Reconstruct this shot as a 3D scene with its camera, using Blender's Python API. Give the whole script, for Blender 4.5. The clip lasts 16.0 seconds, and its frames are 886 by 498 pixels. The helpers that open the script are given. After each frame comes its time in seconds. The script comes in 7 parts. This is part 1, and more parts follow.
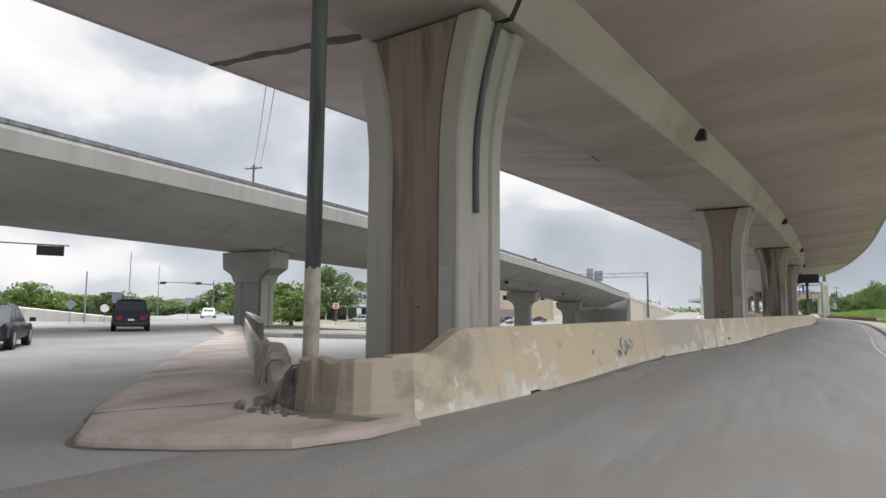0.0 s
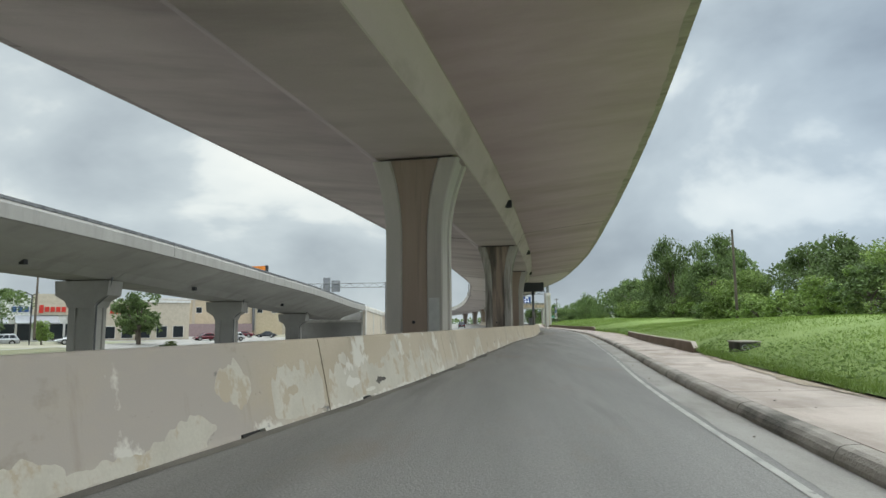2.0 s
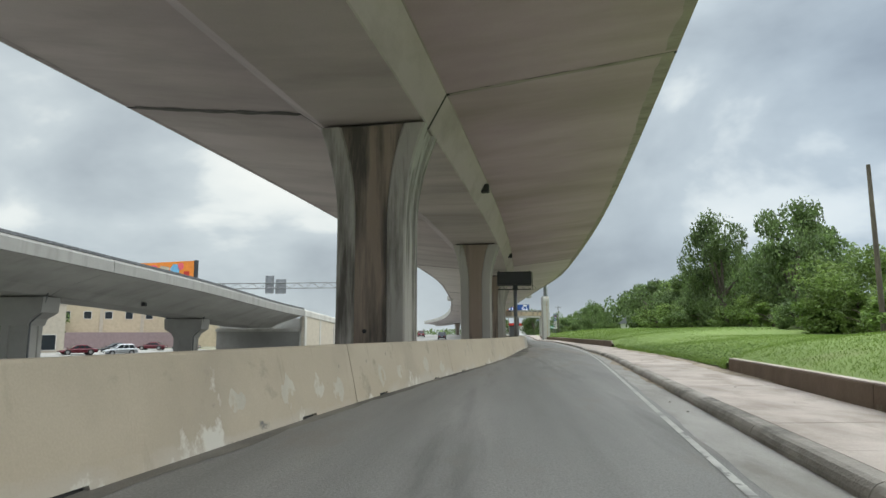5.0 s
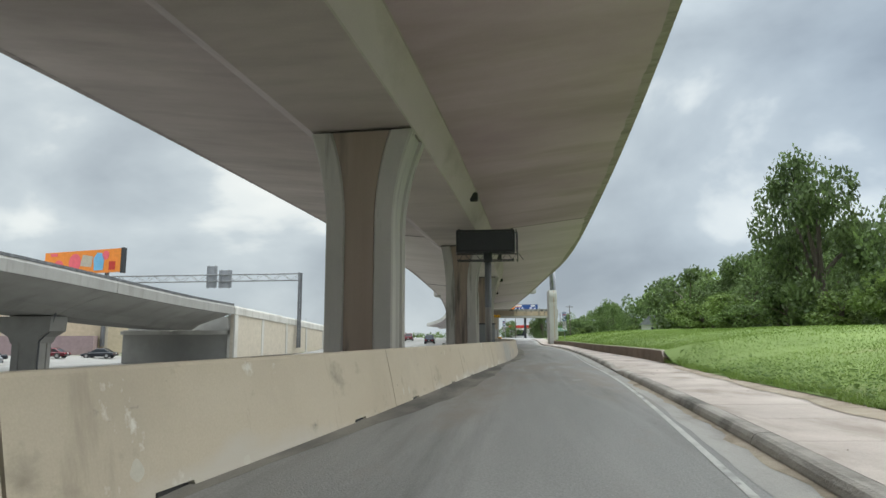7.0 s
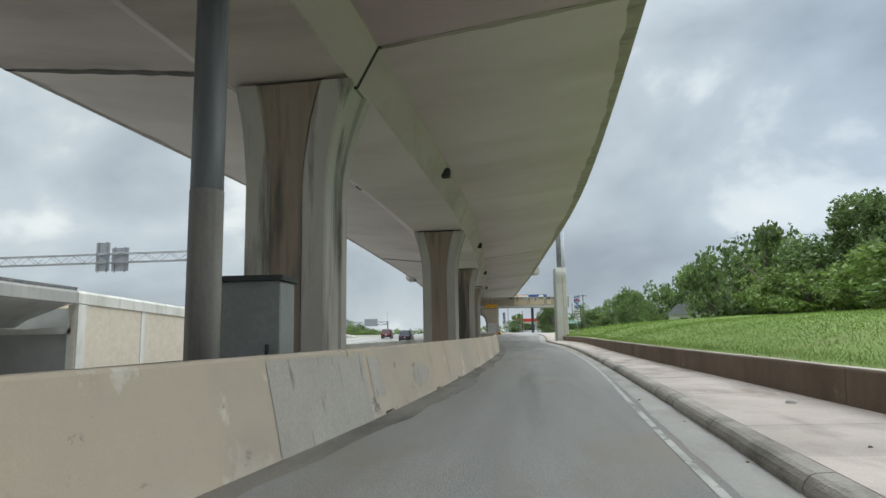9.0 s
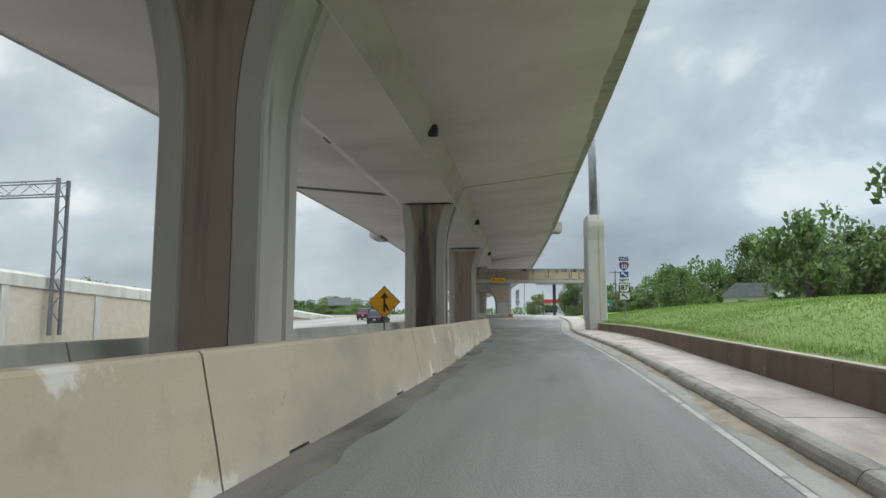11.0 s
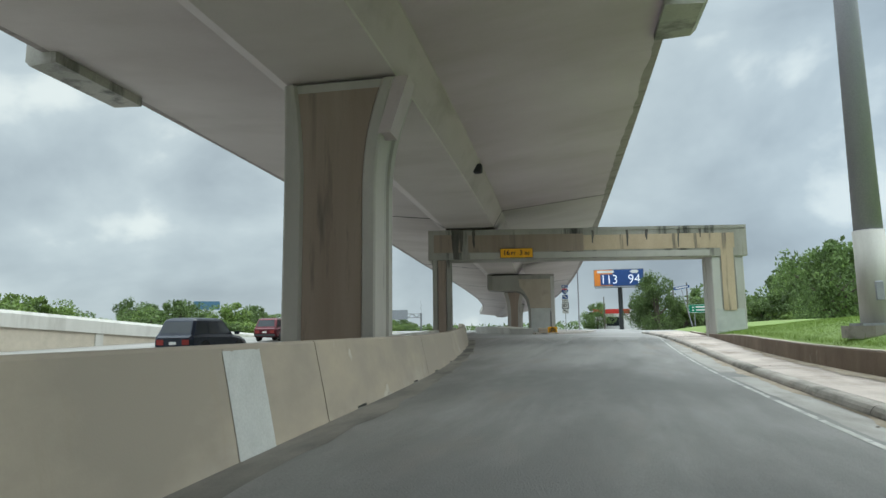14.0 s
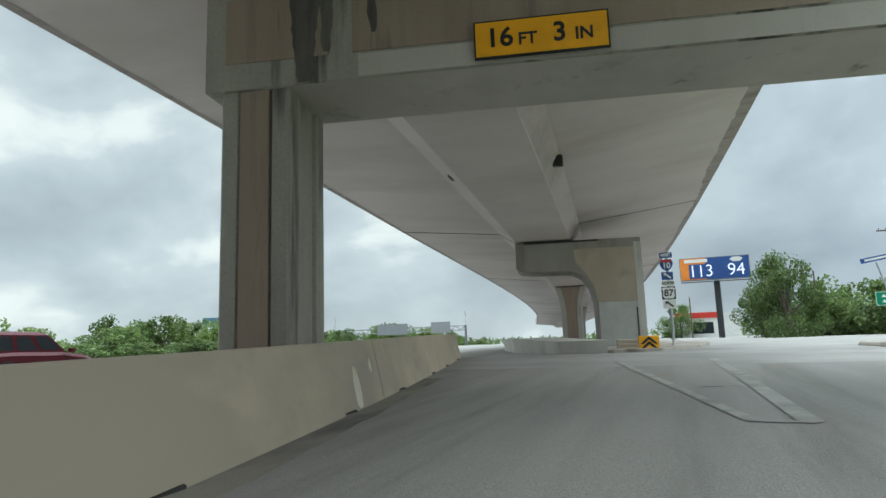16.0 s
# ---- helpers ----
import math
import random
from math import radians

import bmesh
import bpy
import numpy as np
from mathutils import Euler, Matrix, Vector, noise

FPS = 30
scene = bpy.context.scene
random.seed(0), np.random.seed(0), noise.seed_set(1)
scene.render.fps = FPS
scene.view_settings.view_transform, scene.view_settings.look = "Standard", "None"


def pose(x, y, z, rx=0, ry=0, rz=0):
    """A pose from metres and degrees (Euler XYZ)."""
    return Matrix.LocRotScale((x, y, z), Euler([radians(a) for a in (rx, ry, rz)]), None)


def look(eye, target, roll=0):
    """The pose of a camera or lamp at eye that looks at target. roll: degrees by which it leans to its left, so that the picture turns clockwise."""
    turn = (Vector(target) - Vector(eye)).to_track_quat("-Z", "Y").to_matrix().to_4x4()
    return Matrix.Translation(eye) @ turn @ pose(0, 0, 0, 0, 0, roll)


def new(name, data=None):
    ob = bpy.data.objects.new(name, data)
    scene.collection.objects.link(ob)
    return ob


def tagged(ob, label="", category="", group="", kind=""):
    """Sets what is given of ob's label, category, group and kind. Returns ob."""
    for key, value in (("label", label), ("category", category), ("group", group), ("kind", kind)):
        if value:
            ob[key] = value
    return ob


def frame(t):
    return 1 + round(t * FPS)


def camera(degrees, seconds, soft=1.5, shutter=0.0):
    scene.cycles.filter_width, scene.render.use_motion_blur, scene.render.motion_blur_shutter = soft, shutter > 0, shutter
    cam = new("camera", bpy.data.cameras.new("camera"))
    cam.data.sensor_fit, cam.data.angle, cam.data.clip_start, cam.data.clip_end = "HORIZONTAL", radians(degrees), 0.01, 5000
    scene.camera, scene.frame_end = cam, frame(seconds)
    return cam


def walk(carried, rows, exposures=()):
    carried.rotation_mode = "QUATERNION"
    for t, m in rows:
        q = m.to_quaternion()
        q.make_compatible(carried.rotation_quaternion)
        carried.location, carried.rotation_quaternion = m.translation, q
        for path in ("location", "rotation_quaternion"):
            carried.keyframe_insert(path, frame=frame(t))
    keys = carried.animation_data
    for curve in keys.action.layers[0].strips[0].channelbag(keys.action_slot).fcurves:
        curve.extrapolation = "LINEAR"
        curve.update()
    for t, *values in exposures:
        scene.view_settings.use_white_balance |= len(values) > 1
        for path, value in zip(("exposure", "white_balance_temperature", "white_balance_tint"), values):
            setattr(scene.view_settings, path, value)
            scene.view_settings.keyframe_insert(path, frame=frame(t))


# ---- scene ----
cam = camera(70.7, 16.0)
PATH = [
    (0, (-2.143, -2.029, 1.301), (-3.051, -0.258, 1.497), 0.4),
    (0.5, (-2.41, 1.882, 1.337), (-2.995, 3.783, 1.553), 0.1),
    (1, (-2.195, 5.889, 1.343), (-2.568, 7.84, 1.574), -0.2),
    (1.5, (-1.804, 10.153, 1.292), (-2.052, 12.124, 1.522), -0.2),
    (2, (-1.243, 14.506, 1.257), (-1.418, 16.484, 1.495), -0.5),
    (2.5, (-0.667, 19.107, 1.19), (-0.825, 21.085, 1.439), -0.8),
    (3, (-0.107, 24.069, 1.207), (-0.263, 26.047, 1.461), -0.7),
    (3.5, (0.511, 29.077, 1.167), (0.35, 31.053, 1.427), -0.7),
    (4, (1.078, 34.514, 1.22), (0.911, 36.49, 1.484), -0.4),
    (6.5, (4.43, 64.208, 1.241), (4.213, 66.177, 1.521), -0.2),
    (7, (4.993, 70.58, 1.269), (4.767, 72.547, 1.55), -0.2),
    (7.5, (5.554, 77.127, 1.259), (5.316, 79.092, 1.541), -0.2),
    (8, (6.097, 83.771, 1.269), (5.851, 85.737, 1.543), -0.5),
    (8.5, (6.581, 90.809, 1.213), (6.324, 92.774, 1.487), -0.6),
    (9, (7.02, 97.6, 1.258), (6.758, 99.565, 1.526), -1.0),
    (11.5, (7.658, 132.067, 1.343), (7.289, 134.022, 1.544), 0.5),
    (12, (7.665, 139.494, 1.256), (7.263, 141.443, 1.459), 0.8),
    (12.5, (7.425, 147.055, 1.296), (6.994, 148.996, 1.51), 0.5),
    (13, (7.117, 154.494, 1.238), (6.664, 156.43, 1.46), 0.5),
    (13.5, (6.649, 162.078, 1.206), (6.171, 164.005, 1.443), 0.0),
    (14, (6.026, 169.743, 1.168), (5.522, 171.661, 1.427), -0.6),
    (14.5, (5.419, 177.24, 1.236), (4.888, 179.15, 1.499), -1.1),
    (15, (4.557, 184.629, 1.252), (3.986, 186.525, 1.532), -1.2),
    (15.5, (3.527, 191.838, 1.271), (2.903, 193.717, 1.558), -1.1),
    (16, (2.229, 199.088, 1.287), (1.549, 200.944, 1.593), -2.0),
]
EXPOSURES = [(0, -0.17, 6700, 12), (0.5, -0.2, 6850, 17), (1, -0.22, 6700, 10), (1.6, -0.28, 6550, 3), (2.5, -0.28, 6550, 2), (3, -0.3, 6550, 1), (3.5, -0.24, 6650, 8), (4, -0.3, 6550, 2), (6.5, -0.26, 6600, 6), (7, -0.28, 6550, 4), (8, -0.2, 6700, 11), (8.5, -0.34, 6500, 3), (9, -0.3, 6450, 4), (11.5, -0.33, 6350, 2), (12.5, -0.36, 6310, 0), (13, -0.2, 6660, 10), (13.5, -0.3, 6460, 4), (14, -0.33, 6310, -1), (14.5, -0.24, 6510, 2), (15, -0.3, 6310, 1), (16, -0.2, 6310, -2)]
walk(cam, [(t, look(eye, target, roll)) for t, eye, target, roll in PATH], EXPOSURES)

# ---- world and light: an overcast noon ----
SKY_LOW, SKY_HIGH = 1.3, 7.2
world = bpy.data.worlds.new("overcast")
scene.world = world
world.use_nodes = True
wn, wl = world.node_tree.nodes, world.node_tree.links
wn.clear()


def wnode(kind, **kw):
    n = wn.new(kind)
    for k, v in kw.items():
        n.inputs[k].default_value = v
    return n


sky = wn.new("ShaderNodeTexSky")
sky.sky_type, sky.sun_disc = "NISHITA", False
sky.sun_elevation, sky.sun_rotation = radians(38), radians(105)
coord = wn.new("ShaderNodeTexCoord")
stretch = wn.new("ShaderNodeMapping")
stretch.inputs["Scale"].default_value = (1.0, 1.0, 1.7)
wl.new(coord.outputs["Generated"], stretch.inputs["Vector"])
clouds = wnode("ShaderNodeTexNoise", Scale=2.1, Detail=6.0, Roughness=0.5, Distortion=0.25)
wl.new(stretch.outputs[0], clouds.inputs["Vector"])
cloud_ramp = wn.new("ShaderNodeValToRGB")
cr = cloud_ramp.color_ramp
cr.elements[0].position, cr.elements[0].color = 0.34, (0.37, 0.41, 0.475, 1)
cr.elements[1].position, cr.elements[1].color = 0.66, (1.0, 1.0, 1.0, 1)
for at, tint in ((0.47, (0.54, 0.59, 0.655, 1)), (0.53, (0.63, 0.68, 0.74, 1)), (0.575, (0.86, 0.885, 0.91, 1))):
    cr.elements.new(at).color = tint
wl.new(clouds.outputs["Fac"], cloud_ramp.inputs["Fac"])
bg_cloud = wnode("ShaderNodeBackground", Strength=1.0)
# the cloud thins and turns bluer towards the east
east = wn.new("ShaderNodeMapRange")
east.interpolation_type = "SMOOTHSTEP"
for key, v in (("From Min", -0.15), ("From Max", 0.75)):
    east.inputs[key].default_value = v
thin = wn.new("ShaderNodeMix")
thin.data_type, thin.blend_type = "RGBA", "MULTIPLY"
thin.inputs[7].default_value = (0.82, 0.885, 0.985, 1)
low_sky = wn.new("ShaderNodeMapRange")
low_sky.interpolation_type = "SMOOTHSTEP"
for key, v in (("From Min", 0.62), ("From Max", 0.36)):
    low_sky.inputs[key].default_value = v
both = wn.new("ShaderNodeMath")
both.operation = "MULTIPLY"
wl.new(east.outputs[0], both.inputs[0])
wl.new(low_sky.outputs[0], both.inputs[1])
wl.new(both.outputs[0], thin.inputs[0])
wl.new(cloud_ramp.outputs[0], thin.inputs[6])
wl.new(thin.outputs[2], bg_cloud.inputs["Color"])
# an overcast sky grows brighter towards the zenith
height = wn.new("ShaderNodeSeparateXYZ")
wl.new(coord.outputs["Generated"], height.inputs[0])
wl.new(height.outputs["X"], east.inputs["Value"])
wl.new(height.outputs["Z"], low_sky.inputs["Value"])
zenith = wn.new("ShaderNodeMapRange")
zenith.interpolation_type = "SMOOTHSTEP"
for key, v in (("From Min", 0.40), ("From Max", 1.0), ("To Min", SKY_LOW), ("To Max", SKY_HIGH)):
    zenith.inputs[key].default_value = v
wl.new(height.outputs["Z"], zenith.inputs["Value"])
wl.new(zenith.outputs[0], bg_cloud.inputs["Strength"])
bg_sky = wnode("ShaderNodeBackground", Strength=0.05)
wl.new(sky.outputs[0], bg_sky.inputs["Color"])
add = wn.new("ShaderNodeMixShader")
add.inputs[0].default_value = 0.12
wl.new(bg_cloud.outputs[0], add.inputs[1])
wl.new(bg_sky.outputs[0], add.inputs[2])
wout = wn.new("ShaderNodeOutputWorld")
wl.new(add.outputs[0], wout.inputs["Surface"])

sun = new("sun", bpy.data.lights.new("sun", "SUN"))
sun.data.energy, sun.data.angle, sun.data.color = 1.5, radians(40), (1.0, 0.97, 0.92)
sun.matrix_world = look((80, 22, 66), (0, 0, 0))

# ---- alignment of the road and the viaduct ----


def spline(points):
    """A natural cubic through (y, value) pairs; straight beyond the ends."""
    ys, vs = np.array([p[0] for p in points], float), np.array([p[1] for p in points], float)
    n = len(ys)
    h = np.diff(ys)
    a, r = np.eye(n), np.zeros(n)
    for i in range(1, n - 1):
        a[i, i - 1 : i + 2] = h[i - 1], 2 * (h[i - 1] + h[i]), h[i]
        r[i] = 6 * ((vs[i + 1] - vs[i]) / h[i] - (vs[i] - vs[i - 1]) / h[i - 1])
    m = np.linalg.solve(a, r)

    def value(y):
        if y <= ys[0]:
            return float(vs[0] + (y - ys[0]) * ((vs[1] - vs[0]) / h[0] - h[0] * m[1] / 6))
        if y >= ys[-1]:
            return float(vs[-1] + (y - ys[-1]) * ((vs[-1] - vs[-2]) / h[-1] + h[-1] * m[-2] / 6))
        i = int(np.searchsorted(ys, y) - 1)
        u, w = ys[i + 1] - y, y - ys[i]
        return float((m[i] * u**3 + m[i + 1] * w**3) / (6 * h[i]) + (vs[i] / h[i] - m[i] * h[i] / 6) * u + (vs[i + 1] / h[i] - m[i + 1] * h[i] / 6) * w)

    return value


def smooth(a, b, v):
    u = min(1.0, max(0.0, (v - a) / (b - a)))
    return u * u * (3 - 2 * u)


def road_z(y):
    """The road climbs a little past the end of the barrier."""
    return 0.8 * smooth(185, 235, y) + 0.3 * smooth(235, 330, y)


deck_x = spline([(-30, -13.2), (8.6, -8.0), (36, -4.05), (63, -1.3), (88, 0.6), (112, 1.5), (134, 1.8), (160, 0.75), (184, -0.5), (208, -2.2), (234, -4.5), (258, -6.95), (278, -9.3), (338, -18.4), (420, -35.8)])
keel_z = spline([(-30, 7.15), (36, 7.15), (63, 7.3), (112, 7.35), (160, 7.65), (184, 7.7), (208, 7.5), (234, 6.95), (261, 6.7), (420, 6.2)])
barrier_x = spline([(2, -6.3), (8, -5.4), (15.5, -4.95), (23, -3.85), (35, -2.4), (40, -1.95), (48, -1.15), (57, -0.3), (77, 2.3), (88, 3.2), (101, 4.25), (107, 4.72), (113, 4.98), (134, 5.15), (143, 4.93), (153, 4.38), (166, 3.75), (175, 2.75), (181, 2.05), (198, -0.55), (208, -2.45), (216, -4.3), (226, -6.9)])
line_x = spline([(-12, -1.0), (15, 0.7), (28.5, 1.75), (35, 2.5), (46, 3.72), (60, 5.2), (76, 6.85), (92, 8.08), (103, 8.45), (116, 9.1), (138, 9.55), (152, 9.3), (168, 8.65), (185, 8.6), (200, 8.9), (215, 9.3)])
kerb_x = spline([(-12, -0.5), (16, 1.32), (29, 2.5), (34, 3.07), (45, 4.38), (69, 6.8), (80, 7.8), (90, 8.35), (104, 9.1), (112, 9.45), (135, 10.0), (153, 9.95), (160, 9.65), (173, 9.2), (190, 9.5), (205, 9.75), (216, 9.5), (228, 8.7)])
back_x = spline([(-12, 1.6), (20, 3.4), (32.5, 4.8), (38, 5.5), (45, 6.2), (64, 8.6), (80, 10.15), (88, 10.4), (99, 11.1), (115, 11.2), (152, 11.8), (162, 11.7), (170, 11.1), (182, 10.9), (195, 11.3), (215, 12.0), (230, 11.6)])
ramp_z = spline([(-40, 5.8), (12, 5.75), (40, 5.65), (66, 5.27), (84, 4.72), (94, 4.4), (108, 3.94), (122, 3.22), (136, 2.52), (146, 2.25)])


def on_deck(y, off):
    """The plan place of a point off metres to the right of the viaduct's axis."""
    d = (deck_x(y + 0.5) - deck_x(y - 0.5))
    n = math.hypot(1, d)
    return deck_x(y) + off / n, y - off * d / n


def deck_yaw(y):
    return -math.degrees(math.atan(deck_x(y + 0.5) - deck_x(y - 0.5)))


# ---- materials ----


def material(name, low, high, scale=1.0, squeeze=(1, 1, 1), rough=0.85, bump=0.15, fine=18.0, metal=0.0, stain=None, stain_scale=0.4, stain_squeeze=(1, 1, 1), stain_at=(0.5, 0.7), random_tint=0.0, space="world", grain=0.12, island_tint=0.0):
    """Two scales of noise between two colours, a stain colour with a shape of its own, and a fine relief."""
    m = bpy.data.materials.new(name)
    m.use_nodes = True
    n, l = m.node_tree.nodes, m.node_tree.links
    bsdf = n["Principled BSDF"]
    bsdf.inputs["Roughness"].default_value, bsdf.inputs["Metallic"].default_value = rough, metal
    if space == "world":
        place = n.new("ShaderNodeNewGeometry").outputs["Position"]
    else:
        place = n.new("ShaderNodeTexCoord").outputs["Object"]

    def noise_at(s, sq, detail=6.0):
        mp = n.new("ShaderNodeMapping")
        mp.inputs["Scale"].default_value = sq
        l.new(place, mp.inputs["Vector"])
        t = n.new("ShaderNodeTexNoise")
        t.inputs["Scale"].default_value, t.inputs["Detail"].default_value, t.inputs["Roughness"].default_value = s, detail, 0.6
        l.new(mp.outputs[0], t.inputs["Vector"])
        return t.outputs["Fac"]

    def ramp(fac, a, b):
        r = n.new("ShaderNodeMapRange")
        r.inputs["From Min"].default_value, r.inputs["From Max"].default_value = a, b
        l.new(fac, r.inputs["Value"])
        return r.outputs[0]

    def mix(fac, a, b, mode="MIX"):
        x = n.new("ShaderNodeMix")
        x.data_type, x.blend_type = "RGBA", mode
        for socket, v in ((x.inputs[0], fac), (x.inputs[6], a), (x.inputs[7], b)):
            if isinstance(v, (int, float)):
                socket.default_value = v
            elif isinstance(v, tuple):
                socket.default_value = (*v, 1)
            else:
                l.new(v, socket)
        return x.outputs[2]

    colour = mix(ramp(noise_at(scale, squeeze), 0.3, 0.7), low, high)
    small = noise_at(fine, (1, 1, 1), 3.0)
    colour = mix(grain, colour, mix(ramp(small, 0.3, 0.7), (0.25, 0.25, 0.25), (1, 1, 1)), "OVERLAY")
    if stain:
        colour = mix(ramp(noise_at(stain_scale, stain_squeeze, 8.0), *stain_at), colour, stain)
    if island_tint:
        leafy = n.new("ShaderNodeNewGeometry")
        hs = n.new("ShaderNodeHueSaturation")
        l.new(colour, hs.inputs["Color"])
        vr = n.new("ShaderNodeMapRange")
        vr.inputs["To Min"].default_value, vr.inputs["To Max"].default_value = 1 - island_tint, 1 + island_tint
        l.new(leafy.outputs["Random Per Island"], vr.inputs["Value"])
        l.new(vr.outputs[0], hs.inputs["Value"])
        colour = hs.outputs[0]
    if random_tint:
        info = n.new("ShaderNodeObjectInfo")
        hsv = n.new("ShaderNodeHueSaturation")
        l.new(colour, hsv.inputs["Color"])
        vary = n.new("ShaderNodeMapRange")
        vary.inputs["To Min"].default_value, vary.inputs["To Max"].default_value = 1 - random_tint, 1 + random_tint
        l.new(info.outputs["Random"], vary.inputs["Value"])
        l.new(vary.outputs[0], hsv.inputs["Value"])
        colour = hsv.outputs[0]
    l.new(colour, bsdf.inputs["Base Color"])
    if bump:
        b = n.new("ShaderNodeBump")
        b.inputs["Strength"].default_value, b.inputs["Distance"].default_value = bump, 0.02
        l.new(small, b.inputs["Height"])
        l.new(b.outputs[0], bsdf.inputs["Normal"])
    return m


def plain(name, colour, rough=0.6, metal=0.0, grain=0.12):
    return material(name, tuple(c * 0.9 for c in colour), tuple(min(1, c * 1.1) for c in colour), 2.0, rough=rough, metal=metal, bump=0.05, fine=40, grain=grain)


def emitter(name, colour, strength):
    m = bpy.data.materials.new(name)
    m.use_nodes = True
    b = m.node_tree.nodes["Principled BSDF"]
    b.inputs["Base Color"].default_value = (*colour, 1)
    b.inputs["Emission Color"].default_value = (*colour, 1)
    b.inputs["Emission Strength"].default_value = strength
    return m


M_asphalt = material("worn_asphalt", (0.182, 0.178, 0.173), (0.270, 0.263, 0.254), 0.35, (2.2, 0.16, 1), 0.8, 0.5, 45, stain=(0.135, 0.132, 0.128), stain_scale=0.5, stain_squeeze=(1.6, 0.12, 1), stain_at=(0.55, 0.75), grain=0.3)
M_street = material("pale_asphalt", (0.225, 0.219, 0.213), (0.318, 0.312, 0.306), 0.3, (1, 1, 1), 0.85, 0.3, 60, stain=(0.175, 0.170, 0.164), stain_scale=0.2, stain_at=(0.55, 0.8))
M_highway = material("highway_concrete", (0.212, 0.204, 0.191), (0.290, 0.280, 0.263), 0.25, (1, 0.2, 1), 0.85, 0.2, 40, stain=(0.165, 0.157, 0.145), stain_scale=0.3, stain_squeeze=(1, 0.1, 1), stain_at=(0.5, 0.75))
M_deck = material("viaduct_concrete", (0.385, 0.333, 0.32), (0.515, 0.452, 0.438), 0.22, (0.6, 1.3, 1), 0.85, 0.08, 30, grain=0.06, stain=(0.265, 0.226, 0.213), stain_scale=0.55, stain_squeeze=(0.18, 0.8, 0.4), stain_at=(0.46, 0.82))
# lighter copy of viaduct_concrete: the later spans' extra light is put into the colour
M_deck_lit = material("lit_viaduct_concrete", (0.51, 0.456, 0.442), (0.63, 0.57, 0.556), 0.18, (0.6, 1.0, 1), 0.85, 0.08, 30, grain=0.06, stain=(0.43, 0.375, 0.355), stain_scale=0.45, stain_squeeze=(0.25, 0.7, 0.4), stain_at=(0.48, 0.85))
# pinker than the girder: offsets the green bounce light from the grass
M_wing = material("bounce_tinted_wing_concrete", (0.395, 0.30, 0.355), (0.525, 0.412, 0.482), 0.25, (0.5, 1.2, 1), 0.85, 0.08, 30, grain=0.06, stain=(0.335, 0.268, 0.262), stain_scale=0.5, stain_squeeze=(0.2, 0.8, 0.4), stain_at=(0.46, 0.80))
# the same bounce tint, brightened in the colour for later spans
M_wing_lit = material("lit_wing_concrete", (0.525, 0.44, 0.485), (0.64, 0.55, 0.60), 0.2, (0.6, 1.0, 1), 0.85, 0.08, 30, grain=0.06, stain=(0.435, 0.37, 0.375), stain_scale=0.45, stain_squeeze=(0.25, 0.7, 0.4), stain_at=(0.48, 0.85))
# lighter and pinker than viaduct_concrete: sky light and bounce offset put in the colour
M_web = material("smooth_web_concrete", (0.455, 0.388, 0.396), (0.545, 0.471, 0.48), 0.3, (1, 0.35, 1), 0.85, 0.06, 30, grain=0.05, stain=(0.29, 0.242, 0.225), stain_scale=0.6, stain_squeeze=(1, 0.5, 1), stain_at=(0.5, 0.85))
M_ramp = material("ramp_concrete", (0.285, 0.278, 0.262), (0.37, 0.362, 0.342), 0.3, (1, 0.5, 1), 0.85, 0.08, 30, grain=0.06, stain=(0.22, 0.213, 0.20), stain_scale=0.5, stain_squeeze=(0.4, 1.0, 0.4), stain_at=(0.52, 0.85))
M_broken = material("broken_wall_concrete", (0.20, 0.178, 0.155), (0.40, 0.36, 0.31), 2.4, (1, 1, 0.8), 0.92, 0.8, 22, stain=(0.075, 0.07, 0.065), stain_scale=2.0, stain_squeeze=(1, 1, 0.6), stain_at=(0.46, 0.62))
M_rubbly = material("chipped_pale_concrete", (0.225, 0.188, 0.148), (0.40, 0.345, 0.272), 0.9, (1, 1, 0.9), 0.92, 0.6, 14, stain=(0.10, 0.09, 0.08), stain_scale=1.7, stain_squeeze=(1, 1, 0.8), stain_at=(0.56, 0.74))
M_lamp = material("pale_grey_pole_paint", (0.265, 0.265, 0.30), (0.345, 0.345, 0.385), 0.8, (1, 1, 0.25), 0.55, 0.04, 30)
M_edge = material("weathered_edge_concrete", (0.34, 0.33, 0.30), (0.5, 0.48, 0.44), 0.5, (1, 0.6, 1), 0.85, 0.15, 16, stain=(0.16, 0.155, 0.145), stain_scale=1.2, stain_squeeze=(1, 1.2, 0.3), stain_at=(0.5, 0.66))
M_pale = material("pale_concrete", (0.44, 0.43, 0.40), (0.57, 0.555, 0.52), 0.5, (1, 1, 0.4), 0.85, 0.06, 30, grain=0.05, stain=(0.33, 0.31, 0.28), stain_scale=0.8, stain_squeeze=(1, 1, 0.2), stain_at=(0.5, 0.75))
M_pillar = material("pillar_concrete", (0.365, 0.345, 0.314), (0.495, 0.470, 0.430), 0.4, (1, 1, 0.35), 0.85, 0.06, 30, grain=0.05, stain=(0.235, 0.225, 0.208), stain_scale=0.8, stain_squeeze=(1.6, 1.6, 0.12), stain_at=(0.55, 0.8))
M_parapet = material("grey_parapet_concrete", (0.255, 0.250, 0.238), (0.325, 0.318, 0.302), 0.4, (1, 1, 0.5), 0.85, 0.05, 30, grain=0.05, stain=(0.230, 0.221, 0.208), stain_scale=1.2, stain_squeeze=(1, 1, 0.2), stain_at=(0.5, 0.75))
M_overpaint = plain("grey_overpaint", (0.46, 0.47, 0.455), 0.8)
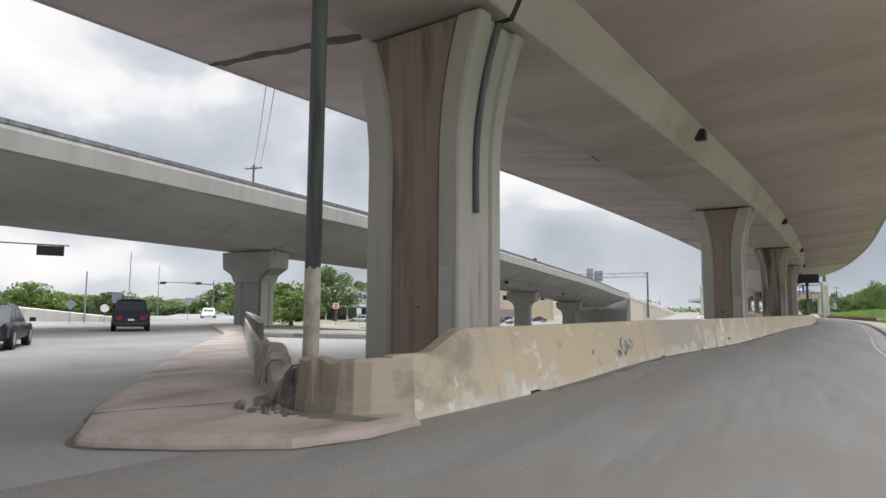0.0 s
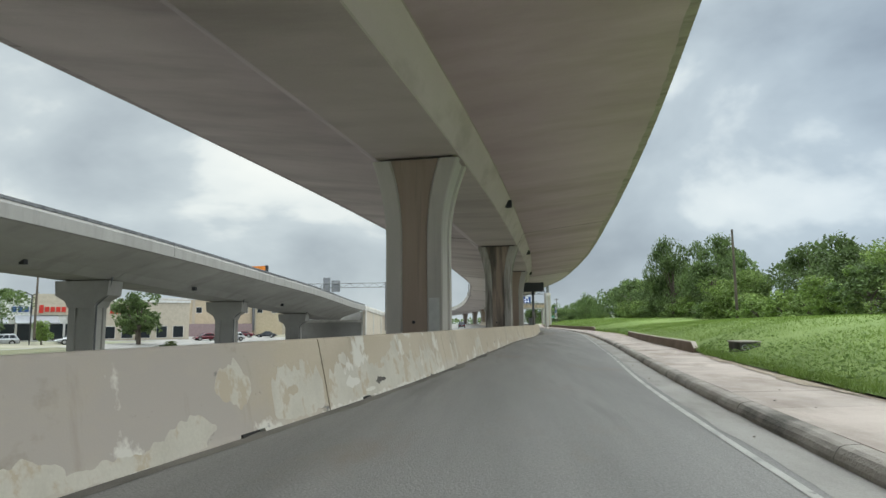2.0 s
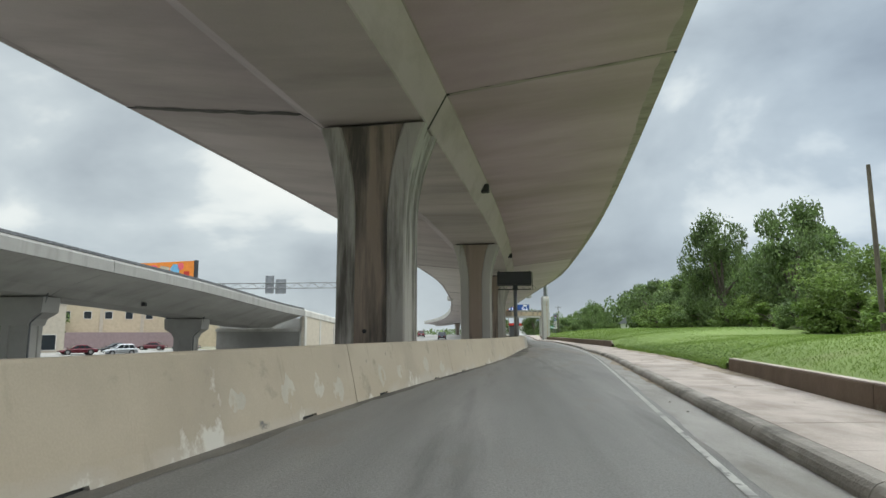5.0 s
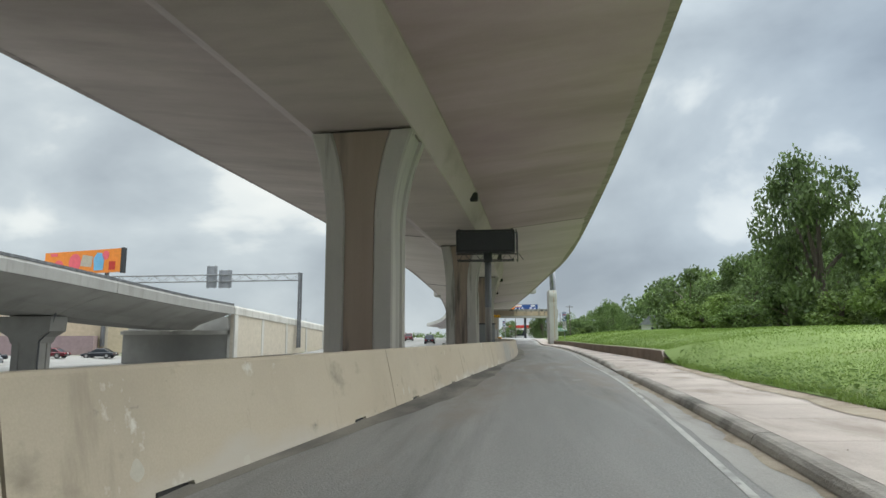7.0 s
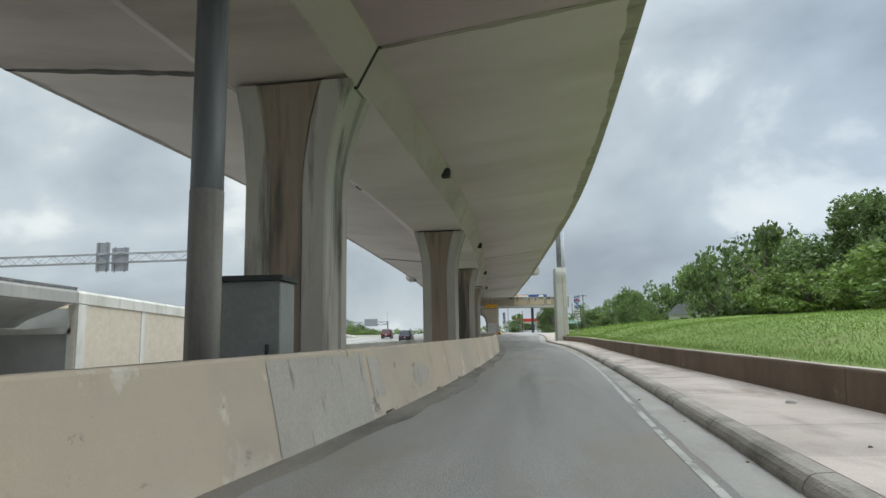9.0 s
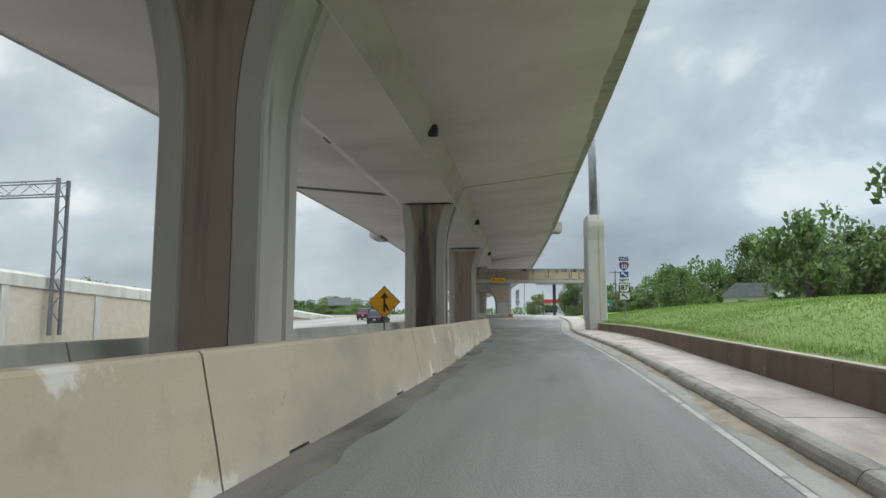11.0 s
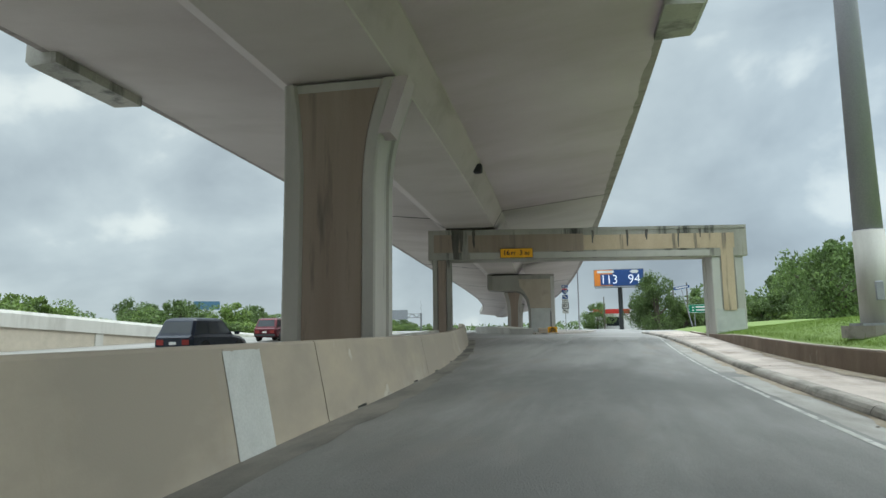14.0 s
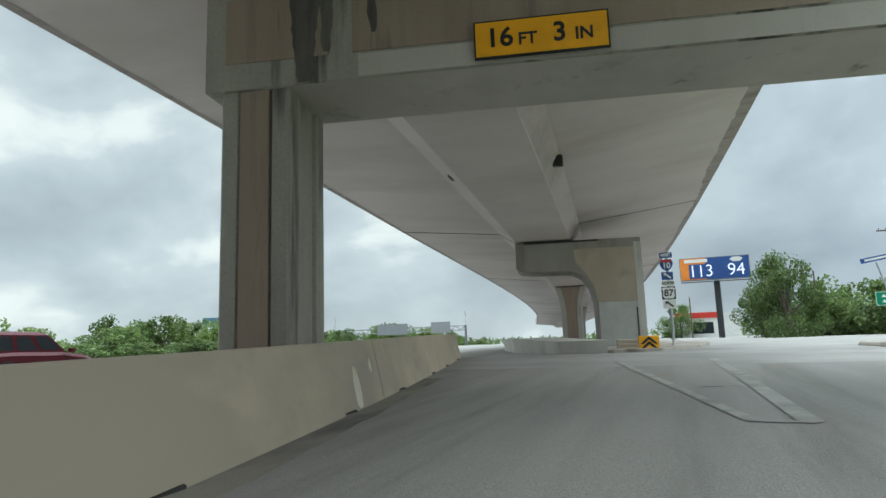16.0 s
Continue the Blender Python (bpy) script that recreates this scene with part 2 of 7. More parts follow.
# darker, stained copy of pillar_concrete: shade below the deck is in the colour
M_pier_dark = material("shaded_pier_concrete", (0.235, 0.222, 0.198), (0.33, 0.312, 0.28), 0.5, (1, 1, 0.4), 0.86, 0.08, 30, grain=0.05, stain=(0.17, 0.16, 0.145), stain_scale=0.8, stain_squeeze=(1.2, 1.2, 0.25), stain_at=(0.5, 0.75))
M_panel = material("brown_panel_concrete", (0.250, 0.191, 0.151), (0.340, 0.272, 0.222), 0.7, (1.4, 1.4, 0.12), 0.88, 0.15, 40, grain=0.07, stain=(0.135, 0.115, 0.10), stain_scale=1.3, stain_squeeze=(1.5, 1.5, 0.07), stain_at=(0.56, 0.8))
M_stained = material("stained_cap_concrete", (0.24, 0.23, 0.205), (0.36, 0.34, 0.30), 0.7, (1.2, 1.2, 0.3), 0.86, 0.2, 18, stain=(0.055, 0.052, 0.05), stain_scale=1.0, stain_squeeze=(1.1, 1.1, 0.10), stain_at=(0.56, 0.66))
M_ochre = material("ochre_panel_concrete", (0.42, 0.32, 0.22), (0.55, 0.44, 0.32), 0.8, (1, 1, 0.3), 0.86, 0.2, 20, stain=(0.15, 0.13, 0.11), stain_scale=1.4, stain_squeeze=(1.6, 1.6, 0.1), stain_at=(0.58, 0.66))
M_barrier = material("peeling_tan_barrier_paint", (0.425, 0.36, 0.27), (0.51, 0.445, 0.35), 0.4, (1, 0.5, 1), 0.75, 0.06, 45, grain=0.06, stain=(0.36, 0.31, 0.245), stain_scale=0.5, stain_squeeze=(1, 0.8, 0.6), stain_at=(0.5, 0.8))


def patch_or_shade(m, colour, spots, scale, squeeze, level, foot=0.0, soft=0.018):
    """Adds a coat in ragged patches, or a soft tone as shade, most of all round the given (y, half width, amount)."""
    n, l = m.node_tree.nodes, m.node_tree.links
    bsdf = n["Principled BSDF"]
    old = bsdf.inputs["Base Color"].links[0].from_socket
    place = n.new("ShaderNodeNewGeometry").outputs["Position"]
    mp = n.new("ShaderNodeMapping")
    mp.inputs["Scale"].default_value = squeeze
    l.new(place, mp.inputs["Vector"])
    t = n.new("ShaderNodeTexNoise")
    t.inputs["Scale"].default_value, t.inputs["Detail"].default_value, t.inputs["Roughness"].default_value = scale, 7.0, 0.62
    l.new(mp.outputs[0], t.inputs["Vector"])
    sep = n.new("ShaderNodeSeparateXYZ")
    l.new(place, sep.inputs[0])
    total = t.outputs["Fac"]

    def op(kind, a, b):
        x = n.new("ShaderNodeMath")
        x.operation = kind
        for s, v in zip(x.inputs, (a, b)):
            if isinstance(v, (int, float)):
                s.default_value = v
            else:
                l.new(v, s)
        return x.outputs[0]

    for y, half, amount in spots:
        near = n.new("ShaderNodeMapRange")
        near.interpolation_type = "SMOOTHSTEP"
        near.inputs["From Min"].default_value, near.inputs["From Max"].default_value = half, half * 0.35
        near.inputs["To Min"].default_value, near.inputs["To Max"].default_value = 0.0, amount
        l.new(op("ABSOLUTE", op("SUBTRACT", sep.outputs["Y"], y), 0), near.inputs["Value"])
        total = op("ADD", total, near.outputs[0])
    if foot:
        low = n.new("ShaderNodeMapRange")
        low.inputs["From Min"].default_value, low.inputs["From Max"].default_value = 0.42, 0.02
        low.inputs["To Min"].default_value, low.inputs["To Max"].default_value = 0.0, foot
        l.new(sep.outputs["Z"], low.inputs["Value"])
        total = op("ADD", total, low.outputs[0])
    edge = n.new("ShaderNodeMapRange")
    edge.inputs["From Min"].default_value, edge.inputs["From Max"].default_value = level, level + soft
    l.new(total, edge.inputs["Value"])
    x = n.new("ShaderNodeMix")
    x.data_type = "RGBA"
    l.new(edge.outputs[0], x.inputs[0])
    l.new(old, x.inputs[6])
    x.inputs[7].default_value = (*colour, 1)
    l.new(x.outputs[2], bsdf.inputs["Base Color"])


patch_or_shade(M_barrier, (0.50, 0.414, 0.293), ((12, 11, 0.45),), 0.4, (1, 0.5, 1), 0.74, soft=0.25)
patch_or_shade(M_barrier, (0.405, 0.362, 0.322), ((19.6, 4.6, 0.42),), 0.4, (1, 0.5, 1), 0.72, soft=0.22)
patch_or_shade(M_barrier, (0.29, 0.252, 0.195), ((5.2, 1.3, 0.20),), 1.3, (1.0, 1.0, 1.4), 0.60, soft=0.16)
patch_or_shade(M_barrier, (0.50, 0.455, 0.39), (), 0.5, (1.0, 0.5, 1.0), 0.66, foot=0.26, soft=0.12)
patch_or_shade(M_barrier, (0.635, 0.61, 0.55), ((27, 3.4, 0.10), (31, 3.0, 0.06), (148, 6, 0.06), (158.5, 3, 0.05)), 1.0, (1.0, 0.8, 0.7), 0.645, foot=0.105, soft=0.035)
patch_or_shade(M_barrier, (0.365, 0.318, 0.268), ((116, 27, 0.42),), 0.4, (1, 0.5, 1), 0.74, soft=0.25)
patch_or_shade(M_barrier, (0.17, 0.165, 0.155), ((107.5, 4.0, 0.08),), 2.2, (1.0, 0.8, 1.6), 0.70, foot=0.07, soft=0.07)
# two darker tones past y 118: shade below the viaduct put into the paint
patch_or_shade(M_barrier, (0.385, 0.328, 0.26), ((151, 11, 0.30),), 0.4, (1, 0.5, 1), 0.74, soft=0.25)
patch_or_shade(M_barrier, (0.305, 0.266, 0.218), ((192, 34, 0.5), (146, 28, 0.36)), 0.4, (1, 0.5, 1), 0.74, soft=0.25)
patch_or_shade(M_barrier, (0.30, 0.252, 0.195), (), 1.0, (2.2, 2.2, 0.16), 0.60, soft=0.22)
patch_or_shade(M_barrier, (0.27, 0.245, 0.21), (), 3.2, (1, 1, 1), 0.685, soft=0.03)
patch_or_shade(M_panel, (0.088, 0.078, 0.068), ((63.9, 2.0, 0.16), (9.4, 2.0, 0.06), (160.1, 2.0, 0.14), (112, 2.5, 0.08)), 1.0, (1.6, 0.6, 0.16), 0.58, soft=0.16)
patch_or_shade(M_pillar, (0.11, 0.098, 0.085), ((63.9, 2.0, 0.13), (36.8, 2.0, -0.1), (160.1, 2.0, 0.10), (112, 2.5, 0.08)), 1.1, (1.6, 1.6, 0.16), 0.62, soft=0.16)
patch_or_shade(M_asphalt, (0.232, 0.208, 0.186), ((94, 15, 0.11), (3, 9, 0.09), (120, 12, 0.05)), 0.5, (1.2, 0.35, 1), 0.56, soft=0.14)
# broad dark tone: shade below the viaduct and bent put into the asphalt
patch_or_shade(M_asphalt, (0.152, 0.149, 0.143), ((167, 44, 0.40),), 0.35, (1.2, 0.3, 1), 0.74, soft=0.25)
patch_or_shade(M_asphalt, (0.272, 0.264, 0.25), ((89, 6, 0.06), (99, 5, 0.05)), 0.9, (1.1, 0.6, 1), 0.70, soft=0.04)
M_graffiti = material("scuffed_grey_overpaint", (0.42, 0.37, 0.29), (0.52, 0.47, 0.385), 3.0, (1, 1, 0.8), 0.8, 0.1, 20, stain=(0.115, 0.118, 0.122), stain_scale=2.6, stain_squeeze=(1, 1.0, 0.9), stain_at=(0.44, 0.53))
M_smear = material("grey_smeared_overpaint", (0.30, 0.285, 0.258), (0.375, 0.357, 0.325), 1.2, (1, 0.8, 0.4), 0.85, 0.1, 20, stain=(0.19, 0.188, 0.18), stain_scale=2.6, stain_squeeze=(1, 2.0, 0.35), stain_at=(0.60, 0.68))
M_bare = material("bare_barrier_concrete", (0.46, 0.43, 0.365), (0.585, 0.552, 0.48), 1.5, (1, 1, 0.7), 0.88, 0.12, 30, grain=0.06, stain=(0.47, 0.405, 0.31), stain_scale=3.0, stain_squeeze=(1, 1, 0.8), stain_at=(0.53, 0.60))
M_kerb = material("old_kerb_concrete", (0.255, 0.23, 0.205), (0.40, 0.367, 0.332), 0.9, rough=0.92, bump=0.6, fine=26, stain=(0.125, 0.116, 0.102), stain_scale=1.3, stain_squeeze=(1, 0.5, 1), stain_at=(0.5, 0.68), random_tint=0.08)
M_walk = material("pinkish_pavement_concrete", (0.365, 0.311, 0.277), (0.51, 0.447, 0.405), 0.6, rough=0.9, bump=0.25, fine=45, stain=(0.25, 0.205, 0.17), stain_scale=0.8, stain_squeeze=(1.4, 0.5, 1), stain_at=(0.48, 0.72), random_tint=0.07)
M_channel_wall = material("pale_channel_wall_concrete", (0.33, 0.325, 0.31), (0.42, 0.413, 0.395), 0.3, rough=0.9, bump=0.1, fine=30, stain=(0.27, 0.265, 0.25), stain_scale=0.3, stain_at=(0.5, 0.8))
M_sand = material("sandy_soil", (0.27, 0.222, 0.168), (0.39, 0.33, 0.262), 1.4, rough=0.95, bump=0.4, fine=40, stain=(0.20, 0.155, 0.11), stain_scale=1.2, stain_at=(0.5, 0.7))
M_gutter = material("gutter_concrete", (0.27, 0.257, 0.24), (0.375, 0.36, 0.337), 0.8, (1, 0.4, 1), 0.9, 0.3, 40, stain=(0.22, 0.205, 0.185), stain_scale=1.2, stain_squeeze=(1, 0.3, 1), stain_at=(0.5, 0.7))
M_brown = material("brown_retaining_wall", (0.125, 0.088, 0.062), (0.205, 0.155, 0.115), 1.0, (1, 1, 0.5), 0.9, 0.4, 25, stain=(0.30, 0.26, 0.20), stain_scale=1.5, stain_at=(0.62, 0.72))
M_white = material("worn_white_line", (0.36, 0.355, 0.335), (0.50, 0.49, 0.465), 1.5, rough=0.85, fine=50, stain=(0.28, 0.275, 0.265), stain_scale=1.6, stain_squeeze=(1, 0.8, 1), stain_at=(0.52, 0.66))
patch_or_shade(M_white, (0.235, 0.23, 0.222), ((44, 14, 0.13), (112, 14, 0.04), (190, 16, 0.08)), 2.6, (1, 0.7, 1), 0.60, soft=0.04)
M_faded = material("faded_white_line", (0.255, 0.25, 0.24), (0.35, 0.343, 0.328), 2.0, rough=0.8, fine=50, stain=(0.21, 0.206, 0.2), stain_scale=1.8, stain_squeeze=(1, 0.6, 1), stain_at=(0.46, 0.62))
M_dark = plain("dark_gap", (0.03, 0.03, 0.03), 0.9)
M_steel = material("galvanised_steel", (0.20, 0.21, 0.22), (0.32, 0.33, 0.34), 2.0, rough=0.55, metal=0.6, bump=0.03)
M_pole = material("weathered_grey_pole", (0.10, 0.105, 0.115), (0.215, 0.22, 0.23), 1.3, (1.6, 1.6, 0.2), 0.6, 0.03, 30, metal=0.35, grain=0.04, stain=(0.075, 0.075, 0.08), stain_scale=2.4, stain_squeeze=(2, 2, 0.2), stain_at=(0.52, 0.72))
M_sleeve = material("weathered_sleeve", (0.15, 0.142, 0.13), (0.25, 0.238, 0.22), 1.2, (2, 2, 0.3), 0.8, 0.1, 30, stain=(0.10, 0.098, 0.095), stain_scale=2.0, stain_squeeze=(1.5, 1.5, 0.15), stain_at=(0.5, 0.7))
M_black = plain("black_steel", (0.025, 0.027, 0.03), 0.5)
M_cabinet = material("grey_cabinet_paint", (0.17, 0.18, 0.185), (0.23, 0.24, 0.24), 1.0, rough=0.5, bump=0.03)
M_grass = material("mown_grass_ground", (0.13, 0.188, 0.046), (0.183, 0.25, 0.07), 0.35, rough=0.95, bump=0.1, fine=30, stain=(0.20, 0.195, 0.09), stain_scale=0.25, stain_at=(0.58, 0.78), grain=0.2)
M_litter = material("leaf_litter", (0.060, 0.056, 0.036), (0.105, 0.095, 0.062), 0.5, rough=0.95, bump=0.4, fine=20, stain=(0.07, 0.09, 0.035), stain_scale=0.3, stain_at=(0.5, 0.7))
M_verge = material("rough_verge", (0.085, 0.092, 0.045), (0.155, 0.152, 0.088), 0.5, rough=0.95, bump=0.5, fine=14, stain=(0.21, 0.19, 0.145), stain_scale=0.3, stain_at=(0.55, 0.75), grain=0.3)
M_blade = material("grass_blade", (0.135, 0.208, 0.042), (0.198, 0.28, 0.066), 0.3, rough=0.8, bump=0.0, island_tint=0.07, stain=(0.108, 0.165, 0.034), stain_scale=0.8, stain_at=(0.5, 0.7))
M_weed = material("weed_leaf", (0.105, 0.165, 0.045), (0.19, 0.265, 0.085), 0.8, rough=0.7, bump=0.0)
M_leaf = material("dark_tree_leaf", (0.070, 0.114, 0.036), (0.156, 0.224, 0.072), 0.55, rough=0.6, bump=0.0, random_tint=0.25, island_tint=0.45)
M_leaf_light = material("light_tree_leaf", (0.098, 0.156, 0.033), (0.195, 0.273, 0.072), 0.55, rough=0.6, bump=0.0, random_tint=0.2, island_tint=0.4)


def translucent(m, share):
    """Lets some of the light through thin leaves."""
    n, l = m.node_tree.nodes, m.node_tree.links
    bsdf, out = n["Principled BSDF"], n["Material Output"]
    thin = n.new("ShaderNodeBsdfTranslucent")
    l.new(bsdf.inputs["Base Color"].links[0].from_socket, thin.inputs["Color"])
    both = n.new("ShaderNodeMixShader")
    both.inputs[0].default_value = share
    l.new(bsdf.outputs[0], both.inputs[1])
    l.new(thin.outputs[0], both.inputs[2])
    l.new(both.outputs[0], out.inputs["Surface"])


for m in (M_blade, M_weed):
    translucent(m, 0.5)
for m in (M_leaf, M_leaf_light):
    translucent(m, 0.4)
M_bark = material("tree_bark", (0.07, 0.058, 0.045), (0.15, 0.125, 0.10), 3.0, (1, 1, 0.3), 0.95, 0.5, 20)
M_earth = material("dry_ground", (0.20, 0.19, 0.14), (0.30, 0.285, 0.22), 0.1, rough=0.95, bump=0.2, stain=(0.13, 0.16, 0.07), stain_scale=0.06, stain_at=(0.45, 0.7))
M_yellow = plain("yellow_sign", (0.86, 0.40, 0.008), 0.4)
M_signblack = plain("sign_black", (0.015, 0.015, 0.015), 0.5)
M_blue = plain("sign_blue", (0.02, 0.07, 0.25), 0.45)
M_red = plain("sign_red", (0.5, 0.03, 0.02), 0.45)
M_green = plain("sign_green", (0.0, 0.20, 0.10), 0.45)
M_signwhite = plain("sign_white", (0.75, 0.75, 0.73), 0.5)
M_alu = plain("sign_back", (0.28, 0.29, 0.31), 0.5, 0.3)
M_orange = plain("billboard_orange", (0.78, 0.24, 0.03), 0.5)
M_pink = plain("billboard_pink", (0.75, 0.12, 0.16), 0.5)
M_cyan = plain("billboard_blue", (0.16, 0.42, 0.66), 0.5)
M_billblue = plain("dull_blue_panel", (0.075, 0.17, 0.27), 0.5)
M_cream = plain("cream_render", (0.46, 0.41, 0.335), 0.85)
M_tanface = material("tan_painted_concrete", (0.36, 0.30, 0.235), (0.45, 0.385, 0.31), 0.6, (1, 1, 0.5), 0.85, 0.08, 30, grain=0.06, stain=(0.28, 0.235, 0.19), stain_scale=0.7, stain_at=(0.55, 0.8))
M_dirt = material("roadside_dirt", (0.15, 0.14, 0.125), (0.24, 0.225, 0.20), 0.9, (1, 0.25, 1), 0.95, 0.4, 50, stain=(0.10, 0.095, 0.088), stain_scale=0.7, stain_squeeze=(1, 0.3, 1), stain_at=(0.45, 0.6))
M_oil = material("dark_road_stain", (0.125, 0.122, 0.118), (0.185, 0.18, 0.174), 1.2, (2, 0.3, 1), 0.8, 0.4, 50, grain=0.25)
M_soot = material("soot_streaked_concrete", (0.05, 0.047, 0.044), (0.13, 0.12, 0.11), 1.2, (2.5, 2.5, 0.2), 0.9, 0.15, 30)
M_streak = material("soot_run", (0.055, 0.052, 0.048), (0.15, 0.135, 0.12), 2.2, (2.5, 2.5, 0.25), 0.9, 0.1, 30)
M_drip = material("drip_stained_concrete", (0.295, 0.258, 0.248), (0.38, 0.335, 0.32), 1.1, (0.5, 1.6, 1), 0.88, 0.12, 25, stain=(0.21, 0.184, 0.172), stain_scale=1.6, stain_squeeze=(0.4, 1.5, 1), stain_at=(0.5, 0.7))
M_beige = plain("beige_render", (0.50, 0.42, 0.30), 0.85)
M_storewhite = plain("white_render", (0.66, 0.66, 0.64), 0.8)
M_mauve = plain("mauve_render", (0.27, 0.20, 0.205), 0.85)
M_roof = material("grey_shingle", (0.13, 0.135, 0.15), (0.21, 0.215, 0.235), 1.0, rough=0.9, fine=8, bump=0.3)
M_window = plain("dark_window_glass", (0.02, 0.025, 0.03), 0.12)
M_tyre = plain("tyre_rubber", (0.02, 0.02, 0.02), 0.85)
M_rim = plain("alloy_rim", (0.45, 0.45, 0.46), 0.35, 0.8)
M_lampred = plain("tail_lamp", (0.20, 0.012, 0.01), 0.3)
M_lampwhite = plain("headlamp", (0.7, 0.7, 0.68), 0.2)
M_signal = emitter("green_signal", (0.05, 0.9, 0.45), 2.0)
M_digit = emitter("lit_digit", (0.85, 0.87, 1.0), 0.55)

# ---- geometry helpers ----


def thing(name, x=0.0, y=0.0, z=0.0, yaw=0.0, label="", category="", group="", kind=""):
    ob = new(name)
    ob.matrix_basis = pose(x, y, z, 0, 0, yaw)
    ob.empty_display_size = 0.1
    return tagged(ob, label, category, group, kind)


def part(name, geo, mat, parent=None, label="", flat=True):
    """One mesh object from (vertices, faces), under a thing or under a part."""
    me = bpy.data.meshes.new(name)
    me.from_pydata([tuple(v) for v in geo[0]], [], [tuple(f) for f in geo[1]])
    bm = bmesh.new()
    bm.from_mesh(me)
    bmesh.ops.recalc_face_normals(bm, faces=bm.faces)
    bm.to_mesh(me)
    bm.free()
    me.materials.append(mat)
    if not flat:
        me.shade_smooth()
    ob = new(name, me)
    if parent:
        ob.parent = parent
    if label:
        ob["label"] = label
    return ob


def join(*geos):
    vs, fs = [], []
    for v, f in geos:
        k = len(vs)
        vs += list(v)
        fs += [tuple(i + k for i in face) for face in f]
    return vs, fs


def box(x0, x1, y0, y1, z0, z1, bevel=0.0):
    """A box, with its upright edges and top chamfered if bevel is given."""
    if bevel <= 0:
        v = [(x, y, z) for z in (z0, z1) for x, y in ((x0, y0), (x1, y0), (x1, y1), (x0, y1))]
        return v, [(0, 3, 2, 1), (4, 5, 6, 7), (0, 1, 5, 4), (1, 2, 6, 5), (2, 3, 7, 6), (3, 0, 4, 7)]
    b = bevel

    def ring(s, z):
        return [(x0 + b + s, y0 + s, z), (x1 - b - s, y0 + s, z), (x1 - s, y0 + b + s, z), (x1 - s, y1 - b - s, z), (x1 - b - s, y1 - s, z), (x0 + b + s, y1 - s, z), (x0 + s, y1 - b - s, z), (x0 + s, y0 + b + s, z)]

    return loft([ring(0, z0), ring(0, z1 - b), ring(b * 0.8, z1)], closed=True, caps=True)


def loft(rings, closed=True, caps=True):
    n = len(rings[0])
    v = [p for r in rings for p in r]
    f = []
    for i in range(len(rings) - 1):
        for j in range(n if closed else n - 1):
            a, b = i * n + j, i * n + (j + 1) % n
            f.append((a, b, b + n, a + n))
    if caps and closed:
        f.append(tuple(range(n - 1, -1, -1)))
        f.append(tuple((len(rings) - 1) * n + j for j in range(n)))
    return v, f


def tube(points, radii, sides=10):
    """A round bar through points."""
    rings = []
    for i, p in enumerate(points):
        p = Vector(p)
        d = (Vector(points[min(i + 1, len(points) - 1)]) - Vector(points[max(i - 1, 0)])).normalized()
        u = d.cross(Vector((0.31, 0.17, 0.93)) if abs(d.z) < 0.8 else Vector((1, 0.1, 0))).normalized()
        w = d.cross(u)
        r = radii[i] if isinstance(radii, (list, tuple)) else radii
        rings.append([tuple(p + r * (math.cos(a) * u + math.sin(a) * w)) for a in (2 * math.pi * k / sides for k in range(sides))])
    return loft(rings)


def prism(outline, y0, y1):
    """An outline in x and z, drawn out along y."""
    return loft([[(x, y0, z) for x, z in outline], [(x, y1, z) for x, z in outline]])


def disc(cx, cz, r, y0, y1, sides=20, squash=1.0):
    return prism([(cx + r * math.cos(2 * math.pi * k / sides), cz + squash * r * math.sin(2 * math.pi * k / sides)) for k in range(sides)], y0, y1)


def strip(left, right, z, y0, y1, step, mat, name, parent=None, lift=0.0, thick=0.0):
    """A ribbon of ground between two lines x(y)."""
    n = max(2, int((y1 - y0) / step) + 1)
    ys = [y0 + (y1 - y0) * i / (n - 1) for i in range(n)]
    if thick:
        rings = [[(left(y), y, z(y) + lift), (right(y), y, z(y) + lift), (right(y), y, z(y) + lift - thick), (left(y), y, z(y) + lift - thick)] for y in ys]
        return part(name, loft(rings), mat, parent)
    rings = [[(left(y), y, z(y) + lift), (right(y), y, z(y) + lift)] for y in ys]
    return part(name, loft(rings, closed=False), mat, parent)


def words(name, text, size, mat, parent, x, y, z, squeeze=1.0, bold=0.022):
    """Lettering that faces -y, centred on x and z."""
    c = bpy.data.curves.new(name, "FONT")
    c.body, c.size, c.extrude, c.offset = text, size, 0.004, bold * size
    c.align_x, c.align_y = "CENTER", "CENTER"
    c.materials.append(mat)
    ob = new(name, c)
    ob.matrix_basis = pose(x, y, z, 90, 0, 0) @ Matrix.Diagonal((squeeze, 1, 1, 1))
    ob.parent = parent
    return ob


# ---- ground and roads ----


def sunk(y):
    """How far the highway lies below the slip road."""
    return 1.1 * smooth(30, 50, y) * (1 - smooth(160, 196, y))


def lot_z(x, y):
    """The ground falls to a car park beyond the ramp."""
    dip = 1.2 * smooth(-20, -31, x) + 0.6 * smooth(-28, -38, x) * (1 - smooth(-48, -62, x))
    return road_z(y) - dip * smooth(30, 50, y) * smooth(5, 16, y - 21 + 0.9 * (x + 25)) * (1 - smooth(168, 196, y)) * (1 - smooth(-110, -140, x))


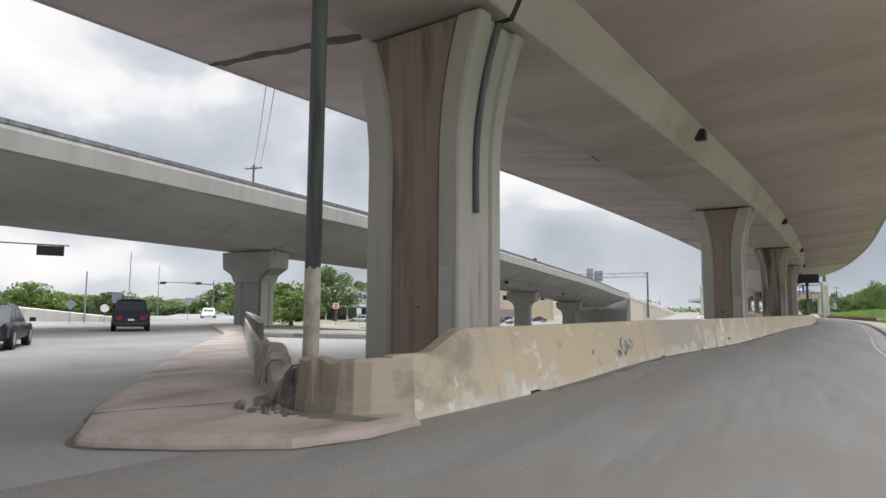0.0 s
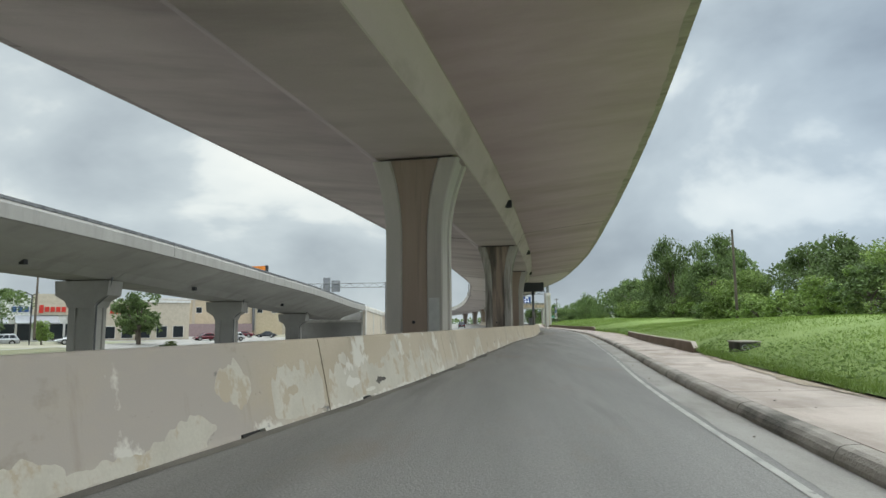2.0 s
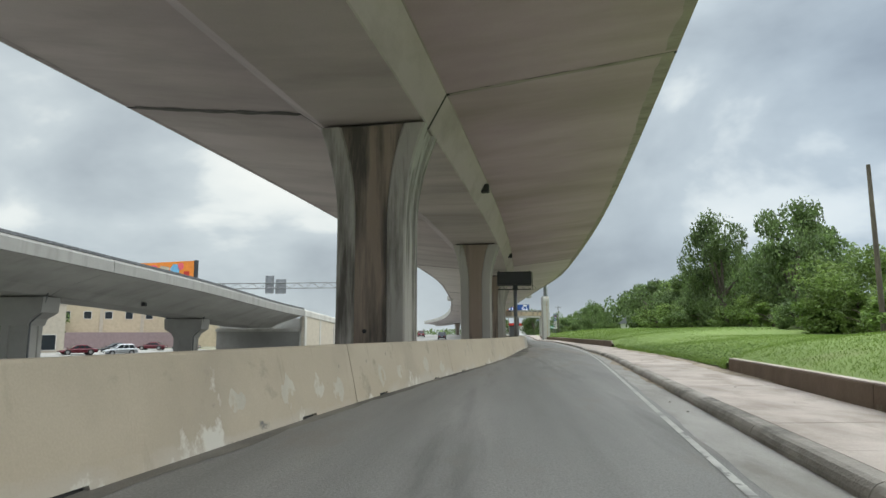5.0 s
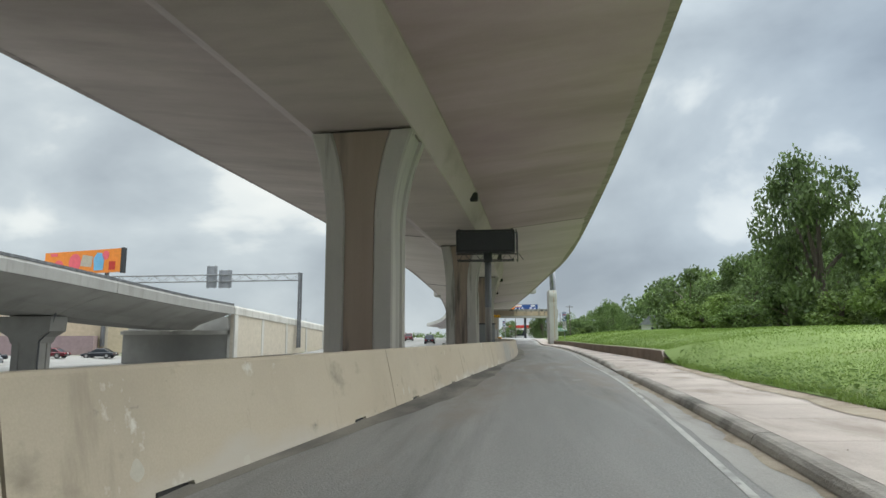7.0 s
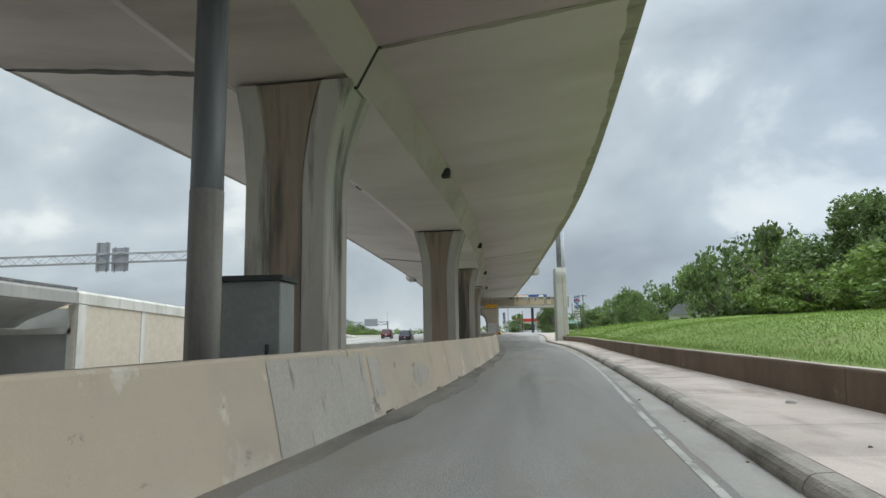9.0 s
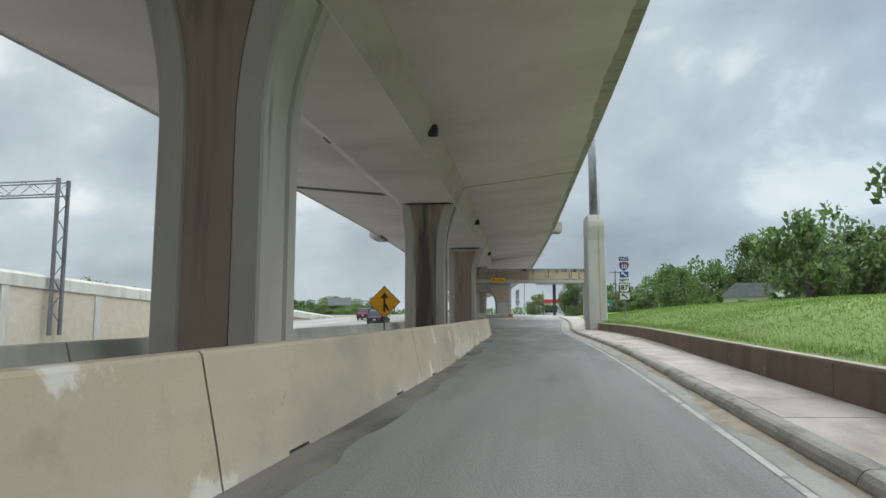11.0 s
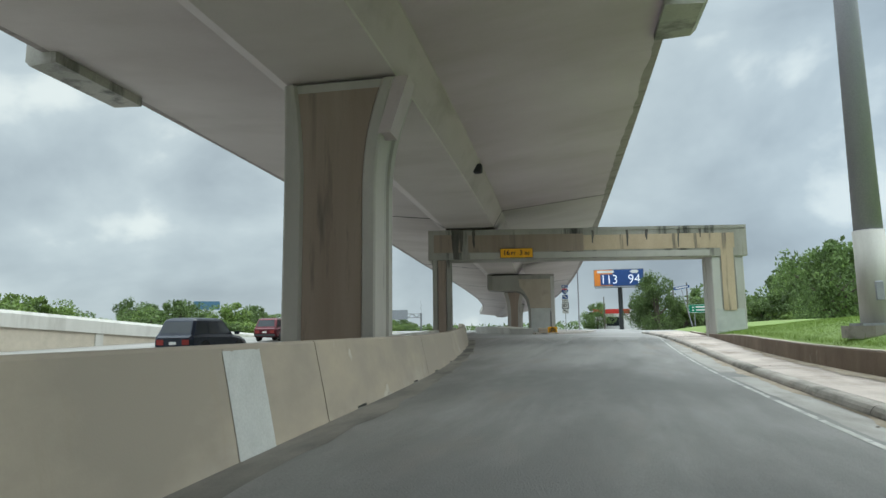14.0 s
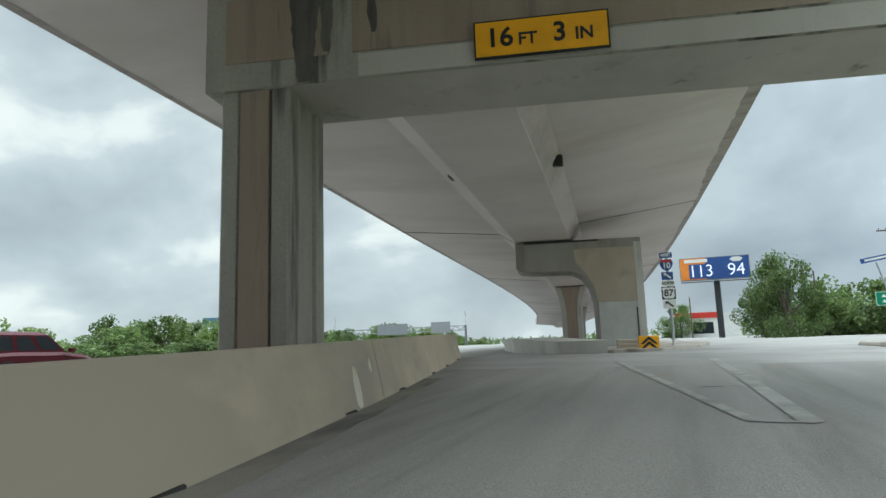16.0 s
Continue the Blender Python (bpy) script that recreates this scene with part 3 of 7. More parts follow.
xs = [-900, -500, -300, -200, -140, -120, -100, -80, -60, -52, -45, -40, -36, -30, -28.4, -28.2, -20, -10, -8.0, -1.0, 5, 10, 15, 20, 30, 45, 60, 80, 120, 200, 350, 600, 900]
ys = [-400, -200, -100, -50, -20, 0, 20, 30, 40, 48, 56, 64, 80, 120, 160] + list(range(180, 340, 10)) + [360, 420, 500, 650, 900, 1400, 2200, 3500]
gv = [(x, y, (road_z(y) if -28.3 < x < 0 else lot_z(x, y)) - 0.06 - (1.2 * sunk(y) if -28.3 < x < -5 else 0)) for y in ys for x in xs]
gf = [(j * len(xs) + i, j * len(xs) + i + 1, (j + 1) * len(xs) + i + 1, (j + 1) * len(xs) + i) for j in range(len(ys) - 1) for i in range(len(xs) - 1)]
tagged(part("ground", (gv, gf), M_earth), "flat dry ground with patchy grass", "ground", kind="structure")

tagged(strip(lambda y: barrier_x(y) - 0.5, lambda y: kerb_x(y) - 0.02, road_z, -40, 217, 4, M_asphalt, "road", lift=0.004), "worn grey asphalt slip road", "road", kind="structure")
tagged(strip(lambda y: max(-28.25, -9.8 - 0.766 * (y - 5.9)), lambda y: deck_x(y) - 2.3, lambda y: road_z(y) - sunk(y), 6, 262, 4, M_highway, "highway_road", lift=0.004), "pale concrete highway lanes beside the viaduct", "road", kind="structure")
lot = [[(x, y, lot_z(x, y) + 0.004) for x in (-100, -85, -70, -58, -52, -48, -44, -41, -38, -35, -32, -30, -28.25)] for y in [30 + 4 * k for k in range(47)]]
tagged(part("outer_road", loft(lot, closed=False), M_highway), "dusty tan concrete ground beyond the ramp", "road", kind="structure")
tagged(strip(lambda y: deck_x(y) - 2.4, lambda y: barrier_x(max(y, 6)) - 0.3, road_z, 5.2, 224, 4, M_kerb, "median_pavement", lift=0.006, thick=1.4), "dusty concrete median under the viaduct", "pavement", kind="structure")
tagged(part("street_road", ([(-6.3, -40, 0), (-6.3, 6, 0), (-9.8, 5.9, 0), (-24, 30, 0), (-30, 30.01, 0), (-95, 30.01, 0), (-120, 95, 0), (-200, 180, 0), (-200, -40, 0)], [tuple(range(9))]), M_street), "pale worn asphalt cross street", "road", kind="structure")
tagged(strip(lambda y: barrier_x(min(y, 226)) - 0.3 - max(0, y - 226) * 0.45, lambda y: 220.0, road_z, 216.02, 300, 4, M_street, "junction_road", lift=0.002), "wide pale asphalt junction", "road", kind="structure")
tagged(strip(lambda y: -60.0 - 0.6 * (y - 300), lambda y: 30.0, road_z, 300.02, 900, 20, M_street, "far_road", lift=0.002), "road running on into the distance", "road", kind="structure")

# edge line and gutter
tagged(strip(lambda y: line_x(y) - 0.042 + 0.006 * noise.noise((y * 2.1, 1.0, 0.0)), lambda y: line_x(y) + 0.042 + 0.006 * noise.noise((y * 2.3, 5.0, 0.0)), road_z, -10, 214, 0.5, M_white, "edge_line", lift=0.009), "worn white edge line on asphalt", "road marking", kind="structure")
tagged(strip(lambda y: min(line_x(y) + 0.13, kerb_x(y) - 0.35) + 0.05 * noise.noise((y * 0.6, 2.0, 0.0)) + 0.03 * noise.noise((y * 3.0, 4.0, 0.0)), lambda y: kerb_x(y) + 0.02, road_z, -10, 226, 0.35, M_gutter, "gutter", lift=0.007), "dusty concrete gutter along the kerb", "gutter", kind="structure")


def wall_top(y):
    return 0.54 + 0.15 * smooth(80, 100, y) - 0.42 * smooth(196, 218, y)


def bank_z(x, y):
    """The grass bank that rises from the back of the pavement."""
    amp = 1.0 + 0.4 * smooth(85, 115, y) + 0.35 * smooth(125, 160, y) - 0.9 * smooth(180, 216, y)
    d = max(0.0, x - back_x(y))
    walled = 37 < y < 64.5 or y > 97.8
    held = smooth(33, 37, y) * (1 - smooth(64.5, 69, y)) + smooth(92.5, 97.8, y)
    base = 0.2 + (wall_top(y) - 0.26) * held * (1.0 if walled else min(1.0, d / 1.3))
    wobble = 0.12 * noise.noise((x * 0.15, y * 0.12, 1.0)) * min(1, d)
    return road_z(y) + base + amp * (1 - math.exp(-d / (2.6 + 1.9 * smooth(60, 100, y)))) + wobble


n_y = 116
near_d = [15.0 * (k / 13) ** 1.6 for k in range(14)]
far_d = [15.0 + 55 * (k / 9) ** 1.4 for k in range(10)]


def bank_rows(steps):
    rows = []
    for i in range(n_y):
        y = -12 + (231 + 12) * i / (n_y - 1)
        rows.append([(back_x(y) + 0.1 + d + (1.6 * noise.noise((y * 0.09, 3.0, 1.0)) if d == 15.0 else 0.0), y, bank_z(back_x(y) + 0.1 + d, y)) for d in steps])
    return rows


tagged(part("grass_bank_ground", loft(bank_rows(near_d), closed=False), M_grass, flat=False), "green grassy bank behind the pavement", "grass", kind="structure")
tagged(part("wood_floor_ground", loft(bank_rows(far_d), closed=False), M_litter, flat=False), "dull brown leaf litter under the tree belt", "ground", kind="structure")
tagged(strip(lambda y: 26.0, lambda y: 85.0, lambda y: road_z(y), 231, 330, 8, M_grass, "far_grass_ground", lift=0.05), "green verge beyond the junction", "grass", kind="structure")

# ---- viaduct ----
JOINTS = [-60, 9.4, 63.9, 112.1, 160.1, 207.5, 234.6, 262.0, 300.0, 340.0, 420.0]


def deck_ring(y):
    k = keel_z(y)
    out = []
    for off, up in ((-8.62, 1.36), (-2.55, 0.72), (-1.5, 0.0), (1.5, 0.0), (2.05, 1.0), (8.62, 1.78)):
        px, py = on_deck(y, off)
        out.append((px, py, k + up))
    for off, up in ((8.62, 2.05), (-8.62, 1.65)):
        px, py = on_deck(y, off)
        out.append((px, py, k + up))
    return out


def edge_ring(y, side):
    k = keel_z(y)
    a, b, z = (8.3, 8.635, 1.83) if side > 0 else (-8.3, -8.635, 1.41)
    return [(*on_deck(y, off), k + up) for off, up in ((a, z), (b, z + 0.02), (b, z + 1.45), (b + (a - b) * 0.35, z + 1.5), (a, z + 0.6))]


for i in range(len(JOINTS) - 1):
    y0, y1 = JOINTS[i] + 0.08, JOINTS[i + 1] - 0.08
    n = max(4, int((y1 - y0) / 3))
    stations = [y0 + (y1 - y0) * j / n for j in range(n + 1)]
    span = thing("viaduct_span", label="winged concrete viaduct span, stained grey-brown underside", category="viaduct", group="viaduct spans")
    part("box_girder", loft([deck_ring(y) for y in stations]), M_deck if y0 < 80 else M_deck_lit, span)
    for side in (-1, 1):
        part("edge_beam", loft([edge_ring(y, side) for y in stations]), M_edge, span, "weathered concrete edge beam with parapet")
    part("web_face", loft([[(*on_deck(y, 1.53), keel_z(y) + 0.045), (*on_deck(y, 2.053), keel_z(y) + 0.99)] for y in stations], closed=False), M_web, span, "smooth web of the girder, coloured as lit")
    # soffit colour carries the bounce tint and the later spans' added brightness
    part("wing_soffit", loft([[(*on_deck(y, 2.1), keel_z(y) + 1.003), (*on_deck(y, 5.3), keel_z(y) + 1.382), (*on_deck(y, 8.6), keel_z(y) + 1.7735)] for y in stations], closed=False), M_wing if y0 < 80 else M_wing_lit if y0 < 200 else M_deck_lit, span, "stained underside of the wing, light put into its colour")
    # drip-stained band under the outer edges
    for o0, o1, u0, u1 in ((8.61, 7.75, 1.779, 1.677), (-8.61, -8.0, 1.359, 1.294)):
        rows = []
        for y in np.arange(y0, y1, 0.2):
            q = 0.42 + 0.24 * noise.noise((y * 0.12, o0, 4.0)) + 0.09 * noise.noise((y * 0.9, o0, 7.0)) + 0.05 * noise.noise((y * 3.1, o0, 9.0))
            inner, up = o0 + (o1 - o0) * q, u0 + (u1 - u0) * q
            rows.append([(*on_deck(y, o0), keel_z(y) + u0 - 0.009), (*on_deck(y, inner), keel_z(y) + up - 0.009)])
        part("drip_band", loft(rows, closed=False), M_drip, span, "dark drip stains along the edge")
    # dark rubber joint strip between the spans
    if i:
        def strip_ring(y, drop):
            return [(p[0], p[1], p[2] - drop) for p in deck_ring(y)[:6]]
        yj = JOINTS[i]
        a, b, c, d = strip_ring(yj - 0.085, 0.004), strip_ring(yj - 0.06, 0.012), strip_ring(yj + 0.06, 0.012), strip_ring(yj + 0.085, 0.004)
        part("joint_seal", loft([a, b, c, d], closed=False), M_dark, span, "dark rubber joint strip")
        rows = []
        for k in range(25):
            off = -8.25 + 5.6 * k / 24
            w0, w1 = ((0.22 + 0.05 * s + 0.08 * noise.noise((off * 0.5, yj, s))) if 159 < yj < 162 else 0.09 + 0.24 * abs(noise.noise((off * 0.8, yj, s))) for s in (2.0, 6.0))
            up = 1.36 - 0.64 * (off + 8.62) / 6.07
            rows.append([(*on_deck(yj - w0, off), keel_z(yj) + up - 0.016), (*on_deck(yj + w1, off), keel_z(yj) + up - 0.016)])
        part("joint_stain", loft(rows, closed=False), M_soot, span, "black damp stain along the open joint")
        rows = []
        for k in range(40):
            off = 2.15 + 6.4 * k / 39
            w0, w1 = (0.02 + 0.16 * abs(noise.noise((off * 0.9, yj, s))) * (1 - k / 60) for s in (3.0, 8.0))
            up = 1.0 + 0.78 * (off - 2.05) / 6.57
            rows.append([(*on_deck(yj - 0.06 - w0, off), keel_z(yj) + up - 0.016), (*on_deck(yj + 0.06 + w1, off), keel_z(yj) + up - 0.016)])
        part("joint_stain", loft(rows, closed=False), M_drip, span, "dark damp stain along the open joint")


def pillar_ring(z, hx, hy, g, depth):
    """A pier section with a recessed strip down the middle of each face."""
    c = 0.045
    gx, gy = hx * g, hy * min(g, 0.5)
    return [(-hx, -hy + c, z), (-hx + c, -hy, z), (-gx - 0.05, -hy, z), (-gx, -hy + depth, z), (gx, -hy + depth, z), (gx + 0.05, -hy, z), (hx - c, -hy, z), (hx, -hy + c, z), (hx, -gy - 0.04, z), (hx - depth, -gy, z), (hx - depth, gy, z), (hx, gy + 0.04, z), (hx, hy - c, z), (hx - c, hy, z), (gx + 0.05, hy, z), (gx, hy - depth, z), (-gx, hy - depth, z), (-gx - 0.05, hy, z), (-hx + c, hy, z), (-hx, hy - c, z), (-hx, gy + 0.04, z), (-hx + depth, gy, z), (-hx + depth, -gy, z), (-hx, -gy - 0.04, z)]


def pier(x, y, yaw, height, half=1.0, deep=0.8, left_flare=0.5, right_flare=0.5, left_half=1.0, g=0.5, label="flared concrete viaduct pier with a brown recessed panel"):
    p = thing("viaduct_pier", x, y, 0, yaw, label, "pier", "viaduct piers")
    top = height - 0.10
    zs = [-0.1, 0.0, 1.0, top - 2.8] + [top - 2.8 + 2.8 * k / 12 for k in range(1, 13)]

    def shape(z):
        return max(0.0, (z - (top - 2.8)) / 2.8) ** 1.9

    rings = []
    for z in zs:
        u = shape(z)
        ring = pillar_ring(z, half, deep, g + 0.13 * u, 0.07)
        rings.append([(px * ((1 + right_flare * u / half) if px > 0 else (left_half / half + left_flare * u / half)), py * (1 + 0.1 * u), pz) for px, py, pz in ring])
    part("shaft", loft(rings), M_pillar, p)
    for face in (-1, 1):
        strips = []
        for z in zs[1 : -1 if g > 0.6 else len(zs)]:
            u = shape(z)
            gu = g + 0.13 * u - 0.005
            a, b = -gu * (left_half + left_flare * u), gu * (half + right_flare * u)
            yy = face * (deep * (1 + 0.1 * u) - 0.045)
            strips.append([(a, yy, z), (b, yy, z), (b, yy - face * 0.04, z), (a, yy - face * 0.04, z)])
        part("recessed_panel", loft(strips), M_panel, p, "rough brown recessed panel with dark streaks")
    part("bearing_pad", box(-1.3, 1.3, -0.6, 0.6, top, height + 0.02), M_dark, p)
    return p


for y, lf, rf, lh, gg, dx in ((9.4, 0.45, 0.55, 1.32, 0.5, -0.2), (36.8, 0.5, 0.6, 1.05, 0.43, -0.1), (63.9, 0.55, 0.6, 1.0, 0.46, 0), (88.6, 0.5, 0.6, 1.0, 0.43, 0), (112.1, 0.3, 0.6, 1.0, 0.4, 0), (135.5, 0.5, 0.6, 1.0, 0.45, 0), (160.1, 0.2, 0.55, 1.28, 0.5, 0), (184.9, 0.02, 0.55, 1.48, 0.64, 0)):
    pr = pier(deck_x(y) + dx, y, deck_yaw(y), keel_z(y), left_flare=lf, right_flare=rf, left_half=lh, g=gg)
    if y in (9.4, 160.1):
        zt = keel_z(y) - 0.1
        z0 = zt - (3.75 if y < 10 else 7.0)
        pts = [(1.0 + rf * max(0.0, (z - zt + 2.8) / 2.8) ** 1.9 - 0.035, -0.12, z) for z in [z0 + (zt - z0) * k / 10 for k in range(11)]]
        part("drain_pipe", tube(pts, 0.075 if y < 10 else 0.04, 8), M_pole, pr, "dark drain pipe let into the side groove", flat=False)
    if y > 180:
        zt = keel_z(y) - 0.1
        part("bracket", prism([(1.08, zt - 1.45), (1.40, zt - 1.45), (1.88, zt), (1.5, zt)], -0.85, -0.15), M_web, pr, "bracket block under the girder")
    if y < 40:
        part("overpaint_patch", box(gg + 0.08, 0.88, -0.812, -0.8, 0.4, 2.15), M_overpaint, pr, "pale grey overpaint on the rib")
# painted-over patches low on the piers
# drain stub near each foot
for y in (9.4, 36.8, 63.9):
    stub = thing("pier_drain_pipe", *on_deck(y, -0.15), 0, deck_yaw(y), "small dark drain pipe stub low on a pier", "pipe", "pier drains")
    part("pipe", tube([(0, -0.78, 1.32), (0, -0.66, 1.34)], 0.06), M_black, stub)

# lamp boxes and vents on the girder
for y in (22.5, 49.4, 74.8, 100.2, 123.6, 147.4, 172.0, 196.3, 221.4):
    px, py = on_deck(y, 1.98)
    fl = thing("underbridge_light", px, py, keel_z(y) + 0.84, deck_yaw(y), "small dark box light fixed under the girder", "light", "underbridge lights")
    part("housing", box(-0.22, 0.18, -0.2, 0.2, -0.34, 0.02, 0.03), M_black, fl)
    part("lens", box(-0.15, 0.12, -0.13, 0.13, -0.37, -0.34), M_window, fl)
for y in (22.4, 49.5, 75.5, 100.2, 124.0, 147.0, 171.3, 195.3, 221.0):
    px, py = on_deck(y, -1.97)
    vt = thing("girder_vent", px, py, keel_z(y) + 0.36, deck_yaw(y), "narrow dark vent slot in the girder's underside", "vent", "girder vents")
    part("slot", box(-0.09, 0.09, -0.33, 0.33, -0.06, 0.03), M_black, vt)

# sign ledges on the deck's edges
for yc, off, up, half in ((186.0, 8.9, 1.55, 0.9), (185.3, -8.7, 1.0, 1.7)):
    px, py = on_deck(yc, off)
    led = thing("edge_corbel", px, py, keel_z(yc) + up, deck_yaw(yc), "square concrete corbel standing out from the deck edge" if off > 0 else "long concrete ledge along the deck edge", "corbel", "deck corbels")
    s = 1 if off > 0 else -1
    part("block", loft([[(-0.6 * s, -half - 0.1, 0.0), (0.35 * s, -half, 0.0), (0.35 * s, half, 0.0), (-0.6 * s, half + 0.1, 0.0)], [(-0.6 * s, -half - 0.1, 0.25), (0.5 * s, -half, 0.15), (0.5 * s, half, 0.15), (-0.6 * s, half + 0.1, 0.25)], [(-0.6 * s, -half - 0.1, 0.95), (0.5 * s, -half, 0.95), (0.5 * s, half, 0.95), (-0.6 * s, half + 0.1, 0.95)]]), M_edge, led)
    part("post_stub", tube([(0.1 * s, 0, 0.95), (0.1 * s, 0, 3.2)], 0.13), M_steel, led)

# ---- straddle bent over the road ----
bent = thing("straddle_bent", -4.69, 206.9, 0, math.degrees(math.atan2(4.0, 19.0)), "concrete portal frame across the road, streaked with soot", "bent")
L_b, z_u, z_t = 19.45, 5.51, 7.38
part("cap_beam", loft([[(x, 0, z_u), (x, 1.8, z_u), (x, 1.8, z_t), (x, 0, z_t)] for x in (0.0, 0.02, 6.5, 13, L_b)]), M_stained, bent)
part("beam_soffit", box(0.02, L_b - 0.02, 0.02, 1.78, z_u - 0.006, z_u), M_pillar, bent, "clean grey underside of the beam")
part("beam_panel", box(0.35, 2.1, -0.015, 0.02, z_u + 0.45, z_t - 0.3), M_panel, bent, "brown panel on the beam")
part("beam_panel", box(2.5, 9.6, -0.015, 0.02, z_u + 0.45, z_t - 0.35), M_panel, bent, "brown panel on the beam")
part("beam_panel", box(9.6, 18.7, -0.015, 0.02, z_u + 0.5, z_t - 0.45), M_ochre, bent, "ochre panel on the beam with soot runs")
part("pale_band", box(2.6, 17.2, -0.022, 0.0, z_u + 0.03, z_u + 0.40), M_pillar, bent, "pale dirty band along the foot of the beam")
part("painted_foot", box(17.42, 19.08, 0.045, 0.068, 0.0, 2.3), M_overpaint, bent, "pale grey painted lower column")
part("beam_top_rim", box(10.0, L_b, -0.03, 1.83, z_t - 0.16, z_t + 0.03), M_stained, bent)
for x0, x1, mat in ((0.25, 1.42, M_stained), (17.3, 19.2, M_pale)):
    col = part("column", loft([pillar_ring(z, (x1 - x0) / 2, 0.83, 0.42, 0.06) for z in (-0.1, 2.0, z_u)]), mat, bent)
    col.location = ((x0 + x1) / 2, 0.9, 0)
part("column_panel", box(17.85, 18.6, -0.005, 0.03, 2.2, z_u + 0.5), M_ochre, bent, "ochre stained strip down the column")
part("column_panel", box(0.6, 1.08, 0.04, 0.10, 0.2, z_u - 0.02), M_panel, bent, "dark brown strip down the column")
for x0, x1, za, zb in ((1.45, 1.95, z_u + 0.02, z_t), (1.95, 2.2, z_u + 0.5, z_t), (2.75, 2.95, z_u + 0.75, z_t), (10.1, 10.25, z_t - 0.95, z_t - 0.16), (12.2, 12.35, z_t - 1.2, z_t - 0.16), (13.4, 13.55, z_t - 0.8, z_t - 0.16), (15.3, 15.42, z_t - 1.3, z_t - 0.16), (16.6, 16.75, z_t - 0.7, z_t - 0.16)):
    n = 14
    rows = []
    for k in range(n + 1):
        z = za + (zb - za) * k / n
        f = 0.35 + 0.65 * (k / n) ** 0.5
        m, h = (x0 + x1) / 2 + 0.05 * noise.noise((x0, z * 2.5, 3.0)), (x1 - x0) / 2 * f * (1 + 0.5 * noise.noise((x0, z * 4, 7.0)))
        rows.append([(m - h, -0.019, z), (m + h, -0.019, z)])
    part("soot_streak", loft(rows, closed=False), M_streak, bent, "black soot run down the face")

clear = thing("clearance_sign", 0.68, 207.93, 5.87, math.degrees(math.atan2(4.0, 19.0)), "yellow clearance sign reading 16 ft 3 in", "sign")
part("panel", box(-1.01, 1.01, -0.03, 0.02, -0.3, 0.3), M_signblack, clear)
part("face", box(-0.985, 0.985, -0.036, -0.028, -0.275, 0.275), M_yellow, clear)
words("lettering", "16", 0.42, M_signblack, clear, -0.62, -0.04, 0.0)
words("lettering", "FT", 0.27, M_signblack, clear, -0.2, -0.04, -0.05)
words("lettering", "3", 0.42, M_signblack, clear, 0.28, -0.04, 0.0)
words("lettering", "IN", 0.27, M_signblack, clear, 0.64, -0.04, -0.05)

# ---- second bent, past the junction ----
far_bent = thing("hammerhead_bent", -5.98, 233.4, 0, 11, "tan and grey concrete hammerhead pier on the gore", "bent")
prof = [(0.0, 5.45), (0.0, 6.85), (6.85, 6.85), (6.85, 0.4), (4.35, 0.4), (4.3, 3.4), (4.1, 4.25), (3.7, 4.85), (3.1, 5.15), (0.9, 5.2), (0.2, 5.3)]
part("frame", prism(prof, 0.0, 2.6), M_pier_dark, far_bent)
part("painted_face", box(4.4, 6.45, -0.012, 0.0, 0.4, 3.35), M_overpaint, far_bent, "pale grey painted-over lower face")
part("tan_face", prism([(4.36, 3.37), (6.45, 3.37), (6.45, 6.35), (3.2, 6.35), (3.3, 5.6), (3.8, 5.0), (4.2, 4.3)], -0.012, 0.0), M_tanface, far_bent, "tan upper face")
part("edge_rib", box(6.47, 6.83, -0.03, 0.0, 0.4, 6.6), M_pale, far_bent, "pale rib down the corner")
part("conduit", tube([(6.4, -0.05, 0.5), (6.4, -0.05, 3.0)], 0.035, 6), M_black, far_bent)
part("cap_joint", box(0.5, 4.6, -0.02, 0.02, 6.76, 6.86), M_dark, far_bent, "dark open joint over the cap")
for y, off in ((262.0, 0.0), (300.0, 0.0), (340.0, 0.0)):
    px, py = on_deck(y, off)
    pier(px, py, deck_yaw(y), keel_z(y), label="far concrete viaduct pier with ribbed face")

# ---- barrier along the slip road ----
CUTS = [5.95, 15.5, 23.72, 32.1, 40.42, 49.0, 57.4, 65.8, 74.18, 82.28, 90.5, 98.7, 106.3, 114.0, 121.7, 129.4, 137.2, 144.96, 153.25, 161.2, 169.1, 177.4, 185.7, 193.6, 201.4, 209.4, 217.4, 225.5]
rng = random.Random(5)


def barrier_ring(xf, y, low=0.0, cut=0.0):
    x, d = xf(y), (xf(y + 0.5) - xf(y - 0.5))
    n = math.hypot(1, d)
    z = road_z(y)
    j = 0.006 * noise.noise((y * 0.8, 3.0, 0.0))
    return [(x + o / n, y - o * d / n, z + h) for o, h in ((-0.24 * low, low), (-0.018 - 0.2 * low, 0.075 + low), (-0.075 + j * 0.6, 0.36), (-0.222 + j, 1.025 - cut), (-0.245, 1.055 - cut), (-0.42, 1.055 - cut), (-0.435, 1.035 - cut), (-0.54, 0.34), (-0.66, 0.08), (-0.66, 0.0))]


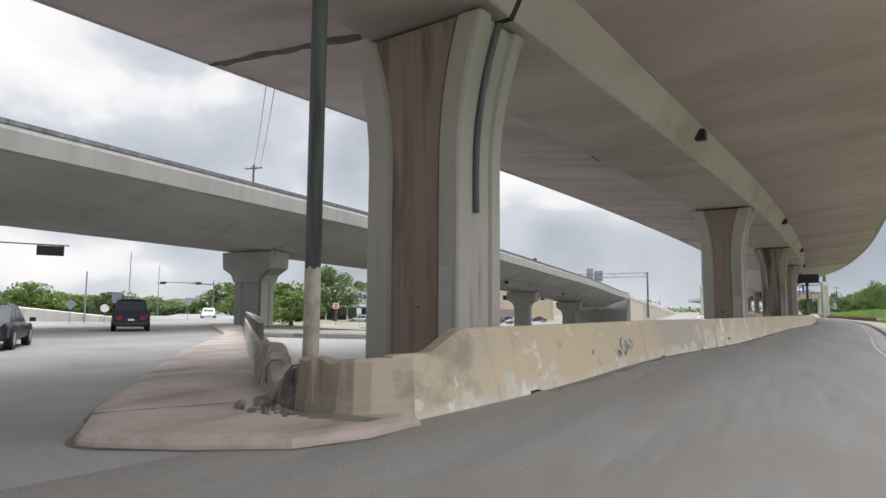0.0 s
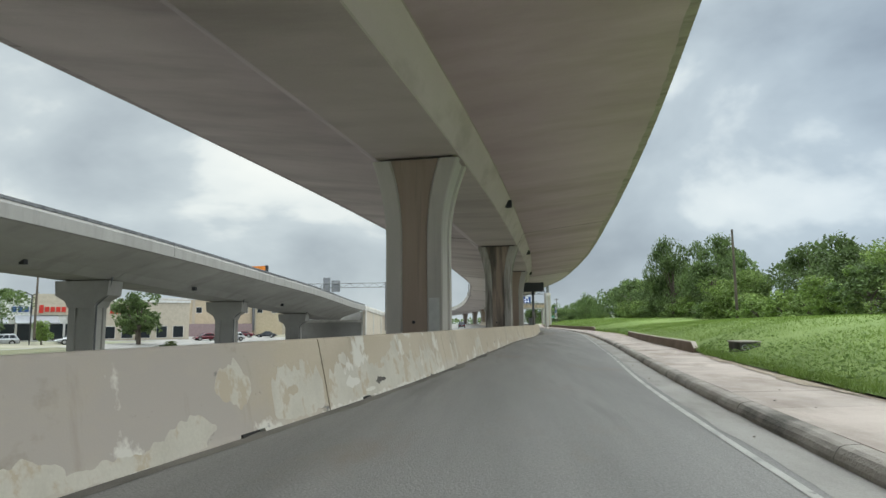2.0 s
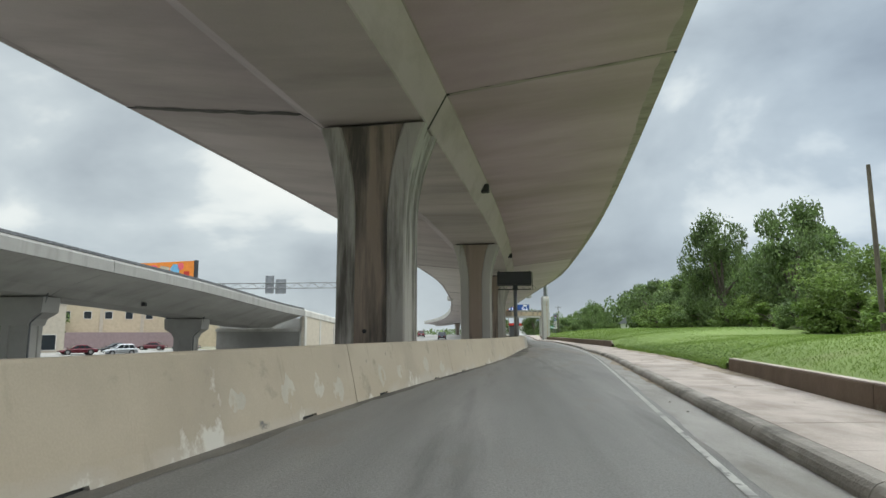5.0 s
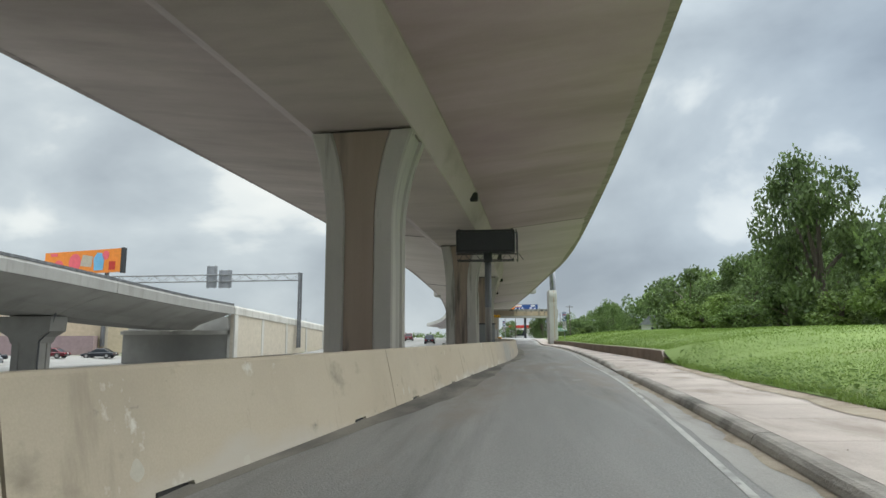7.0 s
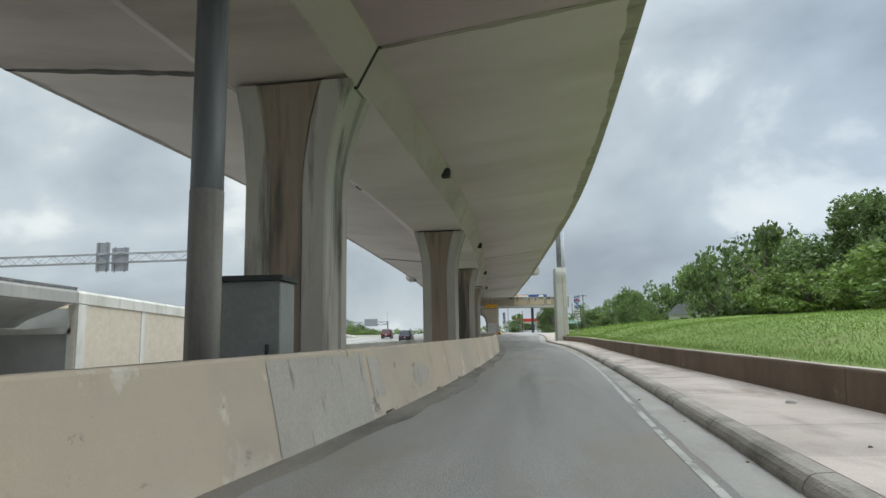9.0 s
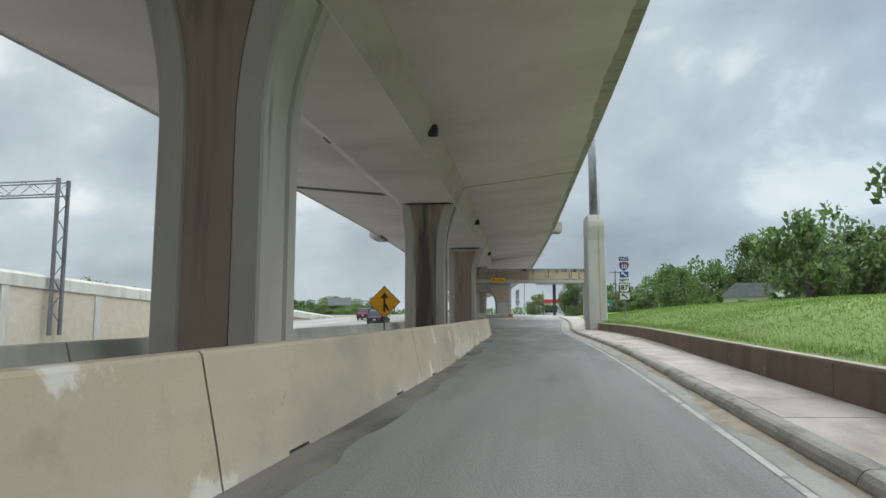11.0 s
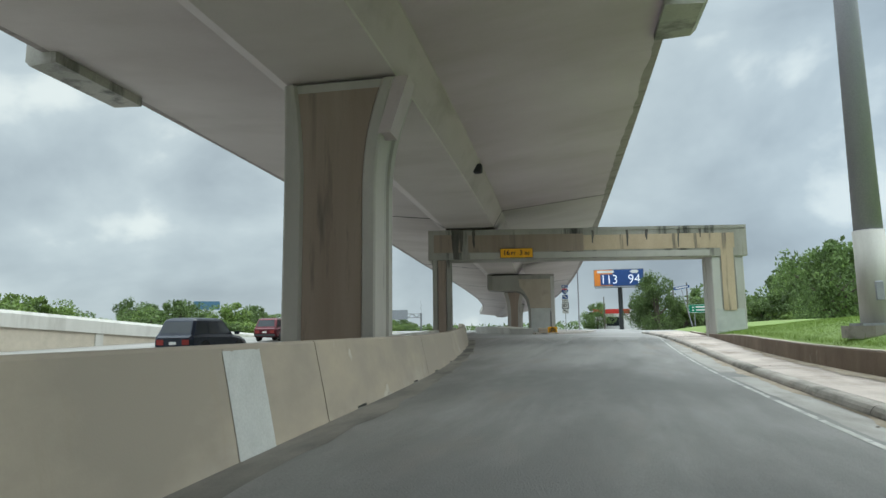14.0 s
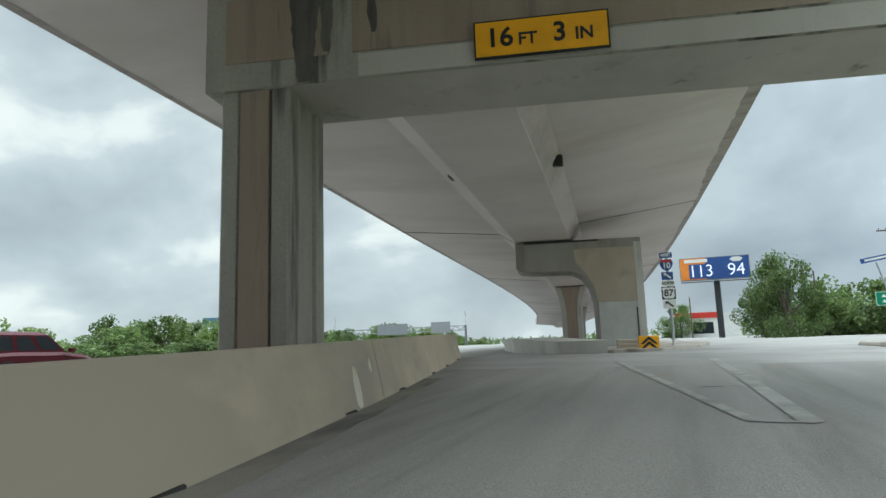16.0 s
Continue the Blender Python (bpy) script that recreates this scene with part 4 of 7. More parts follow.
def face_x(y, h, proud=0.0028):
    """The plan place of the barrier's road face at a height over the road."""
    off = 0.018 * h / 0.075 if h < 0.075 else 0.018 + 0.057 * (h - 0.075) / 0.285 if h < 0.36 else 0.075 + 0.147 * (h - 0.36) / 0.665
    off -= 0.006 * noise.noise((y * 0.8, 3.0, 0.0)) * (0.6 * smooth(0.075, 0.36, h) + 0.4 * smooth(0.36, 1.025, h))
    d = barrier_x(y + 0.5) - barrier_x(y - 0.5)
    n = math.hypot(1, d)
    return barrier_x(y) - (off - proud) / n, y + (off - proud) * d / n


def flake(y, low, high, half, mat, label, lean=0.0, ragged=1.0, square=False, proud=0.0028):
    """A ragged patch on the barrier from one height to another, with a torn outline."""
    rows = []
    n = max(30, int(half * 110))
    for k in range(n + 1):
        u = 2 * k / n - 1
        yy = y + half * u
        rim = 1.0 if square else math.sqrt(max(0.0, 1 - u * u)) * (0.75 + 0.5 * noise.noise((yy * 7.0, low * 4, 2.0)))
        tear = ragged * (0.55 * noise.noise((yy * 1.9, low * 9, y)) + 0.42 * noise.noise((yy * 5.5, high * 7, y)) + 0.30 * noise.noise((yy * 15, high, y)))
        tear2 = ragged * (0.5 * noise.noise((yy * 2.6, high * 5 + 4, y)) + 0.3 * noise.noise((yy * 11, low + 8, y)))
        m, h = (low + high) / 2, (high - low) / 2
        top = min(1.0, m + h * rim * (1 + tear) + lean * u * h)
        bottom = max(0.004, m - h * rim * (1 + tear2)) if low > 0.03 else 0.004 + (1 - rim) * 0.35 * h
        top = max(top, bottom + 0.01)
        rows.append([(*face_x(yy, bottom + (top - bottom) * q / 4, proud), road_z(yy) + bottom + (top - bottom) * q / 4) for q in range(5)])
    best = min(BARRIERS, key=lambda b: abs(b[0] - y))[1]
    return part("peeled_patch" if mat is M_bare else "paint_remnant" if mat is M_barrier else "scuff", loft(rows, closed=False), mat, best, label)


BARRIERS = []
for i in range(len(CUTS) - 1):
    y0, y1 = CUTS[i] + (0.015 if i else -0.016), CUTS[i + 1] - 0.015
    n1, n2 = y0 + (y1 - y0) * 0.19, y0 + (y1 - y0) * 0.75
    marks = sorted([y0, y1] + [y0 + (y1 - y0) * k / 24 for k in range(1, 24)] + [n + d for n in (n1, n2) for d in (-0.26, -0.25, 0.25, 0.26)])
    seg = thing("concrete_barrier", label="tan painted concrete traffic barrier with peeling patches", category="barrier", group="slip road barriers")
    full = [barrier_ring(barrier_x, y, 0.05 if abs(y - n1) < 0.255 or abs(y - n2) < 0.255 else 0.0) for y in marks]
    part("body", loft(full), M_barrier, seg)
    BARRIERS.append(((y0 + y1) / 2, seg))
    for yn in (n1, n2):
        xn, zn = barrier_x(yn), road_z(yn)
        part("scupper", box(xn - 0.55, xn - 0.03, yn - 0.24, yn + 0.24, zn - 0.01, zn + 0.046), M_dark, seg, "dark drain opening at the foot")
# broken end of the barrier at the corner: low, then a slope up to the full height
ends = []
for k in range(16):
    y = 4.4 + 1.53 * k / 15
    cut = 0.30 * (1 - smooth(5.02, 5.93, y)) + 0.015 * noise.noise((y * 4.0, 2.0, 1.0))
    ends.append(barrier_ring(barrier_x, y, 0.0, cut))
bb_end = thing("broken_barrier", label="broken low end of a tan concrete barrier", category="barrier")
part("body", loft(ends), M_barrier, bb_end)
BARRIERS.append((5.2, bb_end))
flake(5.62, 0.10, 0.24, 0.2, M_bare, "bare pale concrete where the paint has peeled")
flake(4.62, 0.05, 0.3, 0.12, M_bare, "bare pale concrete where the paint has peeled")
# crumbled corner wall: its top falls away to rubble and rises again to a stub
line = [(-5.80, 4.42, 0.75), (-6.15, 4.02, 0.74), (-6.5, 3.82, 0.73), (-6.9, 3.76, 0.71), (-7.3, 3.88, 0.64), (-7.7, 4.12, 0.42), (-8.1, 4.45, 0.30), (-8.5, 4.85, 0.34), (-8.95, 5.28, 0.56), (-9.3, 5.6, 0.72), (-9.8, 6.06, 0.76)]
rings = []
for k in range(41):
    u = k / 40 * (len(line) - 1)
    i0 = min(int(u), len(line) - 2)
    a, b, f = line[i0], line[i0 + 1], u - i0
    x, y, h = (a[c] + (b[c] - a[c]) * f for c in range(3))
    d = Vector((b[0] - a[0], b[1] - a[1], 0)).normalized()
    n = Vector((-d.y, d.x, 0)) * -1
    ragged = 1.0 if 8 < k < 34 else 0.15
    hh = h + ragged * 0.10 * noise.noise((x * 6, y * 6, 1.0))
    t0, t1 = 0.30 + 0.05 * ragged * noise.noise((x * 5, y * 5, 3.0)), 0.10 + 0.08 * ragged * noise.noise((x * 7, y * 5, 5.0))
    rings.append([(x, y, 0.0), (x + n.x * 0.02, y + n.y * 0.02, hh * 0.3), (x + n.x * t1, y + n.y * t1, hh * 0.96), (x + n.x * (t1 + 0.06), y + n.y * (t1 + 0.06), hh), (x + n.x * (t0 + 0.1), y + n.y * (t0 + 0.1), hh * 0.97), (x + n.x * (t0 + 0.16), y + n.y * (t0 + 0.16), 0.0)])
bw = thing("broken_corner_wall", label="crumbling concrete corner wall broken down to rubble", category="wall")
part("painted_stub", loft(rings[:7]), M_barrier, bw, "tan painted stub of the barrier")
part("chipped_stub", loft(rings[6:15]), M_rubbly, bw, "chipped brownish concrete with the paint gone")
part("crumbled_wall", loft(rings[14:]), M_broken, bw)
for k in range(60):
    a = rng.uniform(0, 6.28)
    r = rng.uniform(0.02, 0.07) * (1.5 if k % 9 == 0 else 1)
    u = rng.random()
    px, py = -6.7 - 1.5 * u + rng.gauss(0, 0.12), 3.7 + 0.75 * u ** 2 + rng.choice((-0.18, 0.3)) + rng.gauss(0, 0.14)
    pts = [(r * rng.uniform(0.6, 1) * math.cos(a + t), r * rng.uniform(0.6, 1) * math.sin(a + t)) for t in (0, 1.3, 2.4, 3.6, 5.0)]
    lump = part("concrete_rubble", loft([[(u_, v_, -0.02) for u_, v_ in pts], [(u_ * 0.95, v_ * 0.85, r * 0.5) for u_, v_ in pts], [(u_ * 0.4, v_ * 0.5, r * 0.9) for u_, v_ in pts]]), M_dirt if k % 3 else M_kerb)
    lump.location = (px, py, 0.12)
    tagged(lump, "lump of broken grey concrete beside the wall", "rubble", "broken concrete lumps")
rows = []
for k in range(40):
    u = k / 39
    x, y = -5.9 - 2.4 * u, 3.62 + 0.85 * u ** 2
    w = (0.10 + 0.30 * abs(noise.noise((k * 0.35, 7.0, 1.0)))) * min(1.0, 6 * u, 6 - 6 * u)
    rows.append([(x, y + 0.25, 0.1262), (x - 0.3 * w, y - w, 0.1262)])
tagged(part("wall_foot_dirt", loft(rows, closed=False), M_dirt), "dark dirt gathered below the broken corner wall", "dirt", kind="structure")
for k, (x, y) in enumerate(((-7.05, 3.95), (-7.5, 4.1), (-8.2, 4.55))):
    bar = thing("bent_rebar", x, y, 0.3, 40 * k, "rusty bent steel bar standing out of broken concrete", "rebar", "bent steel bars")
    part("bar", tube([(0, 0, 0), (0.02, 0.03, 0.2), (0.10, 0.02, 0.30), (0.2, -0.05, 0.31)], 0.012, 5), M_bark, bar)

# bare patches where the tan paint has peeled, one barrier after another: y, low, high, half length
def peeled(*spots):
    for y, low, high, half in spots:
        flake(y, low, high, half, M_bare, "bare pale concrete where the paint has peeled")


peeled((11.3, 0.0, 0.2, 0.9), (13.3, 0.0, 0.22, 1.1), (15.0, 0.0, 0.2, 0.45), (16.4, 0.0, 0.34, 0.5), (18.2, 0.0, 0.36, 0.9), (19.9, 0.0, 0.2, 0.9), (8.5, 0.18, 0.56, 0.25), (8.35, 0.0, 0.26, 0.55), (6.85, 0.0, 0.5, 0.22), (7.4, 0.9, 0.99, 0.09), (7.75, 0.6, 0.72, 0.25), (21.4, 0.30, 0.85, 0.35), (22.9, 0.0, 0.88, 0.72), (20.6, 0.05, 0.35, 0.4), (17.2, 0.05, 0.3, 0.5))
peeled((24.5, 0.0, 0.66, 0.72), (25.6, 0.0, 0.72, 0.65), (26.9, 0.0, 0.80, 0.75), (28.3, 0.0, 0.72, 0.9), (29.9, 0.0, 0.8, 0.85), (31.2, 0.05, 0.6, 0.35), (24.5, 0.6, 0.84, 0.16), (27.3, 0.6, 0.95, 0.3))
peeled((33.22, 0.05, 0.86, 0.16), (34.0, 0.0, 0.92, 0.14), (34.74, 0.08, 0.84, 0.08), (35.47, 0.05, 0.32, 0.12), (36.67, 0.1, 0.36, 0.11), (37.4, 0.08, 0.32, 0.12), (38.0, 0.1, 0.3, 0.09), (39.5, 0.0, 0.74, 0.9), (40.05, 0.3, 0.93, 0.34))
peeled((42.58, 0.5, 0.75, 0.08), (48.15, 0.38, 0.58, 0.25), (48.5, 0.1, 0.3, 0.22), (45.0, 0.12, 0.4, 0.5))
peeled((53.3, 0.3, 0.6, 0.2), (54.7, 0.15, 0.7, 0.22), (55.8, 0.2, 0.6, 0.2), (56.6, 0.1, 0.5, 0.25))
peeled((59.1, 0.15, 0.65, 0.22), (60.4, 0.2, 0.6, 0.2), (62.8, 0.2, 0.7, 0.25), (64.5, 0.1, 0.5, 0.3))
peeled((82.95, 0.12, 0.32, 0.05), (83.4, 0.16, 0.3, 0.07), (76.85, 0.03, 0.12, 0.06), (75.3, 0.15, 0.33, 0.08))
peeled((142.48, 0.55, 0.92, 0.14), (143.9, 0.0, 0.92, 0.5), (143.1, 0.1, 0.44, 0.35), (144.65, 0.05, 0.86, 0.22))
peeled((145.6, 0.0, 0.5, 0.55), (146.7, 0.0, 0.46, 0.5), (147.7, 0.0, 0.4, 0.55), (148.5, 0.0, 0.52, 0.25), (150.52, 0.1, 0.9, 0.22), (150.1, 0.05, 0.45, 0.35), (151.36, 0.52, 0.72, 0.12), (152.9, 0.16, 0.36, 0.16), (149.5, 0.0, 0.3, 0.4))
peeled((154.33, 0.28, 0.6, 0.24), (156.25, 0.4, 0.6, 0.12), (155.0, 0.05, 0.25, 0.3), (157.7, 0.25, 0.45, 0.15))
peeled((207.95, 0.02, 0.72, 0.16), (208.9, 0.5, 0.72, 0.08))
for y, low, high, half in ((24.75, 0.22, 0.42, 0.3), (26.25, 0.42, 0.58, 0.2), (28.06, 0.36, 0.47, 0.14), (29.3, 0.3, 0.5, 0.16), (25.5, 0.08, 0.2, 0.25), (39.2, 0.2, 0.34, 0.2), (22.7, 0.3, 0.5, 0.15), (144.0, 0.4, 0.6, 0.16)):
    flake(y, low, high, half, M_barrier, "tan paint left on the bare concrete", 0.0, 1.3, False, 0.0052)
for y, low, high, half, mat, label in ((13.75, 0.28, 0.70, 0.62, M_graffiti, "dark scribbled scuff on the paint"), (12.98, 0.25, 0.42, 0.2, M_graffiti, "dark scribbled scuff on the paint"), (10.93, 0.36, 0.55, 0.09, M_graffiti, "dark scrape on the paint"), (26.1, 0.18, 0.30, 0.28, M_streak, "black scribble over the bare patch"), (39.5, 0.52, 0.66, 0.12, M_overpaint, "grey scuff on the bare patch"), (45.3, 0.33, 0.40, 0.35, M_streak, "dark scrape on the paint"), (105.4, 0.0, 1.0, 1.5, M_smear, "grey overpaint with dark scribbles"), (107.4, 0.3, 0.92, 0.3, M_smear, "grey overpaint with dark scribbles"), (110.5, 0.2, 0.7, 0.8, M_smear, "grey overpaint with dark scribbles"), (175.3, 0.0, 1.0, 0.4, M_overpaint, "pale grey overpaint stripe")):
    flake(y, low, high, half, mat, label, 0.0, 1.6 if mat not in (M_overpaint, M_smear) else 0.2, mat in (M_overpaint, M_smear) and high > 0.9, 0.007)

# low barrier on the far side of the piers
for i, y0 in enumerate(range(118, 214, 8)):
    rings = [barrier_ring(lambda y: deck_x(y) - 1.75, y, 0.0, 0.17) for y in (y0 + 0.02, y0 + 4, y0 + 7.98)]
    tagged(part("concrete_barrier", loft(rings), M_pale), "weathered grey concrete barrier beside the highway", "barrier", "highway barriers")

# dirt along the foot of the barrier, and worn patches in the road
rows = []
for y in np.arange(8, 214, 0.6):
    w = 0.16 + 0.28 * abs(noise.noise((y * 0.35, 2.0, 8.0))) + 0.10 * noise.noise((y * 1.7, 4.0, 8.0)) + 0.25 * smooth(95, 110, y) + 0.55 * smooth(76, 86, y) * (1 - smooth(92, 102, y))
    rows.append([(barrier_x(y) - 0.1, y, road_z(y) + 0.011), (barrier_x(y) + w, y, road_z(y) + 0.009)])
tagged(part("roadside_dirt", loft(rows, closed=False), M_dirt), "dark dirt washed along the foot of the barrier", "dirt", kind="structure")
for px, py, a, b in ((barrier_x(153) + 0.62, 153.0, 0.30, 4.0), (barrier_x(145) + 0.5, 145.0, 0.22, 3.4), (barrier_x(113) + 0.5, 113.0, 0.25, 3.0)):
    ring = [(px + a * math.cos(t) * (0.75 + 0.5 * noise.noise((math.cos(t) * 2 + px, math.sin(t) * 2, py))), py + b * math.sin(t) * (0.8 + 0.4 * noise.noise((math.cos(t) * 2, math.sin(t) * 2 + py, px)))) for t in (k * math.pi / 14 for k in range(28))]
    tagged(part("road_stain", ([(x, y, road_z(y) + 0.012) for x, y in ring], [tuple(range(28))]), M_oil), "dark worn stain on the asphalt", "stain", kind="structure")

# ---- kerb, pavement and low wall ----
def kerb_top(y):
    """The kerb dips at an old driveway."""
    return 0.165 - 0.125 * smooth(93.3, 93.9, y) * (1 - smooth(95.8, 97.5, y))


kerb = thing("kerb", label="old chipped concrete kerb", category="kerb", kind="structure")
for y0 in np.arange(-10, 225, 3.05):
    y1 = min(y0 + 3.03, 227.5)
    rings = []
    for q in range(8):
        y = y0 + (y1 - y0) * q / 7
        k, z, top = kerb_x(y), road_z(y), kerb_top(y)
        w = 0.022 * noise.noise((y * 1.1, 7.0, 2.0))
        chip = 0.05 * max(0.0, noise.noise((y * 2.6, 1.0, 4.0)) - 0.1) + 0.03 * max(0.0, noise.noise((y * 7.0, 5.0, 4.0)) - 0.1)
        rings.append([(k + w - 0.015, y, z - 0.1), (k + w - 0.01, y, z + 0.05), (k + 0.012 + w + chip * 0.5, y, z + top - 0.065), (k + 0.05 + w + chip, y, z + top - 0.02 - chip * 0.5), (k + 0.10 + w + chip, y, z + top - 0.002 - chip * 0.2), (k + 0.24, y, z + top + 0.004), (k + 0.24, y, z - 0.1)])
    part("kerb_stone", loft(rings), M_kerb, kerb)

pave = thing("pavement", label="pinkish concrete pavement slabs, dusty and cracked", category="pavement", kind="structure")
for y0 in np.arange(-10, 226, 1.83):
    y1 = y0 + 1.822
    t = rng.uniform(-0.004, 0.004)
    rings = [[(kerb_x(y) + 0.255, y, road_z(y) + kerb_top(y) + t), (back_x(y) + 0.15, y, road_z(y) + 0.2 + t * 0.5), (back_x(y) + 0.15, y, road_z(y)), (kerb_x(y) + 0.255, y, road_z(y))] for y in (y0, y1)]
    part("slab", loft(rings), M_walk, pave)

for y0, y1 in ((37.0, 64.5), (97.8, 221.0)):
    for a in np.arange(y0, y1 - 0.5, 9.15):
        b = min(a + 9.13, y1)
        rings = []
        for q in (0.0, 0.05, 0.25, 0.5, 0.75, 1.0):
            y, k = a + (b - a) * q, q * 4
            x, z, h = back_x(y), road_z(y), wall_top(y) + 0.012 * noise.noise((a + q * 5, 3.0, 1.0))
            if a == y0 and k == 0:
                h *= 0.62
            rings.append([(x, y, z), (x + 0.03, y, z + h - 0.02), (x + 0.05, y, z + h), (x + 0.2, y, z + h), (x + 0.22, y, z)])
        w = part("wall_low", loft(rings), M_brown)
        tagged(w, "low brown stained retaining wall beside the pavement", "wall", kind="structure")
        cap = part("coping", loft([[(r[2][0] - 0.008, r[0][1], r[2][2]), (r[3][0] + 0.004, r[0][1], r[3][2]), (r[3][0] + 0.004, r[0][1], r[3][2] + 0.022), (r[2][0] - 0.008, r[0][1], r[2][2] + 0.022)] for r in rings]), M_walk, w)

# corner island with its pavement at the start
isl = [(-7.98, 1.78), (-7.75, 1.80), (-6.9, 2.15), (-6.1, 2.65), (-5.75, 3.4), (-5.65, 4.3), (-6.3, 4.7), (-9.4, 5.75), (-22.6, 18.9), (-40, 36), (-43, 35.4), (-25.8, 20.6), (-17.3, 10.85), (-13.4, 6.85), (-9.5, 2.97), (-8.15, 1.86)]
rows = []
front = isl[-2:] + isl[:6]
for (ax, ay), (bx, by) in zip(front, front[1:]):
    d = Vector((bx - ax, by - ay, 0)).normalized()
    for k in range(8):
        x, y = ax + (bx - ax) * k / 8, ay + (by - ay) * k / 8
        w = 0.01 + 0.13 * max(0.0, noise.noise((x * 1.3, y * 1.3, 5.0)))
        rows.append([(x - d.y * 0.05, y + d.x * 0.05, 0.012), (x + d.y * w, y - d.x * w, 0.008)])
tagged(part("gutter_dirt", loft(rows, closed=False), M_dirt), "dark dirt along the foot of the pavement corner", "dirt", kind="structure")
crack = []
for k in range(15):
    u = k / 14
    x, y = -8.1 - 0.85 * u + 0.06 * noise.noise((u * 7, 1.0, 2.0)), 4.0 - 1.6 * u + 0.08 * noise.noise((u * 7, 5.0, 2.0))
    w = 0.028 + 0.018 * noise.noise((u * 9, 8.0, 1.0))
    crack.append([(x - w, y - w * 0.6, 0.129), (x + w, y + w * 0.6, 0.129)])
tagged(part("pavement_crack", loft(crack, closed=False), M_dark), "dark open crack across the pavement corner", "crack", kind="structure")


def inset(outline, d):
    """The outline drawn in by d, each corner along the mean of its two edges' normals."""
    out = []
    for k, (x, y) in enumerate(outline):
        (ax, ay), (bx, by) = outline[k - 1], outline[(k + 1) % len(outline)]
        e1, e2 = Vector((x - ax, y - ay)).normalized(), Vector((bx - x, by - y)).normalized()
        n = Vector((-e1.y - e2.y, e1.x + e2.x)).normalized()
        out.append((x + n.x * d, y + n.y * d))
    return out


island = part("corner_pavement", loft([[(x, y, 0.0) for x, y in isl], [(x, y, 0.045) for x, y in inset(isl, 0.01)], [(x, y, 0.095) for x, y in inset(isl, 0.05)], [(x, y, 0.125) for x, y in inset(isl, 0.16)]]), M_walk)
tagged(island, "worn concrete pavement corner with low kerb", "pavement", kind="structure")

# parapet and railing along the bridge edge of the corner pavement
rail = thing("corner_railing", -9.95, 6.3, 0.1, 45, "weathered concrete parapet with a metal railing on top", "railing")
part("parapet", loft([[(-0.12, y, 0), (0.12, y, 0), (0.1, y, 0.58), (0.13, y, 0.6), (0.13, y, 0.66), (-0.13, y, 0.66), (-0.13, y, 0.6), (-0.1, y, 0.58)] for y in (0.0, 9.0, 18.2, 28.0)]), M_edge, rail)
for k in range(21):
    part("post", box(-0.035, 0.035, 0.1 + k * 1.35, 0.19 + k * 1.35, 0.66, 1.02), M_sleeve, rail)
part("top_rail", box(-0.055, 0.055, 0.05, 27.6, 0.96, 1.04, 0.01), M_pale, rail, "pale top rail")
# flat pale sheet in place of the channel's far wall; added kerb, then grass
tagged(part("apron_paving", ([(-10.3, 6.9, 0.012), (-6.9, 6.4, 0.012), (-7.5, 24.5, 0.012), (-16, 21.6, 0.012), (-23.6, 19.9, 0.012)], [(0, 1, 2, 3, 4)]), M_channel_wall), "flat pale sheet standing for the sunken channel wall", "pavement", kind="structure")
tagged(part("apron_kerb", loft([[(x, y, 0.0), (x, y, 0.2), (x + 0.02, y + 0.25, 0.2), (x + 0.02, y + 0.25, 0.0)] for x, y in ((-23.7, 19.95), (-16, 21.65), (-7.5, 24.55))]), M_kerb), "added low kerb standing for the top edge of the channel wall", "kerb", kind="structure")
tagged(part("verge_strip", ([(-23.7, 20.2, 0.14), (-16, 21.9, 0.14), (-7.9, 24.8, 0.14), (-8.1, 27.5, 0.14), (-16, 24.5, 0.14), (-25.6, 22.2, 0.14)], [(0, 1, 2, 3, 4, 5)]), M_verge), "strip of rough grass behind the kerb", "grass", kind="structure")

# drain pipe that comes down beside the first pier
pipe = thing("drain_downpipe", -8.95, 6.4, 0, 0, "tall dark drain downpipe, pale at the foot", "pipe")
part("pipe", tube([(0, 0, 0), (0, 0, 7.2), (-0.02, 0.02, 8.0), (-0.25, 0.1, 8.35)], 0.137, 14), M_pole, pipe, flat=False)
part("painted_foot", loft([[(0.14 * math.cos(a), 0.14 * math.sin(a), z + 0.14 * noise.noise((a * 2, z, 3.0))) for a in (-2.2 + 2.9 * k / 15 for k in range(16))] for z in (0.45, 0.8, 1.2, 1.6, 2.0)], closed=False), M_bare, pipe, "pale flaking paint on the lower length", flat=False)

# ---- message sign and cabinet ----
vms = thing("message_sign", 3.58, 103.9, 0, 2, "dark electronic message sign on a tall steel post", "sign")
part("post", tube([(0, 0.0, 0), (0, 0.0, 5.9)], 0.175, 16), M_pole, vms, flat=False)
sb = part("sign_box", box(-1.66, 1.44, -0.75, -0.15, 5.72, 6.92, 0.05), M_black, vms)
part("bezel", join(box(-1.62, 1.40, -0.78, -0.75, 6.80, 6.88), box(-1.62, 1.40, -0.78, -0.75, 5.76, 5.84), box(-1.62, -1.54, -0.78, -0.75, 5.84, 6.80), box(1.32, 1.40, -0.78, -0.75, 5.84, 6.80)), M_signblack, sb)
part("side_panel", box(1.44, 1.47, -0.65, -0.25, 5.9, 6.75), M_steel, sb)
for x in (-1.5, 1.3):
    part("lug", box(x - 0.04, x + 0.04, -0.5, -0.4, 6.92, 7.02), M_black, sb)
